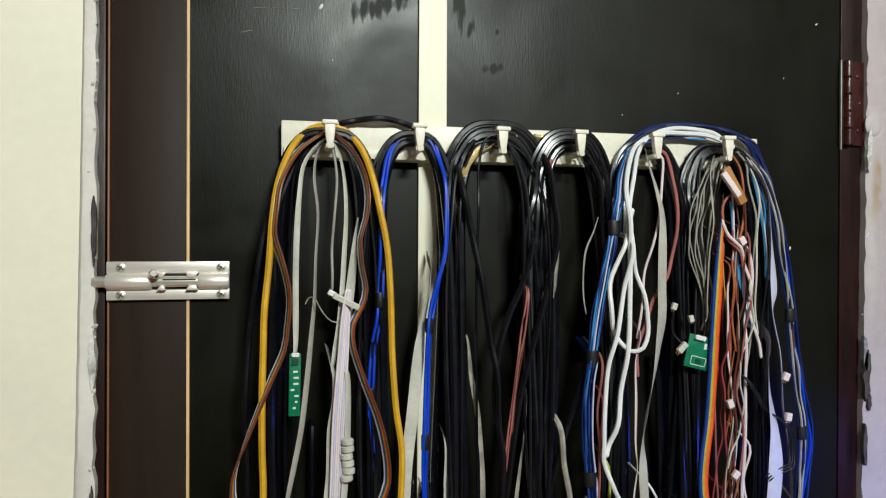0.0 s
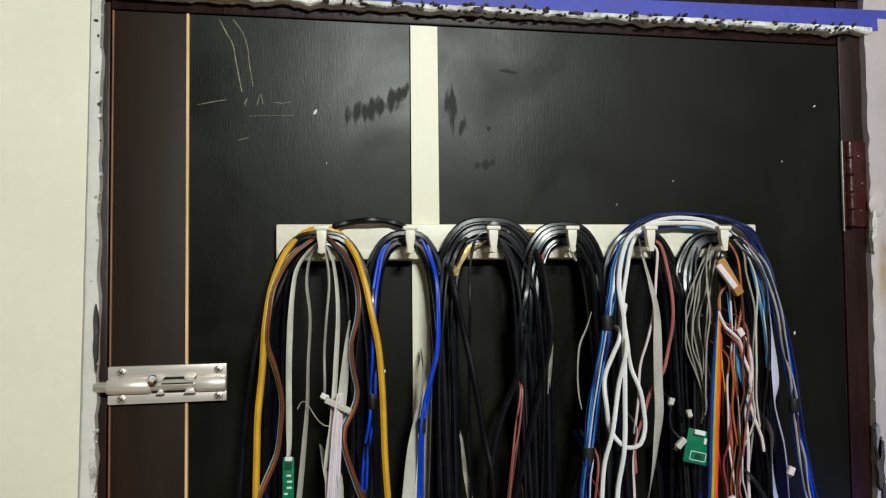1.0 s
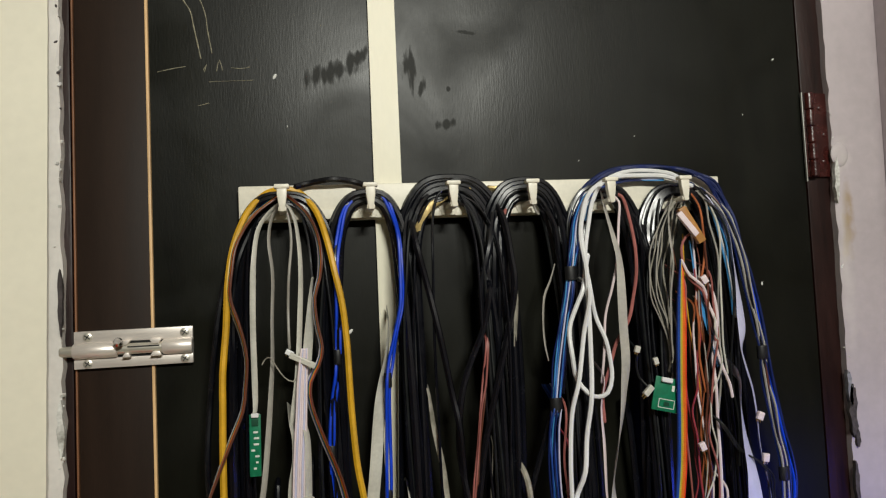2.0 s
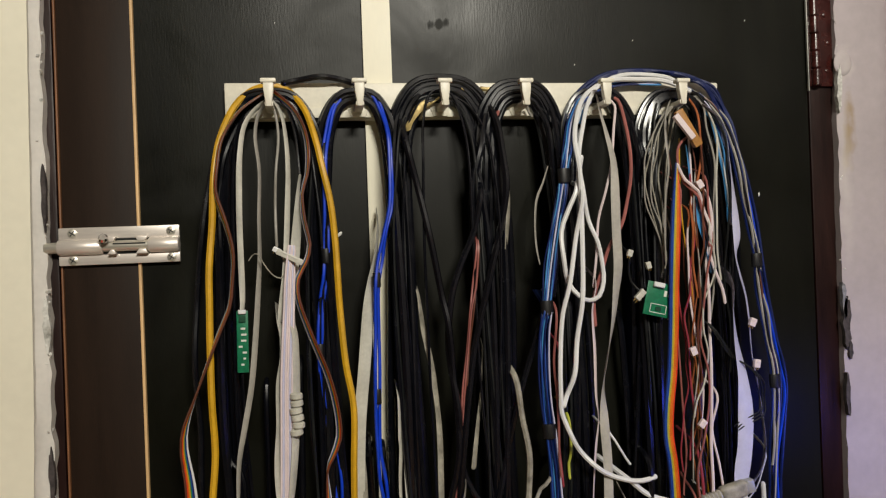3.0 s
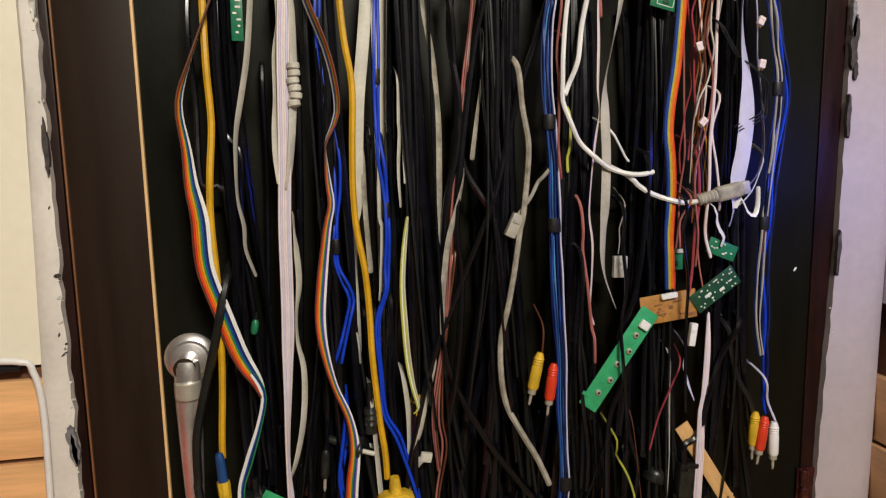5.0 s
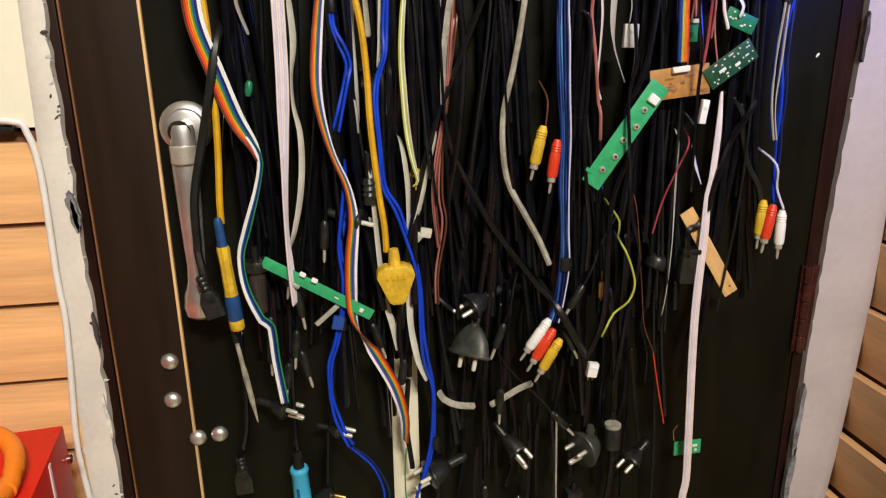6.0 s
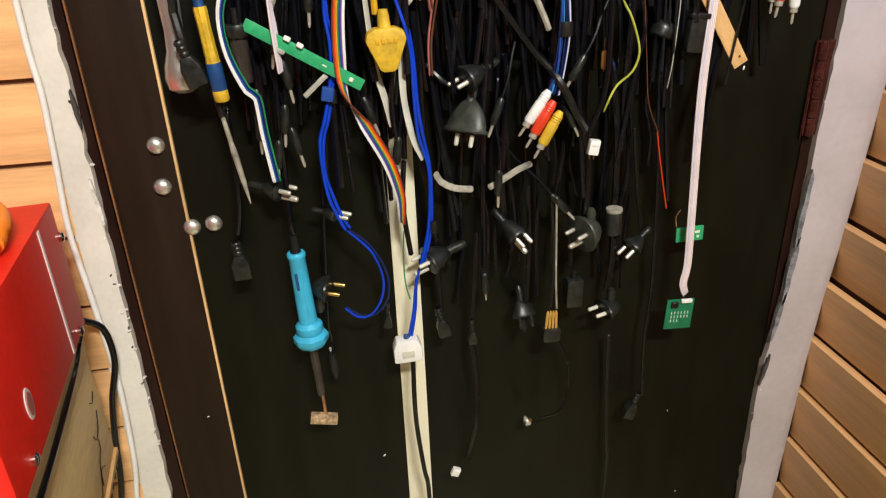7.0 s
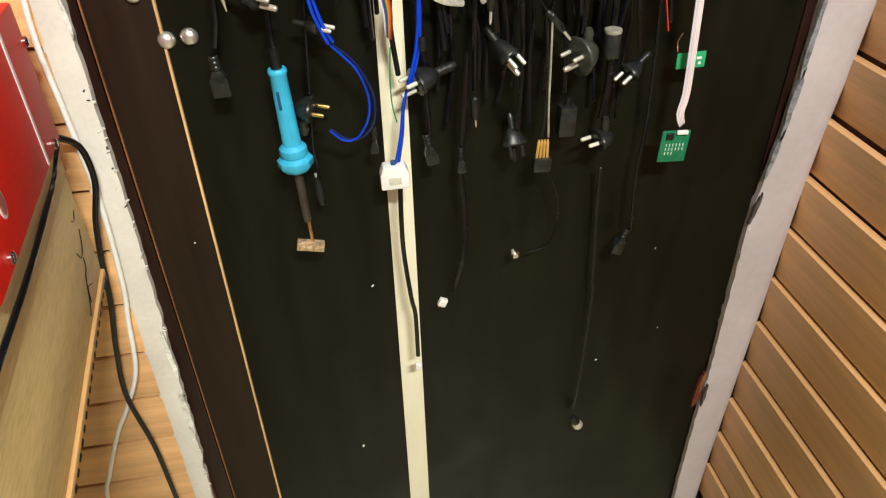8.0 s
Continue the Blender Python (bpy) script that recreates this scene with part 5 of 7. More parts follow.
cable("thin_wire", "yellow-green wire hanging among the cables", M_YG, 0.0015, -0.050, [(0.077, 1.463), (0.078, 1.429), (0.076, 1.418), (0.075, 1.403)])
cable("white_cable", "short white cable bent across the bunch", M_WHITE, 0.0012, -0.054, [(0.119, 1.445), (0.126, 1.432), (0.135, 1.418), (0.139, 1.412)])
flat_cable("flat_cable", "thin grey flat wire ending at a usb plug", M_GREY, 0.0020, -0.056, [(0.134, 1.369, 0.6), (0.129, 1.346, 0.5), (0.13, 1.333, 0.5), (0.128, 1.319, 0.4)])
connector("grey usb plug with a bright metal shell", pose(*(0.128, -0.058, 1.307), 0, 2), (0.0145, 0.006, 0.022), M_STEELPALE, "usb_plug", cat="usb plug")

# ---- sixth hook ----
for k in range(6):
    cable("grey_wire", "thin grey wire running to the small green board", (M_GREY, M_DIRTY, M_RUBBER)[k % 3], 0.0008, -0.050 - 0.001 * k,
          [(x + 0.0016 * k * c, z) for (x, z), c in zip([(0.229, 1.787), (0.209, 1.775), (0.188, 1.752), (0.174, 1.724), (0.169, 1.699), (0.171, 1.675), (0.178, 1.652), (0.184, 1.635), (0.187, 1.617), (0.184, 1.597)], (0, 0.4, 0.9, 1.2, 1.3, 1.2, 0.9, 0.4, 0.0, 0.0))])
for k in range(4):
    cable("grey_wire", "thin grey wire hanging from the sixth hook", M_RUBBER if k % 2 else M_DIRTY, 0.0010, -0.046, [(x + 0.003 * k, z) for x, z in [(0.229, 1.789), (0.215, 1.773), (0.198, 1.74), (0.189, 1.705), (0.189, 1.67), (0.191, 1.635), (0.189, 1.594), (0.183, 1.554)]])
flat_cable("flat_cable", "grey flat wire beside the sixth hook", M_GREY, 0.0026, -0.056, [(0.222, 1.792, 0.5), (0.212, 1.781, 0.6), (0.202, 1.764, 0.8), (0.193, 1.738, 0.8), (0.193, 1.709, 0.7), (0.188, 1.68, 0.7), (0.186, 1.64, 0.7), (0.186, 1.611, 0.5)])
striped_ribbon("rainbow ribbon cable hanging straight to a brown board", [M_NAVY, M_MIDBLUE, M_MIDBLUE, M_YG, M_YELLOW, M_ORANGE, M_ORANGE, M_RED], 0.00140, -0.062,
               [(0.2, 1.713, 0.6), (0.198, 1.685, 0.9), (0.195, 1.645, 1), (0.191, 1.594, 1), (0.188, 1.548, 1), (0.184, 1.503, 1), (0.179, 1.469, 1), (0.177, 1.44, 1), (0.18, 1.412, 1), (0.181, 1.377, 1), (0.179, 1.337, 1), (0.18, 1.312, 1), (0.181, 1.281, 1)])
cable("orange_wire", "orange wire curving round the sixth hook", M_DULLORANGE, 0.0012, -0.058, [(0.234, 1.79), (0.237, 1.77), (0.232, 1.743), (0.23, 1.719), (0.223, 1.696), (0.217, 1.673), (0.215, 1.645), (0.216, 1.61), (0.218, 1.575)])
cable("red_wire", "dull red wire looping by the sixth hook", M_SALMON, 0.0014, -0.060, [(0.221, 1.743), (0.209, 1.736), (0.203, 1.726), (0.202, 1.711), (0.21, 1.693), (0.221, 1.679), (0.229, 1.656), (0.232, 1.627)])
r4 = random.Random(23)
TANGLE = ((M_BROWN, "brown"), (M_SALMON, "salmon"), (M_PINKRED, "dull crimson"), (M_YELLOW, "yellow"), (M_SALMON, "salmon"), (M_DULLORANGE, "orange"), (M_PINKW, "pink"), (M_PINKRED, "dull crimson"),
          (M_DULLORANGE, "orange"), (M_BROWN, "brown"), (M_GREY, "grey"), (M_RUBBER, "black"), (M_BROWN, "brown"), (M_SALMON, "salmon"), (M_IVORY, "ivory"))
for k, (m, colour) in enumerate(TANGLE):
    x0, x1 = 0.200 + 0.0026 * k, 0.196 + 0.0024 * r4.randrange(15)
    za, zb = (1.735, 1.70, 1.66)[k % 3] + r4.uniform(-0.01, 0.01), r4.uniform(1.27, 1.46)
    ph, am, fq = r4.uniform(0, 6), r4.uniform(0.002, 0.0065), r4.uniform(1.2, 2.6)
    cable("tangled_wire", "thin %s wire in the tangle" % colour, m, r4.choice((0.0007, 0.0009, 0.0011)), -0.048 - 0.0011 * k,
          [(x0 + (x1 - x0) * f + am * math.sin(ph + fq * math.tau * f) + r4.uniform(-0.0015, 0.0015), za + (zb - za) * f) for f in np.linspace(0, 1, 13)], 0.002)
flat_cable("flat_cable", "sky blue ribbon strip in the tangle", M_SKY, 0.0042, -0.057, [(0.214, 1.733, 0.4), (0.218, 1.705, 0.7), (0.222, 1.675, 0.9), (0.227, 1.648, 0.9), (0.231, 1.620, 0.5), (0.233, 1.600, 0.3)])
PW = "pinkish white wire twisting through the tangle"
cable("pink_wire", PW, M_PINKW, 0.0017, -0.062, [(0.2, 1.713), (0.209, 1.696), (0.221, 1.684), (0.228, 1.667), (0.232, 1.644), (0.233, 1.621), (0.237, 1.598), (0.244, 1.583), (0.246, 1.568)])
cable("pink_wire", PW, M_PINKW, 0.0017, -0.060, [(0.232, 1.684), (0.235, 1.65), (0.23, 1.615), (0.228, 1.581), (0.229, 1.546), (0.228, 1.511), (0.226, 1.471), (0.225, 1.431), (0.222, 1.384), (0.222, 1.338), (0.226, 1.311)])
cable("pink_wire", "thin pinkish wire twisting through the tangle", M_PINKW, 0.0013, -0.058, [(0.233, 1.476), (0.227, 1.442), (0.233, 1.406), (0.236, 1.371), (0.238, 1.359)])
flat_cable("flat_cable", "white flat lead bent onto a green board", M_WHITE, 0.0032, -0.064, [(0.226, 1.364, 0.6), (0.23, 1.35, 0.8), (0.235, 1.34, 0.8), (0.241, 1.332, 0.8), (0.238, 1.322, 0.8)])
LW = "grey wire hanging from the sixth hook"
for k, pts in enumerate(([(0.24, 1.793), (0.247, 1.777), (0.246, 1.752), (0.245, 1.715), (0.245, 1.68), (0.241, 1.639), (0.239, 1.592), (0.234, 1.551)], [(0.243, 1.791), (0.252, 1.772), (0.249, 1.739), (0.248, 1.697), (0.243, 1.656), (0.245, 1.621), (0.245, 1.592)],
                         [(0.244, 1.79), (0.256, 1.769), (0.257, 1.739), (0.258, 1.703), (0.26, 1.68), (0.254, 1.639), (0.25, 1.592), (0.251, 1.545), (0.252, 1.497)])):
    cable("grey_wire", LW, (M_GREY, M_IVORY, M_RUBBER)[k], 0.0011, -0.054 - 0.002 * k, pts)
strand_bundle("outer_wire_bundle", "dark wires with pale glints bowing outwards, taped low down", [M_NAVY, M_GREY, M_BLACK, M_BROWN, M_NAVY, M_GREY], 0.0013, 0.0042, -0.046,
              [(0.248, 1.793, 0.6), (0.261, 1.781, 0.8), (0.27, 1.763, 1), (0.274, 1.74, 1), (0.279, 1.709, 1), (0.285, 1.674, 1), (0.29, 1.644, 0.9), (0.294, 1.614, 0.8), (0.296, 1.584, 0.9), (0.299, 1.554, 1), (0.304, 1.524, 1), (0.308, 1.494, 0.9), (0.308, 1.458, 0.9), (0.303, 1.416, 0.9), (0.299, 1.374, 0.9), (0.296, 1.332, 0.9), (0.293, 1.284, 0.9), (0.294, 1.235, 0.8), (0.298, 1.198, 0.9)],
              [(0.294, 1.611), (0.308, 1.483), (0.297, 1.343)])
strand_bundle("navy_wire_bundle", "navy blue wires hanging at the bunch's outer edge", [M_NAVY, M_BLUE, M_NAVY, M_NAVY], 0.0016, 0.0040, -0.042,
              [(0.263, 1.784), (0.276, 1.747), (0.287, 1.698), (0.296, 1.65), (0.302, 1.596), (0.31, 1.541), (0.318, 1.505), (0.321, 1.474), (0.317, 1.444), (0.31, 1.396), (0.306, 1.348), (0.303, 1.295), (0.304, 1.24), (0.305, 1.19), (0.307, 1.145), (0.31, 1.129)])
BWR = "broad lavender white ribbon cable at the outer edge"
flat_cable("flat_cable", BWR, M_LAV, 0.0062, -0.056, [(0.247, 1.779, 0.3), (0.259, 1.765, 0.3), (0.263, 1.744, 0.4), (0.264, 1.714, 0.5), (0.266, 1.684, 0.7), (0.266, 1.655, 0.9), (0.265, 1.635, 0.9), (0.262, 1.617, 0.6), (0.266, 1.597, 0.6), (0.272, 1.576, 0.6), (0.276, 1.549, 0.6), (0.278, 1.514, 0.5), (0.283, 1.484, 0.5), (0.286, 1.449, 0.4), (0.286, 1.419, 0.4), (0.279, 1.396, 0.5), (0.267, 1.382, 0.4)])
flat_cable("flat_cable", BWR, M_LAV, 0.0084, -0.060, [(0.256, 1.591, 0.3), (0.256, 1.562, 0.5), (0.257, 1.527, 0.7), (0.261, 1.492, 0.9), (0.262, 1.457, 1), (0.26, 1.422, 1), (0.256, 1.393, 1), (0.253, 1.358, 0.6), (0.249, 1.342, 0.6)])
flat_cable("flat_cable", "white flat lead looping back under the plug", M_WHITE, 0.0026, -0.060, [(0.285, 1.416, 0.5), (0.281, 1.394, 0.6), (0.273, 1.378, 0.6), (0.261, 1.367, 0.6), (0.252, 1.362, 0.5), (0.258, 1.372, 0.6), (0.266, 1.358, 0.7), (0.275, 1.353, 0.7), (0.28, 1.363, 0.5), (0.281, 1.383, 0.4)])
for k in range(3):
    cable("thin_wire", "thin dark wire drooping in the tangle", M_RUBBER, 0.0007, -0.064, [(x + 0.003 * k, z - 0.002 * k) for x, z in [(0.222, 1.552), (0.234, 1.534), (0.247, 1.516), (0.265, 1.505), (0.276, 1.491), (0.279, 1.474), (0.274, 1.457), (0.259, 1.449), (0.246, 1.444)]])
for k, p in enumerate(((0.206, -0.066, 1.523), (0.274, -0.064, 1.548), (0.275, -0.066, 1.506), (0.212, -0.066, 1.45), (0.224, -0.062, 1.691))):
    connector("small white plug-in connector on thin wires", pose(*p, 0, (-20, 25, 10, 40, -30)[k]), (0.0066, 0.0045, 0.0085), M_PINKW, pins=3)
for k, p in enumerate(((0.145, -0.062, 1.624), (0.164, -0.062, 1.611))):
    connector("small white plug-in connector on thin wires", pose(*p, 0, (20, -15)[k]), (0.0052, 0.0042, 0.007), M_IVORY, pins=2)
clip = thing("orange_clip", "orange plastic clip with a white bar by the hook", "clip", pose(*(0.2125, -0.064, 1.7475), 0, -30))
part("body", box((0.0095, 0.006, 0.042), pose(0.001, 0, 0), 0.0016), M_PCBB, clip)
part("bar", box((0.0065, 0.005, 0.030), pose(-0.0045, -0.0045, 0.004, 0, -8), 0.0012), M_PINKW, clip, "pale plastic bar")
ob = board("circuit_board", "square green circuit board with a printed square, tilted", pose(*(0.175, -0.058, 1.576), 0, 14), 0.0285, 0.034, M_PCB,
      [(0.001, -0.005, 0.017, 0.0007, 0.0004, M_INK), (0.001, -0.0135, 0.017, 0.0007, 0.0004, M_INK), (-0.0075, -0.0093, 0.0007, 0.0085, 0.0004, M_INK), (0.0095, -0.0093, 0.0007, 0.0085, 0.0004, M_INK),
       (0.001, -0.0093, 0.006, 0.004, 0.0012, M_PCBD), (0.006, 0.007, 0.003, 0.006, 0.0005, M_INK), (-0.003, 0.0145, 0.012, 0.005, 0.004, M_WHITE), (0.0105, 0.006, 0.002, 0.004, 0.0005, M_INK)])
connector("small white wire connector beside the square board", pose(*(0.154, -0.062, 1.582), 0, 45), (0.006, 0.005, 0.012), M_IVORY, pins=2)
cable("thin_wire", "thin dark wire to the square board", M_RUBBER, 0.0012, -0.058, [(0.146, 1.623), (0.144, 1.61), (0.148, 1.595), (0.155, 1.585)])

# ---- boards hanging in the middle ----
strip = board("terminal_board", "bright green terminal board hanging aslant", pose(*(0.124, -0.066, 1.213), 0, 35.5), 0.0215, 0.118, M_PCBL, [(0.002, 0.043, 0.011, 0.009, 0.004, M_WHITE), (-0.0105, -0.048, 0.007, 0.004, 0.0012, M_PCBL)])
for k in range(5):
    part("terminal", lathe([(0.0032, 0), (0.0032, 0.0016), (0.0022, 0.0026)], pose(0.004 * (1 if k % 2 else 0.2), -0.0006, 0.030 - 0.0175 * k, 90), 14), M_PIN, strip, "bright soldered terminal")
    part("hole", lathe([(0.0013, 0), (0.0013, 0.0004)], pose(0.004 * (1 if k % 2 else 0.2), -0.0031, 0.030 - 0.0175 * k, 90), 10), M_TAPE, strip)
board("circuit_board", "brown phenolic circuit board behind the ribbon", pose(*(0.181, -0.06, 1.262), 0, -6), 0.062, 0.030, M_PCBB,
      [(0.000, 0.0125, 0.018, 0.006, 0.005, M_WHITE)] + [(r2.uniform(-0.026, 0.026), r2.uniform(-0.011, 0.006), r2.uniform(0.003, 0.011), r2.uniform(0.001, 0.004), 0.0007, M_COPPER) for k in range(12)])
perf = board("circuit_board", "dark green circuit board dotted with solder joints", pose(*(0.232, -0.062, 1.278), 0, 56), 0.022, 0.056, M_PCBD, [(0.0, -0.010, 0.003, 0.008, 0.0006, M_INK), (0.004, 0.006, 0.003, 0.006, 0.0006, M_INK)])
for k in range(30):
    x, z = r2.choice((-0.008, -0.0045, 0.002, 0.0055, 0.0085)), -0.025 + 0.05 * r2.random()
    part("solder_joint", lathe([(0.0011, 0), (0.0008, 0.0007), (0.0003, 0.0011)], pose(x, -0.0007, z, 90), 8), M_INK, perf)
board("circuit_board", "small green circuit board under a bent white lead", pose(*(0.241, -0.058, 1.319), 0, 22), 0.034, 0.0165, M_PCB,
      [(r2.uniform(-0.014, 0.014), r2.uniform(-0.006, 0.006), 0.002, 0.0016, 0.0008, M_INK) for k in range(9)])
board("circuit_board", "small green circuit board between dark cables", pose(*(0.193, -0.056, 1.311), 0, 0), 0.010, 0.022, M_PCB, [(0, 0.0085, 0.008, 0.004, 0.003, M_IVORY), (-0.002, -0.004, 0.003, 0.005, 0.0015, M_PCBD)])
connector("white plug-in connector hanging below the brown board", pose(*(0.205, -0.066, 1.233), 0, 8), (0.0072, 0.006, 0.024), M_WHITE)
cable("thin_wire", "red wire pair above the board", M_PINKRED, 0.0016, -0.060, [(0.209, 1.422), (0.212, 1.373), (0.209, 1.334), (0.207, 1.3), (0.203, 1.277)])
cable("thin_wire", "thin salmon wire above the board", M_SALMON, 0.0012, -0.060, [(0.203, 1.373), (0.194, 1.351), (0.191, 1.323)])

dplug = thing("moulded_plug", "grey moulded cable plug with a ribbed sleeve", "plug", pose(*(0.211, -0.064, 1.372), 0, 78))
part("sleeve", lathe([(0.0042, -0.002)] + [(0.0048 if k % 2 else 0.0066, 0.002 * k) for k in range(9)] + [(0.006, 0.018)], Matrix(), 14), M_GREY, dplug)
part("body", box((0.0155, 0.011, 0.030), pose(0, 0, 0.033), 0.004, 3), M_DIRTY, dplug)
part("shell", box((0.013, 0.008, 0.008), pose(0, 0, 0.0515), 0.001), M_STEELPALE, dplug)

# ---- plugs and tools hanging low ----
def rca(label, m, colour, dusty=1.0):
    top = thing("rca_plug", label, "rca plug", m @ Matrix.Diagonal((1.0, 1.0, 1.3, 1)), "rca plugs on cables")
    part("shell", lathe([(0.0030, 0.000), (0.0046, -0.003), (0.0050, -0.010), (0.0056, -0.012), (0.0056, -0.027), (0.0048, -0.029)], Matrix(), 16), colour, top)
    for k in range(3):
        part("groove", lathe([(0.0050, -0.0040 - 0.002 * k), (0.0054, -0.0048 - 0.002 * k), (0.0050, -0.0056 - 0.002 * k)], Matrix(), 14), colour, top)
    part("ring", lathe([(0.0040, -0.0285), (0.0042, -0.032), (0.0040, -0.033)], Matrix(), 14), M_PIN, top)
    part("tip", lathe([(0.0015, -0.032), (0.0016, -0.040), (0.0008, -0.042)], Matrix(), 10), M_PIN, top)
    return top


rca("white rca plug on a taped blue cable", pose(*(0.053, -0.06, 1.022), 0, 35), M_WHITE)
rca("red rca plug on a taped blue cable", pose(*(0.057, -0.064, 1.012), 0, 32), M_RED)
rca("yellow rca plug on a taped blue cable", pose(*(0.063, -0.068, 1.002), 0, 30), M_YELLOWD)
rca("yellow rca plug hanging on a black wire", pose(*(0.042, -0.062, 1.225), 0, 13), M_YELLOWD)
rca("red rca plug hanging on a dark wire", pose(*(0.059, -0.054, 1.21), 0, 8), M_RED)
rca("yellow rca plug at the bunch's edge", pose(*(0.294, -0.046, 1.134), 0, 3), M_YELLOWD)
rca("red rca plug at the bunch's edge", pose(*(0.302, -0.052, 1.13), 0, 9), M_RED)
rca("white rca plug at the bunch's edge", pose(*(0.313, -0.052, 1.123), 0, 0), M_WHITE)
cable("thin_wire", "pale wire to a white rca plug", M_LAV, 0.0014, -0.050, [(0.3, 1.173), (0.307, 1.147), (0.314, 1.124)])
cable("black_wire", "black lead to a yellow rca plug", M_RUBBER, 0.0030, -0.046, [(0.257, 1.231), (0.262, 1.206), (0.272, 1.174), (0.284, 1.151), (0.292, 1.134)])
cable("thin_wire", "thin red-brown wire to a yellow plug", M_BROWN, 0.0010, -0.056, [(0.048, 1.249), (0.045, 1.224)])

ywp = thing("yellow_power_plug", "dirty yellow moulded plug hanging on its cable", "plug", pose(*(-0.108, -0.06, 1.094), 0, -2))
part("boot", lathe([(0.0045, 0.016), (0.0055, 0.010), (0.0062, 0.000), (0.0085, -0.006)], Matrix(), 14), M_YELLOWD, ywp)
part("body", prism([(-0.010, 0.0), (0.010, 0.0), (0.0175, -0.004), (0.0195, -0.011), (0.0085, -0.038), (0.005, -0.0405), (-0.005, -0.0405), (-0.0085, -0.038), (-0.0195, -0.011), (-0.0175, -0.004)], -0.009, 0.009, Matrix(), 0.0025), M_YELLOWD, ywp)
for k in range(4):
    part("embossed_bar", box((0.0035, 0.0014, 0.0048), pose(-0.0085 + 0.0056 * k, -0.0092, -0.0115), 0.0005), M_YELLOW, ywp, "raised lettering bar")
small_y = thing("yellow_sleeve_plug", "small dull yellow plug sleeve among the cables", "plug", pose(*(-0.081, -0.04, 1.171)))
part("body", lathe([(0.003, 0.014), (0.0062, 0.012), (0.0066, -0.006), (0.004, -0.016)], Matrix(), 12), M_YELLOWD, small_y)
part("rim", lathe([(0.0067, 0.006), (0.0071, 0.008), (0.0067, 0.010)], Matrix(), 12), M_YELLOWD, small_y)

probe = thing("screwdriver", "yellow and blue handled screwdriver hung upside down", "screwdriver", pose(*(-0.271, -0.056, 1.116), 0, -4) @ Matrix.Diagonal((0.74, 0.74, 1, 1)))
part("collar", lathe([(0.0040, 0.034), (0.0058, 0.030), (0.0062, 0.010), (0.0070, 0.006)], Matrix(), 14), M_BLUEP, probe)
part("grip", lathe([(0.0080, 0.006), (0.0086, 0.003), (0.0078, -0.012), (0.0085, -0.040), (0.0092, -0.044)], Matrix(), 8), M_YELLOWD, probe)
part("base", lathe([(0.0092, -0.044), (0.0100, -0.047), (0.0100, -0.068), (0.0092, -0.070)], Matrix(), 16), M_BLUEP, probe)
part("end_band", lathe([(0.0095, -0.0695), (0.0098, -0.071), (0.0098, -0.078), (0.0085, -0.080)], Matrix(), 16), M_YELLOWD, probe)
lead = thing("test_probe", "grey pointed test probe on a black lead", "test probe", pose(*(-0.268, -0.05, 1.014), 0, -8))
part("shaft", lathe([(0.0016, 0.010), (0.0022, 0.004), (0.0024, -0.020), (0.0032, -0.030), (0.0028, -0.060), (0.0012, -0.080), (0.0006, -0.086)], Matrix(), 12), M_DIRTY, lead)
part("lead", lathe([(0.0030, 0.034), (0.0032, 0.006)], Matrix(), 10), M_RUBBER, lead)
cable("black_cable", "black cable ending in a ribbed connector", M_BLACK, 0.0030, -0.034, [(-0.267, 1.02), (-0.267, 0.971), (-0.27, 0.92), (-0.277, 0.888)])


def iec(label, m, s=1.0):
    top = thing("cable_connector", label, "connector", m, "connectors on cables")
    for k in range(3):
        part("rib", lathe([(0.0042 * s, 0.017 - 0.005 * k), (0.0052 * s, 0.0155 - 0.005 * k), (0.0052 * s, 0.0135 - 0.005 * k), (0.0042 * s, 0.012 - 0.005 * k)], Matrix(), 12), M_DUSTY, top)
    part("core", lathe([(0.0036 * s, 0.018), (0.0036 * s, 0.0)], Matrix(), 10), M_BLACK, top)
    part("body", prism([(-0.005 * s, 0.002), (0.005 * s, 0.002), (0.0095 * s, -0.008), (0.0095 * s, -0.026 * s), (-0.0095 * s, -0.026 * s), (-0.0095 * s, -0.008)], -0.006, 0.006, Matrix(), 0.0018), M_DUSTY, top)
    return top


iec("black ribbed appliance connector on a cable", pose(*(-0.279, -0.038, 0.866), 0, -3))
iec("black ribbed connector resting on the handle's end", pose(*(-0.29, -0.06, 1.078), 0, -16))
iec("small black ribbed connector on a cable", pose(*(0.185, -0.03, 0.59), 0, 22), 0.8)
iec("small black ribbed connector on a cable", pose(*(-0.065, -0.036, 0.756), 0, -12), 0.8)
iec("small black ribbed connector on a cable", pose(*(-0.127, -0.036, 0.77), 0, 4), 0.5)


def aim(x, y, z, way):
    """A pose at a place whose local -z points along way."""
    return Matrix.Translation((x, y, z)) @ Vector(way).to_track_quat("-Z", "Y").to_matrix().to_4x4()


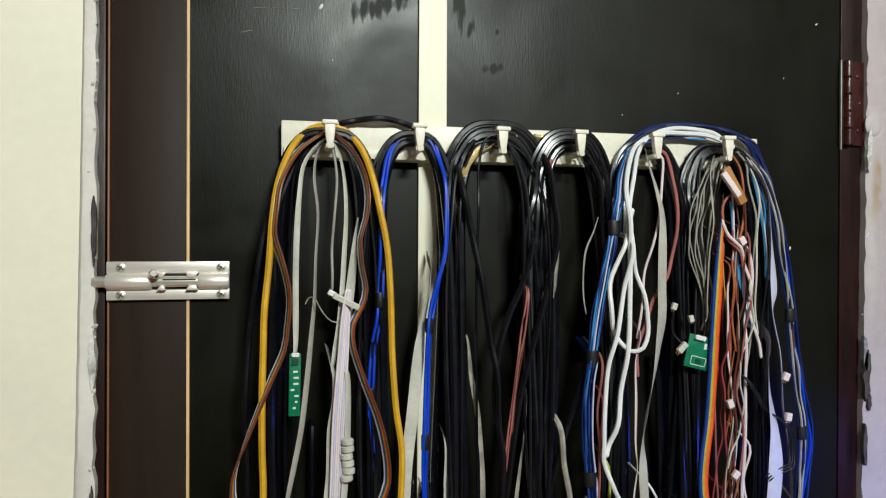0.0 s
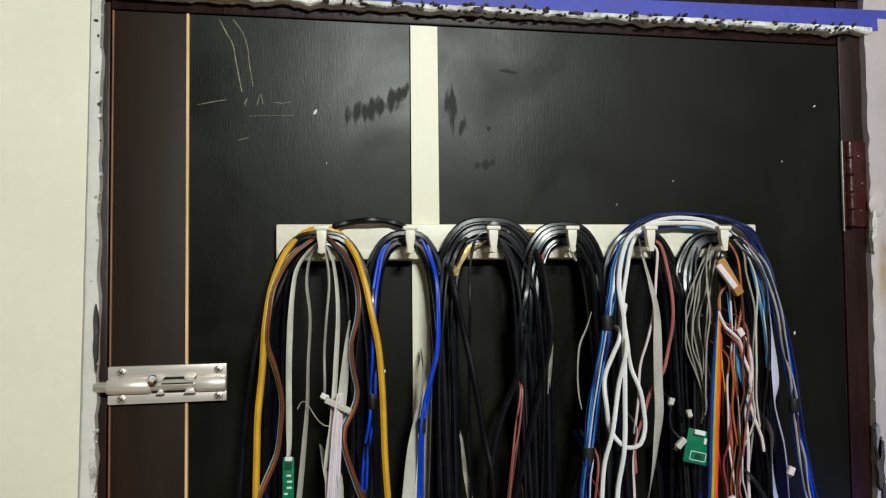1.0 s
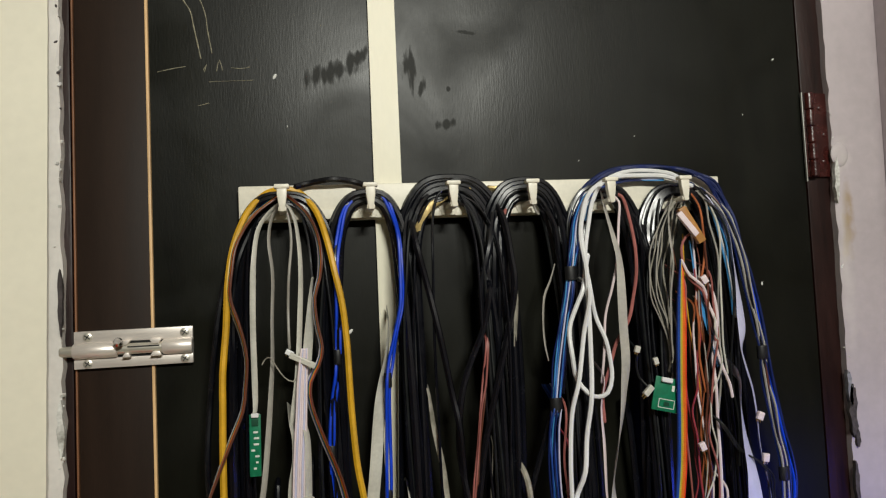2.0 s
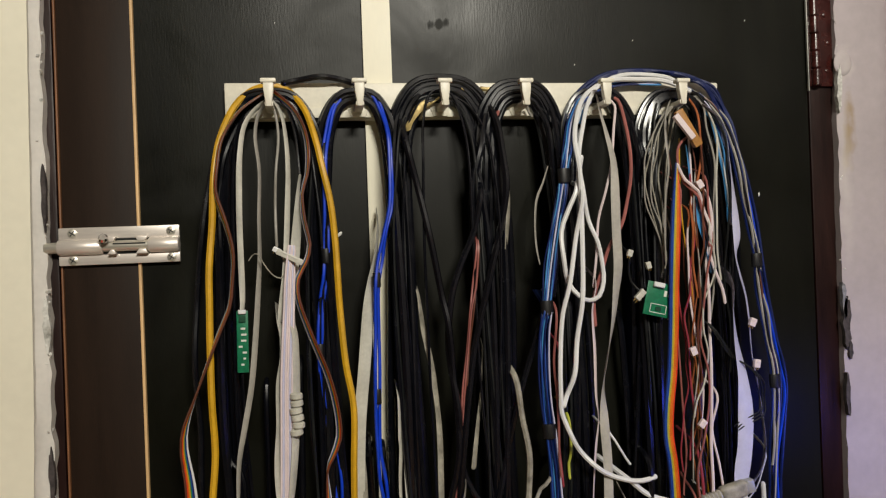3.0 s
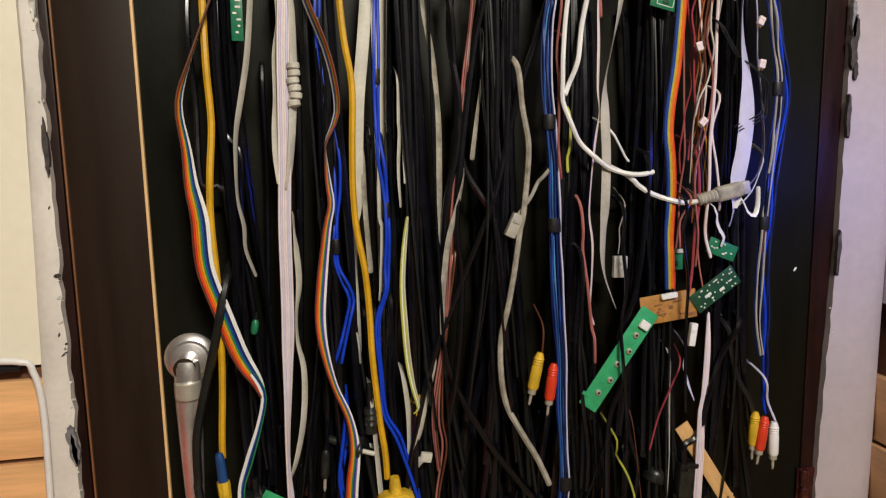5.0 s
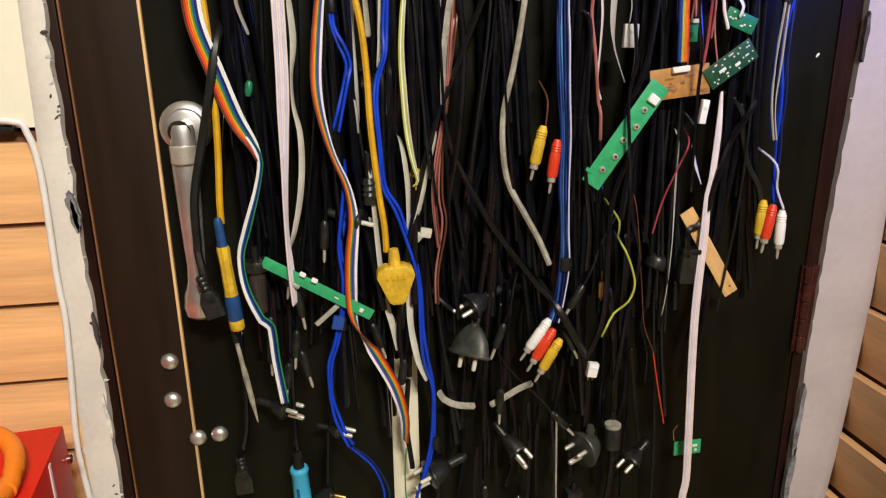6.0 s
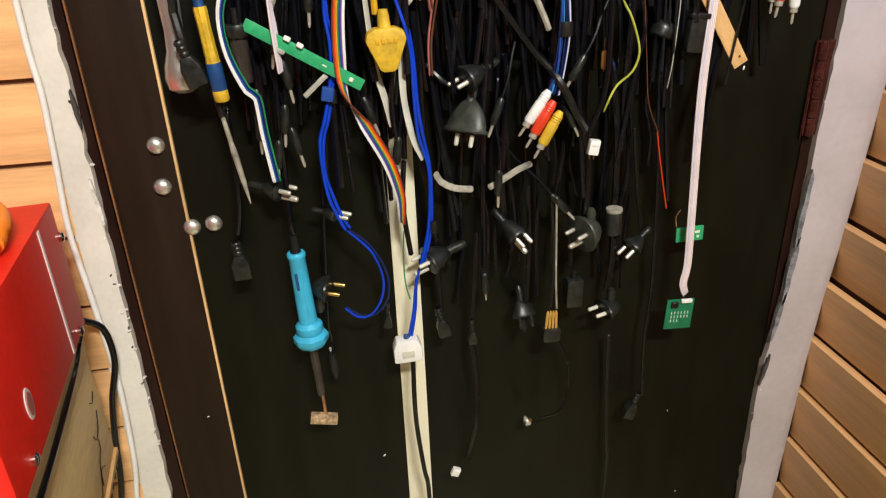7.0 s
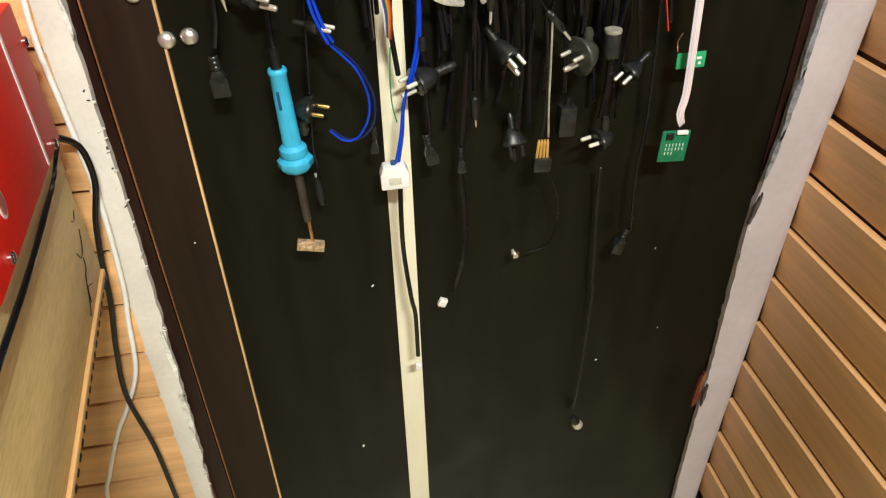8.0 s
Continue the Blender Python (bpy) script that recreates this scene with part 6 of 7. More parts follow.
def pin_plug(label, m, pins=3, metal=None, s=1.0, wide=0.017, deep=0.012, tall=0.026, side_boot=0, shell=None):
    """A moulded mains plug whose pins point along local -z. side_boot: the angle at which its cable leaves sideways."""
    metal, shell = metal or M_PIN, shell or M_DUSTY
    top = thing("mains_plug", label, "mains plug", m, "mains plugs on cables")
    a, b, h = wide * s, deep * s, tall * s
    oval = Matrix.Diagonal((1, b / a, 1, 1))
    part("body", lathe([(a * 0.80, 0.001), (a * 0.98, 0.0035), (a * 0.96, h * 0.20), (a * 0.84, h * 0.45), (a * 0.62, h * 0.68), (a * 0.40, h * 0.84), (a * 0.22, h * 0.92)], oval, 22), shell, top)
    part("flange", lathe([(a * 0.92, -0.0012), (a * 1.07, -0.0004), (a * 1.10, 0.0016), (a * 1.04, 0.0034)], oval, 22), shell, top)
    out = pose(0, 0, h * 0.45, 0, 90, side_boot) if side_boot else Matrix.Translation((0, 0, h * 0.62))
    ribs = [(0.0052 * s if k % 2 else 0.0043 * s, h * 0.18 + 0.0032 * s * k) for k in range(6)]
    part("boot", lathe([(0.0062 * s, 0)] + ribs + [(0.0032 * s, h * 0.18 + 0.022 * s)], out, 14), shell, top)
    places = {2: ((-0.0088, 0, 1), (0.0088, 0, 1)), 3: ((-0.0088, 0.0035, 1), (0.0088, 0.0035, 1), (0, -0.0070, 1.3))}[pins]
    for x, y, fat in places:
        pin = part("pin", lathe([(0.0024 * fat, 0.001), (0.0024 * fat, -0.0135 * fat), (0.0019 * fat, -0.0150 * fat), (0.0008, -0.0156 * fat)], pose(x * s, y * s, 0), 14), metal, top)
        part("sleeve", lathe([(0.0030 * fat, 0.0005), (0.0031 * fat, -0.0022), (0.0025 * fat, -0.0028)], pose(x * s, y * s, 0), 14), shell, pin)
    return top


pin_plug("black mains plug with two fat bright pins", aim(-0.030, -0.044, 1.036, (-0.85, -0.35, -0.30)), 2, None, 1.0, 0.016, 0.013)
pin_plug("dusty black wedge-shaped mains plug, pins down", aim(-0.032, -0.050, 0.984, (-0.28, -0.30, -1)), 2, M_IVORY, 1.0, 0.0235, 0.011, 0.036, 0, M_GREYDUST)
pin_plug("long black mains plug, three pins turned outwards", aim(0.024, -0.046, 0.858, (0.55, -0.60, -0.62)), 3, None, 0.9, 0.0125, 0.012, 0.030)
pin_plug("dusty round mains plug with three fat pins", aim(0.098, -0.048, 0.853, (-0.90, -0.42, -0.14)), 3, M_PIN, 1.12, 0.018, 0.018, 0.024, 100, M_GREYDUST)
pin_plug("black mains plug turned on its side", aim(0.131, -0.042, 0.748, (-0.96, -0.22, -0.10)), 2, M_IVORY, 1.0, 0.017, 0.011, 0.024, 95)
pin_plug("black wedge-shaped plug with short bent pins", aim(0.161, -0.040, 0.826, (-0.78, -0.30, -0.50)), 2, M_PIN, 0.78, 0.017, 0.012)
pin_plug("black plug with brass pins", aim(-0.189, -0.038, 0.816, (0.94, -0.30, -0.12)), 2, M_BRASS, 1.25, 0.014, 0.011, 0.018, 270)
pin_plug("small black plug with bright pins under blue wires", aim(-0.172, -0.042, 0.905, (0.90, -0.35, -0.15)), 2, M_PIN, 0.62)
pin_plug("black plug with scattered bright pins", aim(-0.226, -0.040, 0.936, (0.88, -0.40, -0.15)), 3, M_PIN, 0.85)
pin_plug("black plug hanging high in the bunch", aim(-0.138, -0.044, 1.137, (0.90, -0.30, -0.20)), 2, M_IVORY, 0.9)
pin_plug("dark plug hanging behind its neighbours", aim(0.035, -0.034, 0.748, (0.1, -0.45, -1)), 3, M_DUSTY, 0.85)
pin_plug("black plug with three long pale pins", aim(-0.077, -0.042, 0.838, (-0.93, -0.30, -0.22)), 3, M_IVORY, 1.12)
gold = thing("split_plug", "black plug with three bared brass wires", "plug", pose(*(0.065, -0.046, 0.732), 0, 2))
part("body", box((0.022, 0.015, 0.018), pose(0, 0, -0.006), 0.004), M_DUSTY, gold)
for k in range(4):
    part("brass_wire", lathe([(0.0016, 0.0), (0.0017, 0.021), (0.0009, 0.024)], pose(-0.0068 + 0.0042 * k, -0.002, 0.002, 0, 3 - 2 * k), 8), M_GOLDW, gold)
cable("grey_wire", "thin grey wire to the split plug", M_DIRTY, 0.0012, -0.046, [(0.067, 0.902), (0.07, 0.845), (0.069, 0.801), (0.072, 0.758)])
cable("grey_wire", "thin grey wire to the split plug", M_RUBBER, 0.0016, -0.045, [(0.063, 0.902), (0.066, 0.845), (0.067, 0.793), (0.064, 0.759)])
adap = thing("power_adaptor", "black plug-in adaptor block", "power adaptor", pose(*(0.095, -0.034, 0.773), 0, 2))
part("case", box((0.020, 0.018, 0.036), Matrix(), 0.003), M_DUSTY, adap)
part("boot", lathe([(0.004, 0.016), (0.003, 0.028)], Matrix(), 10), M_RUBBER, adap)
cyl = thing("barrel_adaptor", "black cylindrical plug adaptor with a pale rim", "adaptor", pose(*(0.138, -0.04, 0.863)))
part("barrel", lathe([(0.0085, 0.014), (0.0092, 0.013), (0.0092, -0.016), (0.006, -0.018)], Matrix(), 18), M_DUSTY, cyl)
part("rim", lathe([(0.0093, 0.0105), (0.0098, 0.012), (0.0093, 0.0145), (0.0080, 0.0148)], Matrix(), 18), M_DIRTY, cyl)
adap2 = thing("power_adaptor", "black adaptor block beside the wooden stick", "power adaptor", pose(*(0.211, -0.044, 1.066), 0, 6))
part("case", box((0.019, 0.018, 0.040), Matrix(), 0.004), M_DUSTY, adap2)
part("end_cap", box((0.021, 0.020, 0.006), pose(0, 0, 0.017), 0.002), M_RUBBER, adap2)
bulb = thing("round_cap", "grey plastic cap on a black cable", "cap", pose(*(0.18, -0.036, 1.068), 0, 20))
part("dome", lathe([(0.010, -0.006), (0.0125, -0.004), (0.0125, 0.004), (0.010, 0.009), (0.004, 0.012)], Matrix(), 18), M_DUSTY, bulb)
part("neck", lathe([(0.0045, 0.010), (0.0035, 0.028)], Matrix(), 10), M_RUBBER, bulb)
jack = thing("jack_plug", "black audio jack with a metal tip", "jack plug", pose(*(-0.012, -0.036, 0.799), 0, -3))
part("grip", lathe([(0.003, 0.014), (0.0048, 0.012), (0.0055, -0.010), (0.004, -0.013)], Matrix(), 14), M_RUBBER, jack)
part("tip", lathe([(0.0018, -0.012), (0.0018, -0.020), (0.0008, -0.023)], Matrix(), 10), M_CHROME, jack)

stick = thing("wooden_stick", "flat pale wooden stick wedged behind the cables", "stick", pose(*(0.238, -0.044, 1.076), 0, -32))
part("blade", box((0.0165, 0.0022, 0.115), pose(0, 0, 0.002), 0.0008), M_WOOD, stick)
part("knot_hole", lathe([(0.0012, 0), (0.0012, 0.0004)], pose(0.002, -0.0011, -0.046, 90), 10), M_BROWN, stick)
gst = board("circuit_board", "long narrow light green circuit board lying aslant", pose(*(-0.184, -0.058, 1.073), 0, 122), 0.0115, 0.121, M_PCBL,
            [(0.0, 0.048, 0.004, 0.004, 0.002, M_INK), (0.0, 0.020, 0.0012, 0.005, 0.0006, M_INK), (-0.0065, -0.008, 0.0045, 0.0065, 0.004, M_WHITE), (-0.0065, -0.021, 0.0045, 0.0065, 0.004, M_WHITE), (0.0065, -0.022, 0.004, 0.009, 0.004, M_STEELPALE)])
bc = thing("blue_clip", "blue plastic crimp connector below the green board", "connector", pose(*(-0.167, -0.056, 1.035), 0, 12))
part("housing", box((0.012, 0.007, 0.014), Matrix(), 0.002), M_MIDBLUE, bc)
part("blade", box((0.005, 0.003, 0.030), pose(-0.012, 0.002, 0.006, 0, 38), 0.0008), M_STEELPALE, bc)

pump = thing("soldering_iron", "turquoise plastic handled soldering iron with a brass end", "soldering iron", pose(*(-0.219, -0.044, 0.865), 0, -2))
part("strain_relief", lathe([(0.0045, 0.022), (0.0050, 0.020), (0.0044, 0.016), (0.0052, 0.014), (0.0046, 0.010), (0.0058, 0.006), (0.0060, 0.0)], Matrix(), 12), M_RUBBER, pump)
part("handle", lathe([(0.0090, 0.002), (0.0102, 0.0), (0.0102, -0.003), (0.0090, -0.005), (0.0094, -0.030), (0.0104, -0.084), (0.0108, -0.086)], Matrix(), 12), M_TURQ, pump)
part("collar", lathe([(0.0112, -0.084), (0.0152, -0.088), (0.0156, -0.095), (0.0142, -0.098)], Matrix(), 12), M_TURQ, pump)
part("guard", lathe([(0.0152, -0.098), (0.0200, -0.102), (0.0200, -0.109), (0.0150, -0.115), (0.0090, -0.116)], Matrix(), 8), M_TURQ, pump)
part("flute", box((0.0018, 0.001, 0.060), pose(0.002, -0.0094, -0.046), 0.0004), M_TURQ, pump)
part("label_plate", box((0.0032, 0.0012, 0.020), pose(-0.0032, -0.0089, -0.030), 0.0004), M_BLUEP, pump, "dark printed bar")
part("barrel", lathe([(0.0052, -0.115), (0.0052, -0.180), (0.0046, -0.184)], Matrix(), 16), M_CLEAR, pump, "smoky metal barrel")
part("bit", lathe([(0.0020, -0.118), (0.0020, -0.216)], pose(0.001, 0, 0), 8), M_COPPER, pump)
part("tip", box((0.032, 0.010, 0.0115), pose(-0.002, -0.002, -0.218, 0, 14), 0.001), M_PITTED, pump, "pitted copper cross piece")
cable("black_cable", "black flex of the turquoise iron", M_BLACK, 0.0030, -0.040, [(-0.213, 1.076), (-0.217, 1.015), (-0.219, 0.951), (-0.22, 0.897), (-0.218, 0.88)])
loose = thing("spade_lug", "black sleeved lug beside the iron", "lug", pose(*(-0.195, -0.03, 0.714), 0, -4))
part("sleeve", lathe([(0.002, 0.016), (0.0042, 0.010), (0.0055, -0.010), (0.003, -0.022)], Matrix(), 12), M_RUBBER, loose)
part("eye", lathe([(0.0018, 0.012), (0.0018, 0.020)], Matrix(), 10), M_STEELPALE, loose)
cable("black_wire", "black wire hanging beside the iron", M_BLACK, 0.0020, -0.030, [(-0.174, 1.011), (-0.183, 0.935), (-0.189, 0.854), (-0.195, 0.767), (-0.193, 0.746), (-0.194, 0.723)])

wb = thing("cable_switch", "white inline cable box under blue wires", "junction box", pose(*(-0.108, -0.05, 0.733), 0, -1))
part("case", prism([(-0.0125, 0.014), (0.0125, 0.014), (0.0165, 0.004), (0.0165, -0.012), (0.0155, -0.0145), (-0.0155, -0.0145), (-0.0165, -0.012), (-0.0165, 0.004)], -0.009, 0.009, Matrix(), 0.0025), M_WHITE, wb)
part("gland", lathe([(0.0032, 0.013), (0.0032, 0.018)], Matrix(), 12), M_BLUEP, wb)
part("recess", box((0.014, 0.001, 0.009), pose(0, -0.0092, -0.003), 0.0004), M_IVORY, wb)
cable("black_cable", "black cable leaving the white box downwards", M_BLACK, 0.0030, -0.046, [(-0.102, 0.711), (-0.104, 0.663), (-0.103, 0.612), (-0.098, 0.548), (-0.094, 0.517), (-0.094, 0.443)])
connector("white connector at the black cable's end", pose(*(-0.094, -0.046, 0.426)), (0.009, 0.006, 0.010), M_WHITE, pins=2)
cable("black_cable", "thick black cable ending in a white connector", M_BLACK, 0.0032, -0.036, [(-0.021, 0.865), (-0.024, 0.807), (-0.028, 0.739), (-0.03, 0.726), (-0.024, 0.66), (-0.027, 0.608), (-0.037, 0.556), (-0.039, 0.543)])
connector("white connector at a black cable's end", pose(*(-0.056, -0.036, 0.526), 0, 25), (0.0105, 0.007, 0.0115), M_WHITE, pins=2)
iec("black ribbed sleeve on a cable", pose(*(-0.029, -0.038, 0.736)), 0.55)
cable("thin_wire", "thin black wire ending in a metal bead", M_BLACK, 0.0013, -0.030, [(0.078, 0.707), (0.092, 0.671), (0.096, 0.628), (0.084, 0.598), (0.058, 0.587)])
bead = thing("metal_bead", "small metal end cap on a thin wire", "metal cap", pose(*(0.042, -0.028, 0.586), 0, 60))
part("cap", lathe([(0.004, -0.005), (0.0062, -0.004), (0.0062, 0.003), (0.003, 0.006)], Matrix(), 14), M_CHROME, bead)
part("rim", lathe([(0.0063, -0.002), (0.0070, 0.0), (0.0063, 0.002)], Matrix(), 14), M_STEELPALE, bead)
cable("black_cable", "thin dark flex hanging nearly to the floor", M_RUBBER, 0.0022, -0.020, [(0.148, 0.699), (0.152, 0.62), (0.155, 0.527), (0.158, 0.495), (0.156, 0.399), (0.151, 0.304), (0.149, 0.26)])
ring = thing("bayonet_cap", "black cable end with a metal ring", "cable end", pose(*(0.155, -0.024, 0.232), 0, -25))
part("sleeve", lathe([(0.0035, 0.016), (0.0065, 0.008), (0.0065, 0.0)], Matrix(), 14), M_RUBBER, ring)
part("metal_ring", lathe([(0.0066, 0.001), (0.0085, -0.002), (0.0085, -0.008), (0.006, -0.010)], Matrix(), 16), M_STEEL, ring)
BLK = "black cable hanging low behind the plugs"
r3 = random.Random(17)
for k in range(9):
    x = -0.128 + 0.0055 * k + r3.uniform(-0.002, 0.002)
    za, zb = r3.uniform(1.20, 1.28), r3.uniform(0.87, 0.93) if x < -0.106 else r3.uniform(0.94, 0.99)
    cable("black_cable", "black cable hanging in front of the batten", M_BLACK, r3.choice((0.0026, 0.0032)), -0.026, [(x + r3.uniform(-0.003, 0.003), za + (zb - za) * f) for f in (0, 0.25, 0.5, 0.75, 1)])
for k in range(18):
    x = -0.065 + 0.0145 * k + r3.uniform(-0.004, 0.004)
    za, zb = r3.uniform(1.08, 1.16), r3.uniform(0.76, 0.93)
    cable("black_cable", BLK, M_BLACK, r3.choice((0.0018, 0.0024, 0.0030)), -0.018, [(x + r3.uniform(-0.006, 0.006), za + (zb - za) * f) for f in (0, 0.2, 0.4, 0.6, 0.8, 1)])
for k, pts in enumerate(([(-0.08, 1.024), (-0.078, 0.965), (-0.068, 0.882), (-0.065, 0.809), (-0.064, 0.763)], [(0.017, 1.038), (0.014, 0.974), (0.01, 0.914), (0.016, 0.865)], [(0.039, 0.912), (0.042, 0.841), (0.038, 0.766)], [(0.092, 1), (0.107, 0.939), (0.109, 0.891), (0.106, 0.862)],
                         [(0.133, 1.028), (0.14, 0.949), (0.143, 0.872), (0.143, 0.812), (0.138, 0.767)], [(0.159, 0.967), (0.169, 0.898), (0.175, 0.846)], [(-0.008, 0.983), (-0.011, 0.903), (-0.012, 0.817)], [(0.089, 0.878), (0.093, 0.804)], [(-0.219, 1.027), (-0.22, 0.984), (-0.221, 0.952)],
                         [(-0.061, 1.044), (-0.044, 1.03), (-0.013, 1.025)], [(-0.007, 1.039), (-0.017, 1.009), (-0.026, 0.991)], [(-0.096, 0.954), (-0.1, 0.901), (-0.095, 0.844)])):
    cable("black_cable", BLK, M_BLACK, (0.0030, 0.0036, 0.0026, 0.0034, 0.0038, 0.0024, 0.0030, 0.0028, 0.0030, 0.0030, 0.0034, 0.0030)[k], (-0.03, -0.03, -0.032, -0.032, -0.03, -0.03, -0.03, -0.03, -0.03, -0.03, -0.03, -0.034)[k], pts)
cable("green_wire", "thin green wire beside the batten", M_GREENW, 0.0008, -0.052, [(-0.103, 0.883), (-0.105, 0.848), (-0.105, 0.82), (-0.101, 0.798)])
flat_cable("flat_cable", "pale grey cable curving under the rca plugs", M_DIRTY, 0.0036, -0.040, [(-0.064, 0.94, 0.9), (-0.058, 0.928, 0.9), (-0.043, 0.919, 0.9), (-0.023, 0.916, 0.9)])
flat_cable("flat_cable", "pale grey cable curving under the rca plugs", M_DIRTY, 0.0034, -0.044, [(-0.007, 0.917, 0.8), (0.01, 0.926, 0.9), (0.026, 0.936, 0.9), (0.04, 0.942, 0.8)])
striped_ribbon("pinkish white ribbon cable hanging to a small green board", [M_PINKW, M_LAV, M_PINKW, M_PINKW, M_PINKW], 0.0019, -0.052,
               [(0.231, 1.251, 0.6), (0.231, 1.209, 0.9), (0.228, 1.16, 0.9), (0.225, 1.145, 0.9), (0.225, 1.105, 1), (0.223, 1.052, 1), (0.222, 1.008, 1), (0.223, 0.956, 1), (0.225, 0.901, 1), (0.227, 0.844, 1), (0.228, 0.799, 1), (0.225, 0.776, 1), (0.23, 0.761, 0.9)])
board("circuit_board", "small green circuit board crossed by a ribbon", pose(*(0.235, -0.036, 0.833), 0, -1), 0.034, 0.0185, M_PCBL,
      [(0.009, 0.002, 0.006, 0.003, 0.0006, M_INK), (0.010, -0.004, 0.003, 0.003, 0.001, M_INK), (-0.012, 0.004, 0.002, 0.003, 0.001, M_COPPER)])
sq = board("circuit_board", "square green circuit board at the ribbon's end", pose(*(0.227, -0.046, 0.731), 0, 3), 0.0350, 0.041, M_PCB,
      [(0.006, 0.0190, 0.014, 0.005, 0.004, M_WHITE), (-0.008, 0.014, 0.009, 0.008, 0.003, M_TAPE)] + [(-0.010 + 0.0042 * (k % 6), 0.002 - 0.0055 * (k // 6), 0.001, 0.0035, 0.0005, M_INK) for k in range(15)])
cable("thin_wire", "thin copper wire above the small board", M_COPPER, 0.0006, -0.036, [(0.217, 0.844), (0.217, 0.855), (0.219, 0.866)])
cable("thin_wire", "thin dark red wire hanging free", M_BROWN, 0.0006, -0.036, [(0.152, 1.136), (0.165, 1.046), (0.171, 0.995), (0.184, 0.961)])
cable("thin_wire", "thin bright red wire end hanging free", M_RED, 0.0007, -0.036, [(0.184, 0.961), (0.192, 0.919), (0.202, 0.869)])
cable("thin_wire", "thin dark red wire crossing the cables", M_PINKRED, 0.0010, -0.056, [(0.199, 1.201), (0.186, 1.175), (0.174, 1.143), (0.164, 1.107)])
flat_cable("flat_cable", "pale twisted wire ending in a frayed tip", M_IVORY, 0.0022, -0.046, [(0.19, 1.207, 0.7), (0.192, 1.169, 0.8), (0.193, 1.135, 0.7), (0.193, 1.095, 0.5), (0.191, 1.065, 0.5), (0.188, 1.034, 0.5), (0.184, 1.011, 0.4)])
flat_cable("flat_cable", "lavender flat wire among black cables", M_LAV, 0.0024, -0.052, [(0.205, 1.217, 0.5), (0.204, 1.196, 0.8), (0.208, 1.177, 0.8), (0.215, 1.157, 0.4)])
cable("thin_wire", "thin yellow wire curling outwards", M_YG, 0.0012, -0.056, [(0.126, 1.123), (0.127, 1.106), (0.134, 1.092), (0.143, 1.073), (0.148, 1.052), (0.141, 1.034), (0.127, 1.02), (0.117, 1.007), (0.114, 0.993)])
cable("black_cable", "black lead to a white two-way connector", M_RUBBER, 0.0042, -0.054, [(0.062, 1.034), (0.075, 1.012), (0.086, 0.992), (0.098, 0.972)])
connector("cream two-way connector on a black lead", pose(*(0.104, -0.056, 0.957), 0, 10), (0.0115, 0.008, 0.0165), M_WHITE, pins=2)
resist = thing("small_component", "small orange component on thin leads", "component", pose(*(0.113, -0.05, 1.046)))
part("body", lathe([(0.0022, 0.009), (0.0030, 0.007), (0.0030, -0.007), (0.0022, -0.009)], Matrix(), 10), M_PCBB, resist)
part("lead", lathe([(0.0004, 0.022), (0.0004, -0.012)], Matrix(), 6), M_COPPER, resist)

knob = thing("rotary_switch", "black round knob on a metal barrel among the cables", "switch", pose(*(-0.243, -0.048, 1.098)))
part("cap", lathe([(0.0125, 0.006), (0.0132, 0.004), (0.0132, -0.003), (0.0118, -0.005)], Matrix(), 20), M_DUSTY, knob)
part("barrel", lathe([(0.0085, -0.005), (0.0085, -0.046), (0.0075, -0.048)], Matrix(), 18), M_CLEAR, knob)
part("stem", lathe([(0.0035, 0.005), (0.0032, 0.020)], Matrix(), 10), M_RUBBER, knob)
rib = thing("ribbed_plug", "black ribbed plug head with a pale pin", "plug", pose(*(-0.129, -0.05, 1.17)))
part("sleeve", lathe([(0.0055, 0.010)] + [(0.0072 if k % 2 else 0.0060, 0.008 - 0.003 * k) for k in range(7)] + [(0.0065, -0.016)], Matrix(), 14), M_DUSTY, rib)
part("lead", lathe([(0.0028, 0.010), (0.0026, 0.034)], Matrix(), 10), M_RUBBER, rib)
gcap = thing("green_wire_connector", "small green wire connector among black cables", "connector", pose(*(-0.234, -0.05, 1.268), 0, 10))
part("body", lathe([(0.002, 0.007), (0.0036, 0.004), (0.0036, -0.004), (0.0022, -0.007)], Matrix(), 10), M_PCB, gcap)
part("wire_stub", lathe([(0.0010, 0.006), (0.0010, 0.014)], Matrix(), 6), M_RUBBER, gcap)
wclip = thing("white_clip", "crumpled white connector block between cables", "connector", pose(*(-0.074, -0.044, 1.12), 0, 12))
part("block", box((0.012, 0.006, 0.010), Matrix(), 0.0018), M_IVORY, wclip)
part("tab", box((0.008, 0.006, 0.010), pose(-0.007, 0.001, -0.006, 0, 30), 0.0015), M_STEELPALE, wclip)
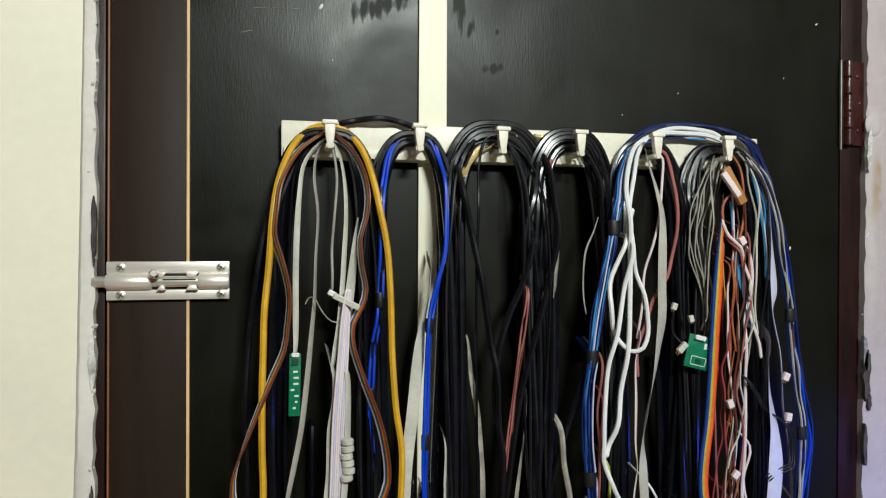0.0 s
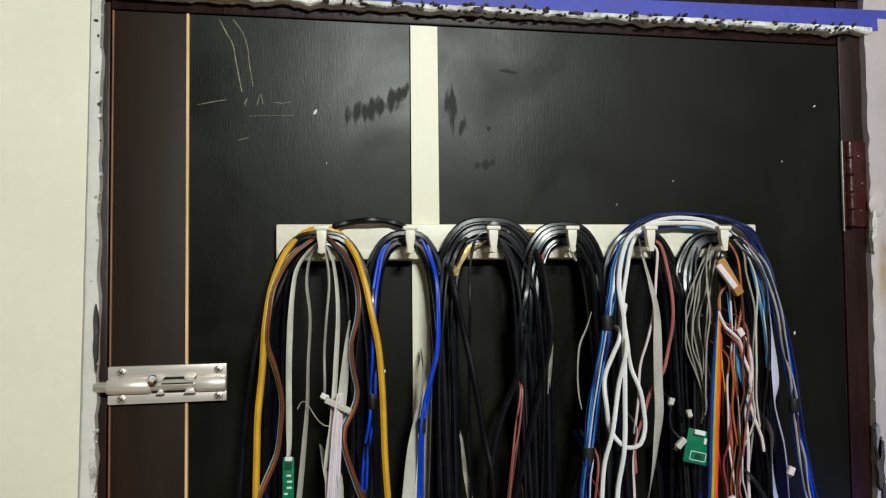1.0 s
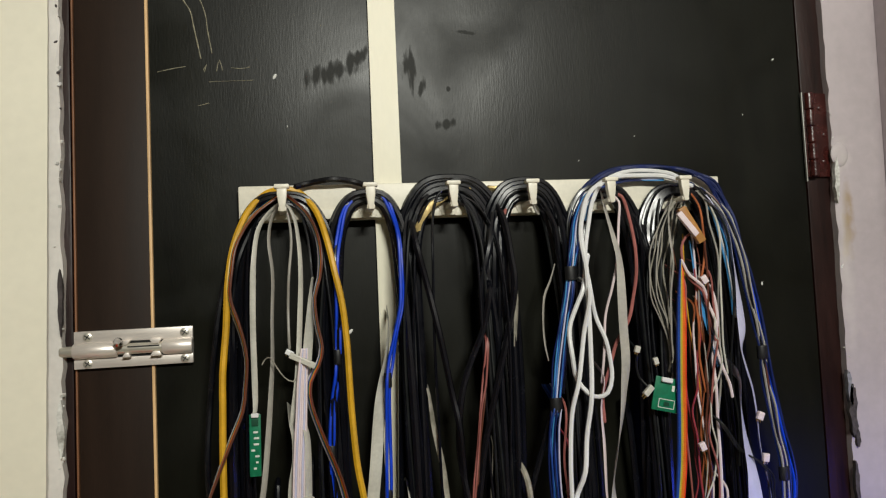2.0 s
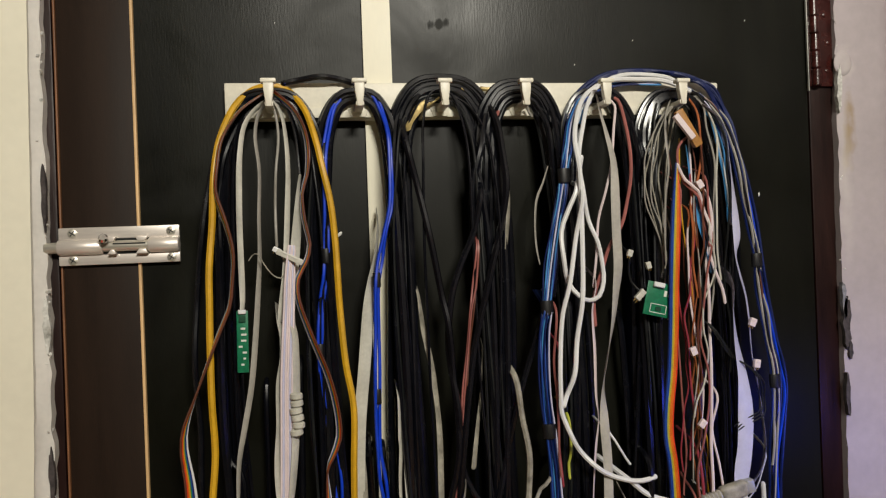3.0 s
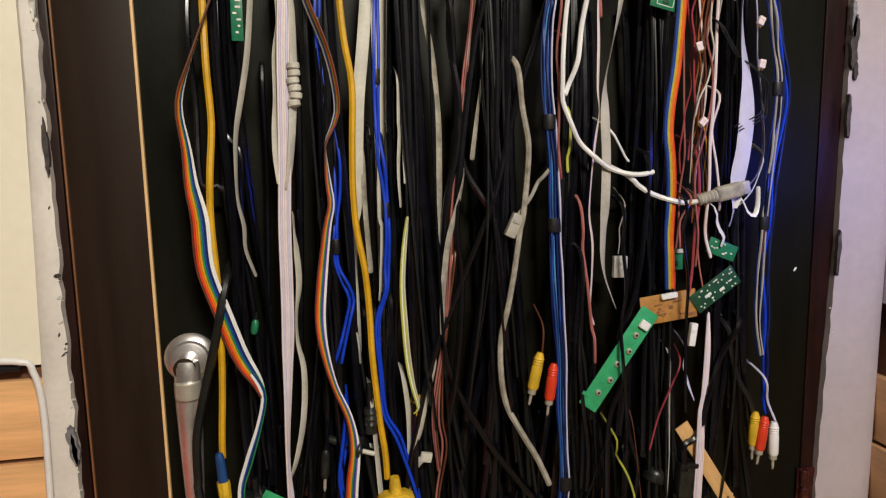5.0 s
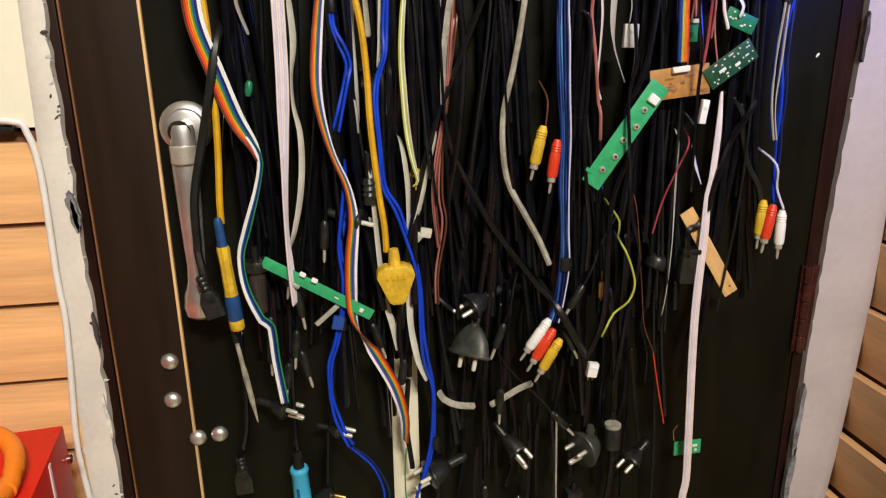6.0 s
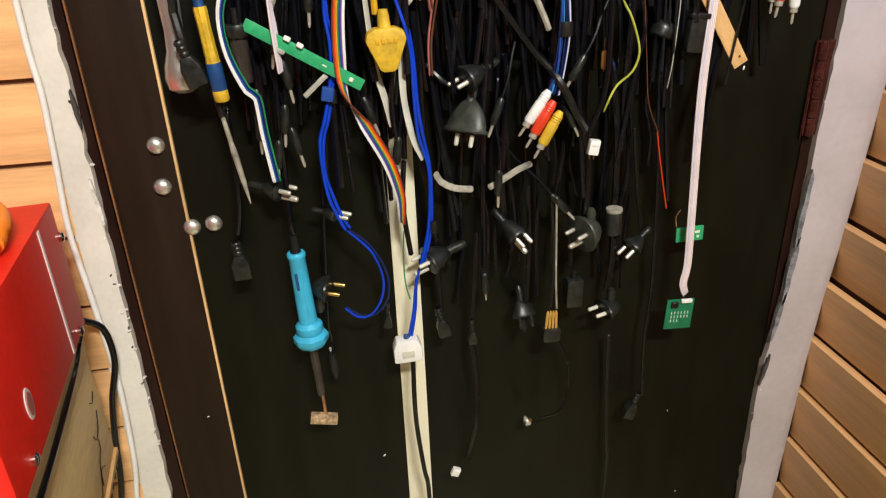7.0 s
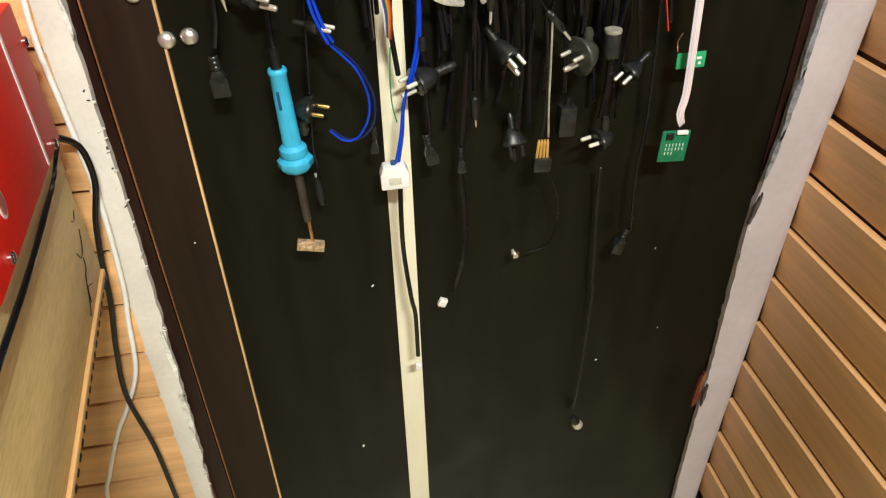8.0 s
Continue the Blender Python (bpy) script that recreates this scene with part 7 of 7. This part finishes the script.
for k, (x, z, ang) in enumerate(((-0.211, 1.087) + (10,), (-0.204, 1.053) + (-8,), (-0.175, 1.123) + (4,), (-0.234, 1.027) + (0,), (-0.211, 1.01) + (6,), (0.002, 1) + (20,), (-0.203, 0.987) + (-12,), (-0.222, 0.975) + (8,), (-0.236, 1.005) + (3,), (-0.128, 1.012) + (-18,), (-0.103, 0.968) + (9,), (0.080, 0.990) + (-25,), (0.003, 0.922) + (2,), (0.086, 1.038) + (30,), (0.072, 0.892) + (-40,))):
    dj = thing("jack_plug", "slim black jack plug with a bright tip", "jack plug", pose(x, -0.046, z, 0, ang), "slim jack plugs")
    part("grip", lathe([(0.0022, 0.016), (0.0042, 0.012), (0.0046, -0.010), (0.0030, -0.013)], Matrix(), 12), M_DUSTY, dj)
    part("tip", lathe([(0.0017, -0.012), (0.0017, -0.024), (0.0008, -0.027)], Matrix(), 10), M_PIN, dj)
    part("lead", sweep(smooth_path([(0, 0, 0.013), (0.001, 0.004, 0.035), (-0.002, 0.012, 0.070), (0.001, 0.018, 0.110)]), [0.0017] * 200, 7), M_BLACK, dj)

# ---- beside the door: bench, red machine, cables ----
BX = pose(-0.4346, -0.0725, 0, 0, 0, 6.6)
red = thing("red_machine", "glossy red enamelled metal case with an orange handle", "machine case", BX @ pose(-0.20, -0.136, 0.826))
part("case", box((0.40, 0.272, 0.132), pose(0, 0, 0.0665), 0.003), M_REDMETAL, red)
# highlight of the bevelled edge, drawn as a pale strip
part("seam", box((0.0012, 0.0055, 0.124), pose(0.2004, 0.072, 0.066), 0.0004), M_PINKW, red, "pale strip, edge highlight put into its colour")
for y, z in ((0.131, 0.098), (0.105, 0.008), (-0.092, 0.012)):
    part("bolt_head", lathe([(0.0052, 0), (0.0052, 0.003), (0.003, 0.0042)], pose(0.2, y, z, 0, 90), 14), M_CHROME, red)
badge = part("badge", lathe([(0.0085, 0), (0.0080, 0.0008)], pose(0.2002, -0.066, 0.044, 0, 90) @ Matrix.Diagonal((1.6, 1, 1, 1)), 20), M_PINKW, red, "oval pale badge")
part("badge_face", lathe([(0.0064, 0), (0.0060, 0.0005)], pose(0.2010, -0.066, 0.044, 0, 90) @ Matrix.Diagonal((1.6, 1, 1, 1)), 20), M_SALMON, badge)
ring_pts = [(0.06 * math.cos(a) * 0.7, 0.075 * math.sin(a), 0.012 * math.sin(a / 2)) for a in np.linspace(-0.2, math.pi * 2 - 0.2, 20)]
part("handle", sweep(smooth_path([(0.142 + x, 0.026 + y, 0.144 + z) for x, y, z in ring_pts], 0.01), [0.0085] * 400, 10), M_ORANGEP, red, "orange plastic loop handle")
part("hub", lathe([(0.026, 0.130), (0.026, 0.140), (0.022, 0.145), (0.008, 0.147)], pose(0.128, 0.020, 0), 20), M_ORANGEP, red, "orange plastic hub")

bench = thing("workbench", "plywood sided workbench with a pale metal edge", "workbench", pose(-0.449, -0.061, 0, 0, 0, 7.4) @ pose(-0.20, -0.30, 0))
part("top", box((0.40, 0.62, 0.042), pose(0.0, 0, 0.7975), 0.001), M_PLY, bench, "plywood top frame")
part("edge_trim", box((0.404, 0.622, 0.0045), pose(0.001, 0, 0.8210), 0.0008), M_STEELPALE, bench, "pale metal edge")
part("side_panel", box((0.014, 0.62, 0.126), pose(0.1915, 0, 0.7135), 0.001), M_PLY, bench, "worn plywood side panel")
part("lower_lip", box((0.018, 0.62, 0.008), pose(0.1935, 0, 0.6470), 0.002), M_WOOD, bench, "light wood lipping")
part("top_sheet", box((0.394, 0.612, 0.0024), pose(0.001, 0, 0.8244), 0.0006), M_WHITE, bench, "white laminate top")
for k, pts in enumerate((((0.290, 0.742), (0.278, 0.736), (0.268, 0.742)), ((0.284, 0.722), (0.272, 0.708), (0.256, 0.704), (0.246, 0.716)), ((0.262, 0.700), (0.258, 0.690), (0.244, 0.684), (0.226, 0.664), (0.214, 0.658)),
                         ((0.258, 0.668), (0.240, 0.676), (0.232, 0.662)))):
    part("pencil_mark", sweep(smooth_path([(0.1989, y, z) for y, z in pts], 0.003), [0.0006] * 200, 4), M_TAPE, bench, "black pencil squiggle")
for k in range(26):
    part("notch", box((0.0015, 0.008, 0.0035), pose(0.2024, 0.30 - 0.0165 * k, 0.6440), 0.0004), M_TAPE, bench)
for x, y in ((-0.18, 0.28), (-0.18, -0.28), (0.17, -0.28)):
    part("leg", box((0.035, 0.035, 0.873), pose(x, y, 0.3665), 0.002), M_PLY, bench)
tagged(obj("bench_cable", sweep(smooth_path([(-0.4465, -0.056, 0.812), (-0.4465, -0.075, 0.803), (-0.4420, -0.110, 0.796), (-0.4315, -0.175, 0.797), (-0.4185, -0.265, 0.799), (-0.4040, -0.38, 0.803), (-0.3890, -0.50, 0.80)]), [0.0027] * 900, 8), M_BLACK),
       "black cable lying along the bench side", "cable")
tagged(obj("wall_cable", sweep(smooth_path([(-0.452, -0.040, 0.812), (-0.441, -0.030, 0.800), (-0.4345, -0.028, 0.785), (-0.4345, -0.028, 0.748), (-0.447, -0.03, 0.702), (-0.456, -0.03, 0.650), (-0.463, -0.03, 0.59), (-0.479, -0.03, 0.505), (-0.488, -0.03, 0.425), (-0.478, -0.03, 0.32), (-0.476, -0.03, 0.20), (-0.474, -0.03, 0.0), (-0.47, -0.03, -0.065)]), [0.0036] * 900, 10), M_BLACK),
       "thick black cable hanging down beside the door", "cable")
tagged(obj("wall_cable", sweep(smooth_path([(-0.80, -0.024, 1.244), (-0.55, -0.024, 1.246), (-0.455, -0.022, 1.244), (-0.440, -0.020, 1.232), (-0.435, -0.019, 1.19), (-0.437, -0.019, 1.09), (-0.436, -0.019, 1.05), (-0.440, -0.019, 0.99), (-0.446, -0.02, 0.907), (-0.443, -0.02, 0.833), (-0.440, -0.02, 0.755), (-0.440, -0.02, 0.699), (-0.447, -0.02, 0.60), (-0.455, -0.02, 0.55), (-0.467, -0.025, 0.466), (-0.495, -0.025, 0.40), (-0.52, -0.025, 0.354), (-0.555, -0.025, 0.27), (-0.574, -0.025, 0.209), (-0.58, -0.03, 0.05), (-0.58, -0.03, -0.066)]), [0.0032] * 900, 10), M_WHITE),
       "white cable clipped along the plaster edge and hanging slack", "cable")


# ---- planks of the panelled walls ----
def plank_mesh(length, height, depth):
    bm = box((length, depth, height), Matrix(), 0.0022, 2)
    me = bpy.data.meshes.new("plank")
    bm.to_mesh(me)
    bm.free()
    me.materials.append(M_PLANK)
    me.shade_smooth()
    me.set_sharp_from_angle(angle=radians(38))
    return me


LEFT_PLANK = plank_mesh(1.74, 0.0775, 0.010)
for k in range(16):
    z = 1.142 + 0.0414 - 0.0828 * k
    if z > -0.03:
        ob = new("plank", LEFT_PLANK)
        ob.parent = wall_l
        ob.matrix_world = pose(-1.305, -0.0055, z)
RIGHT_PLANK = plank_mesh(1.20, 0.0806, 0.012)
for k in range(15):
    z = 1.1475 - 0.0425 - 0.0850 * k
    lean = np.interp((z - 0.04, z + 0.04), [p[1] for p in RIGHT_OUT][::-1], [p[0] for p in RIGHT_OUT][::-1])
    if z > -0.03:
        ob = new("plank", RIGHT_PLANK)
        ob.parent = wall_p
        ob.matrix_world = pose(float(lean.mean()) + 0.0075, -0.58, z, 0, 0, 90) @ pose(0, 0, 0, -math.degrees(math.atan2(float(lean[1] - lean[0]), 0.08)))
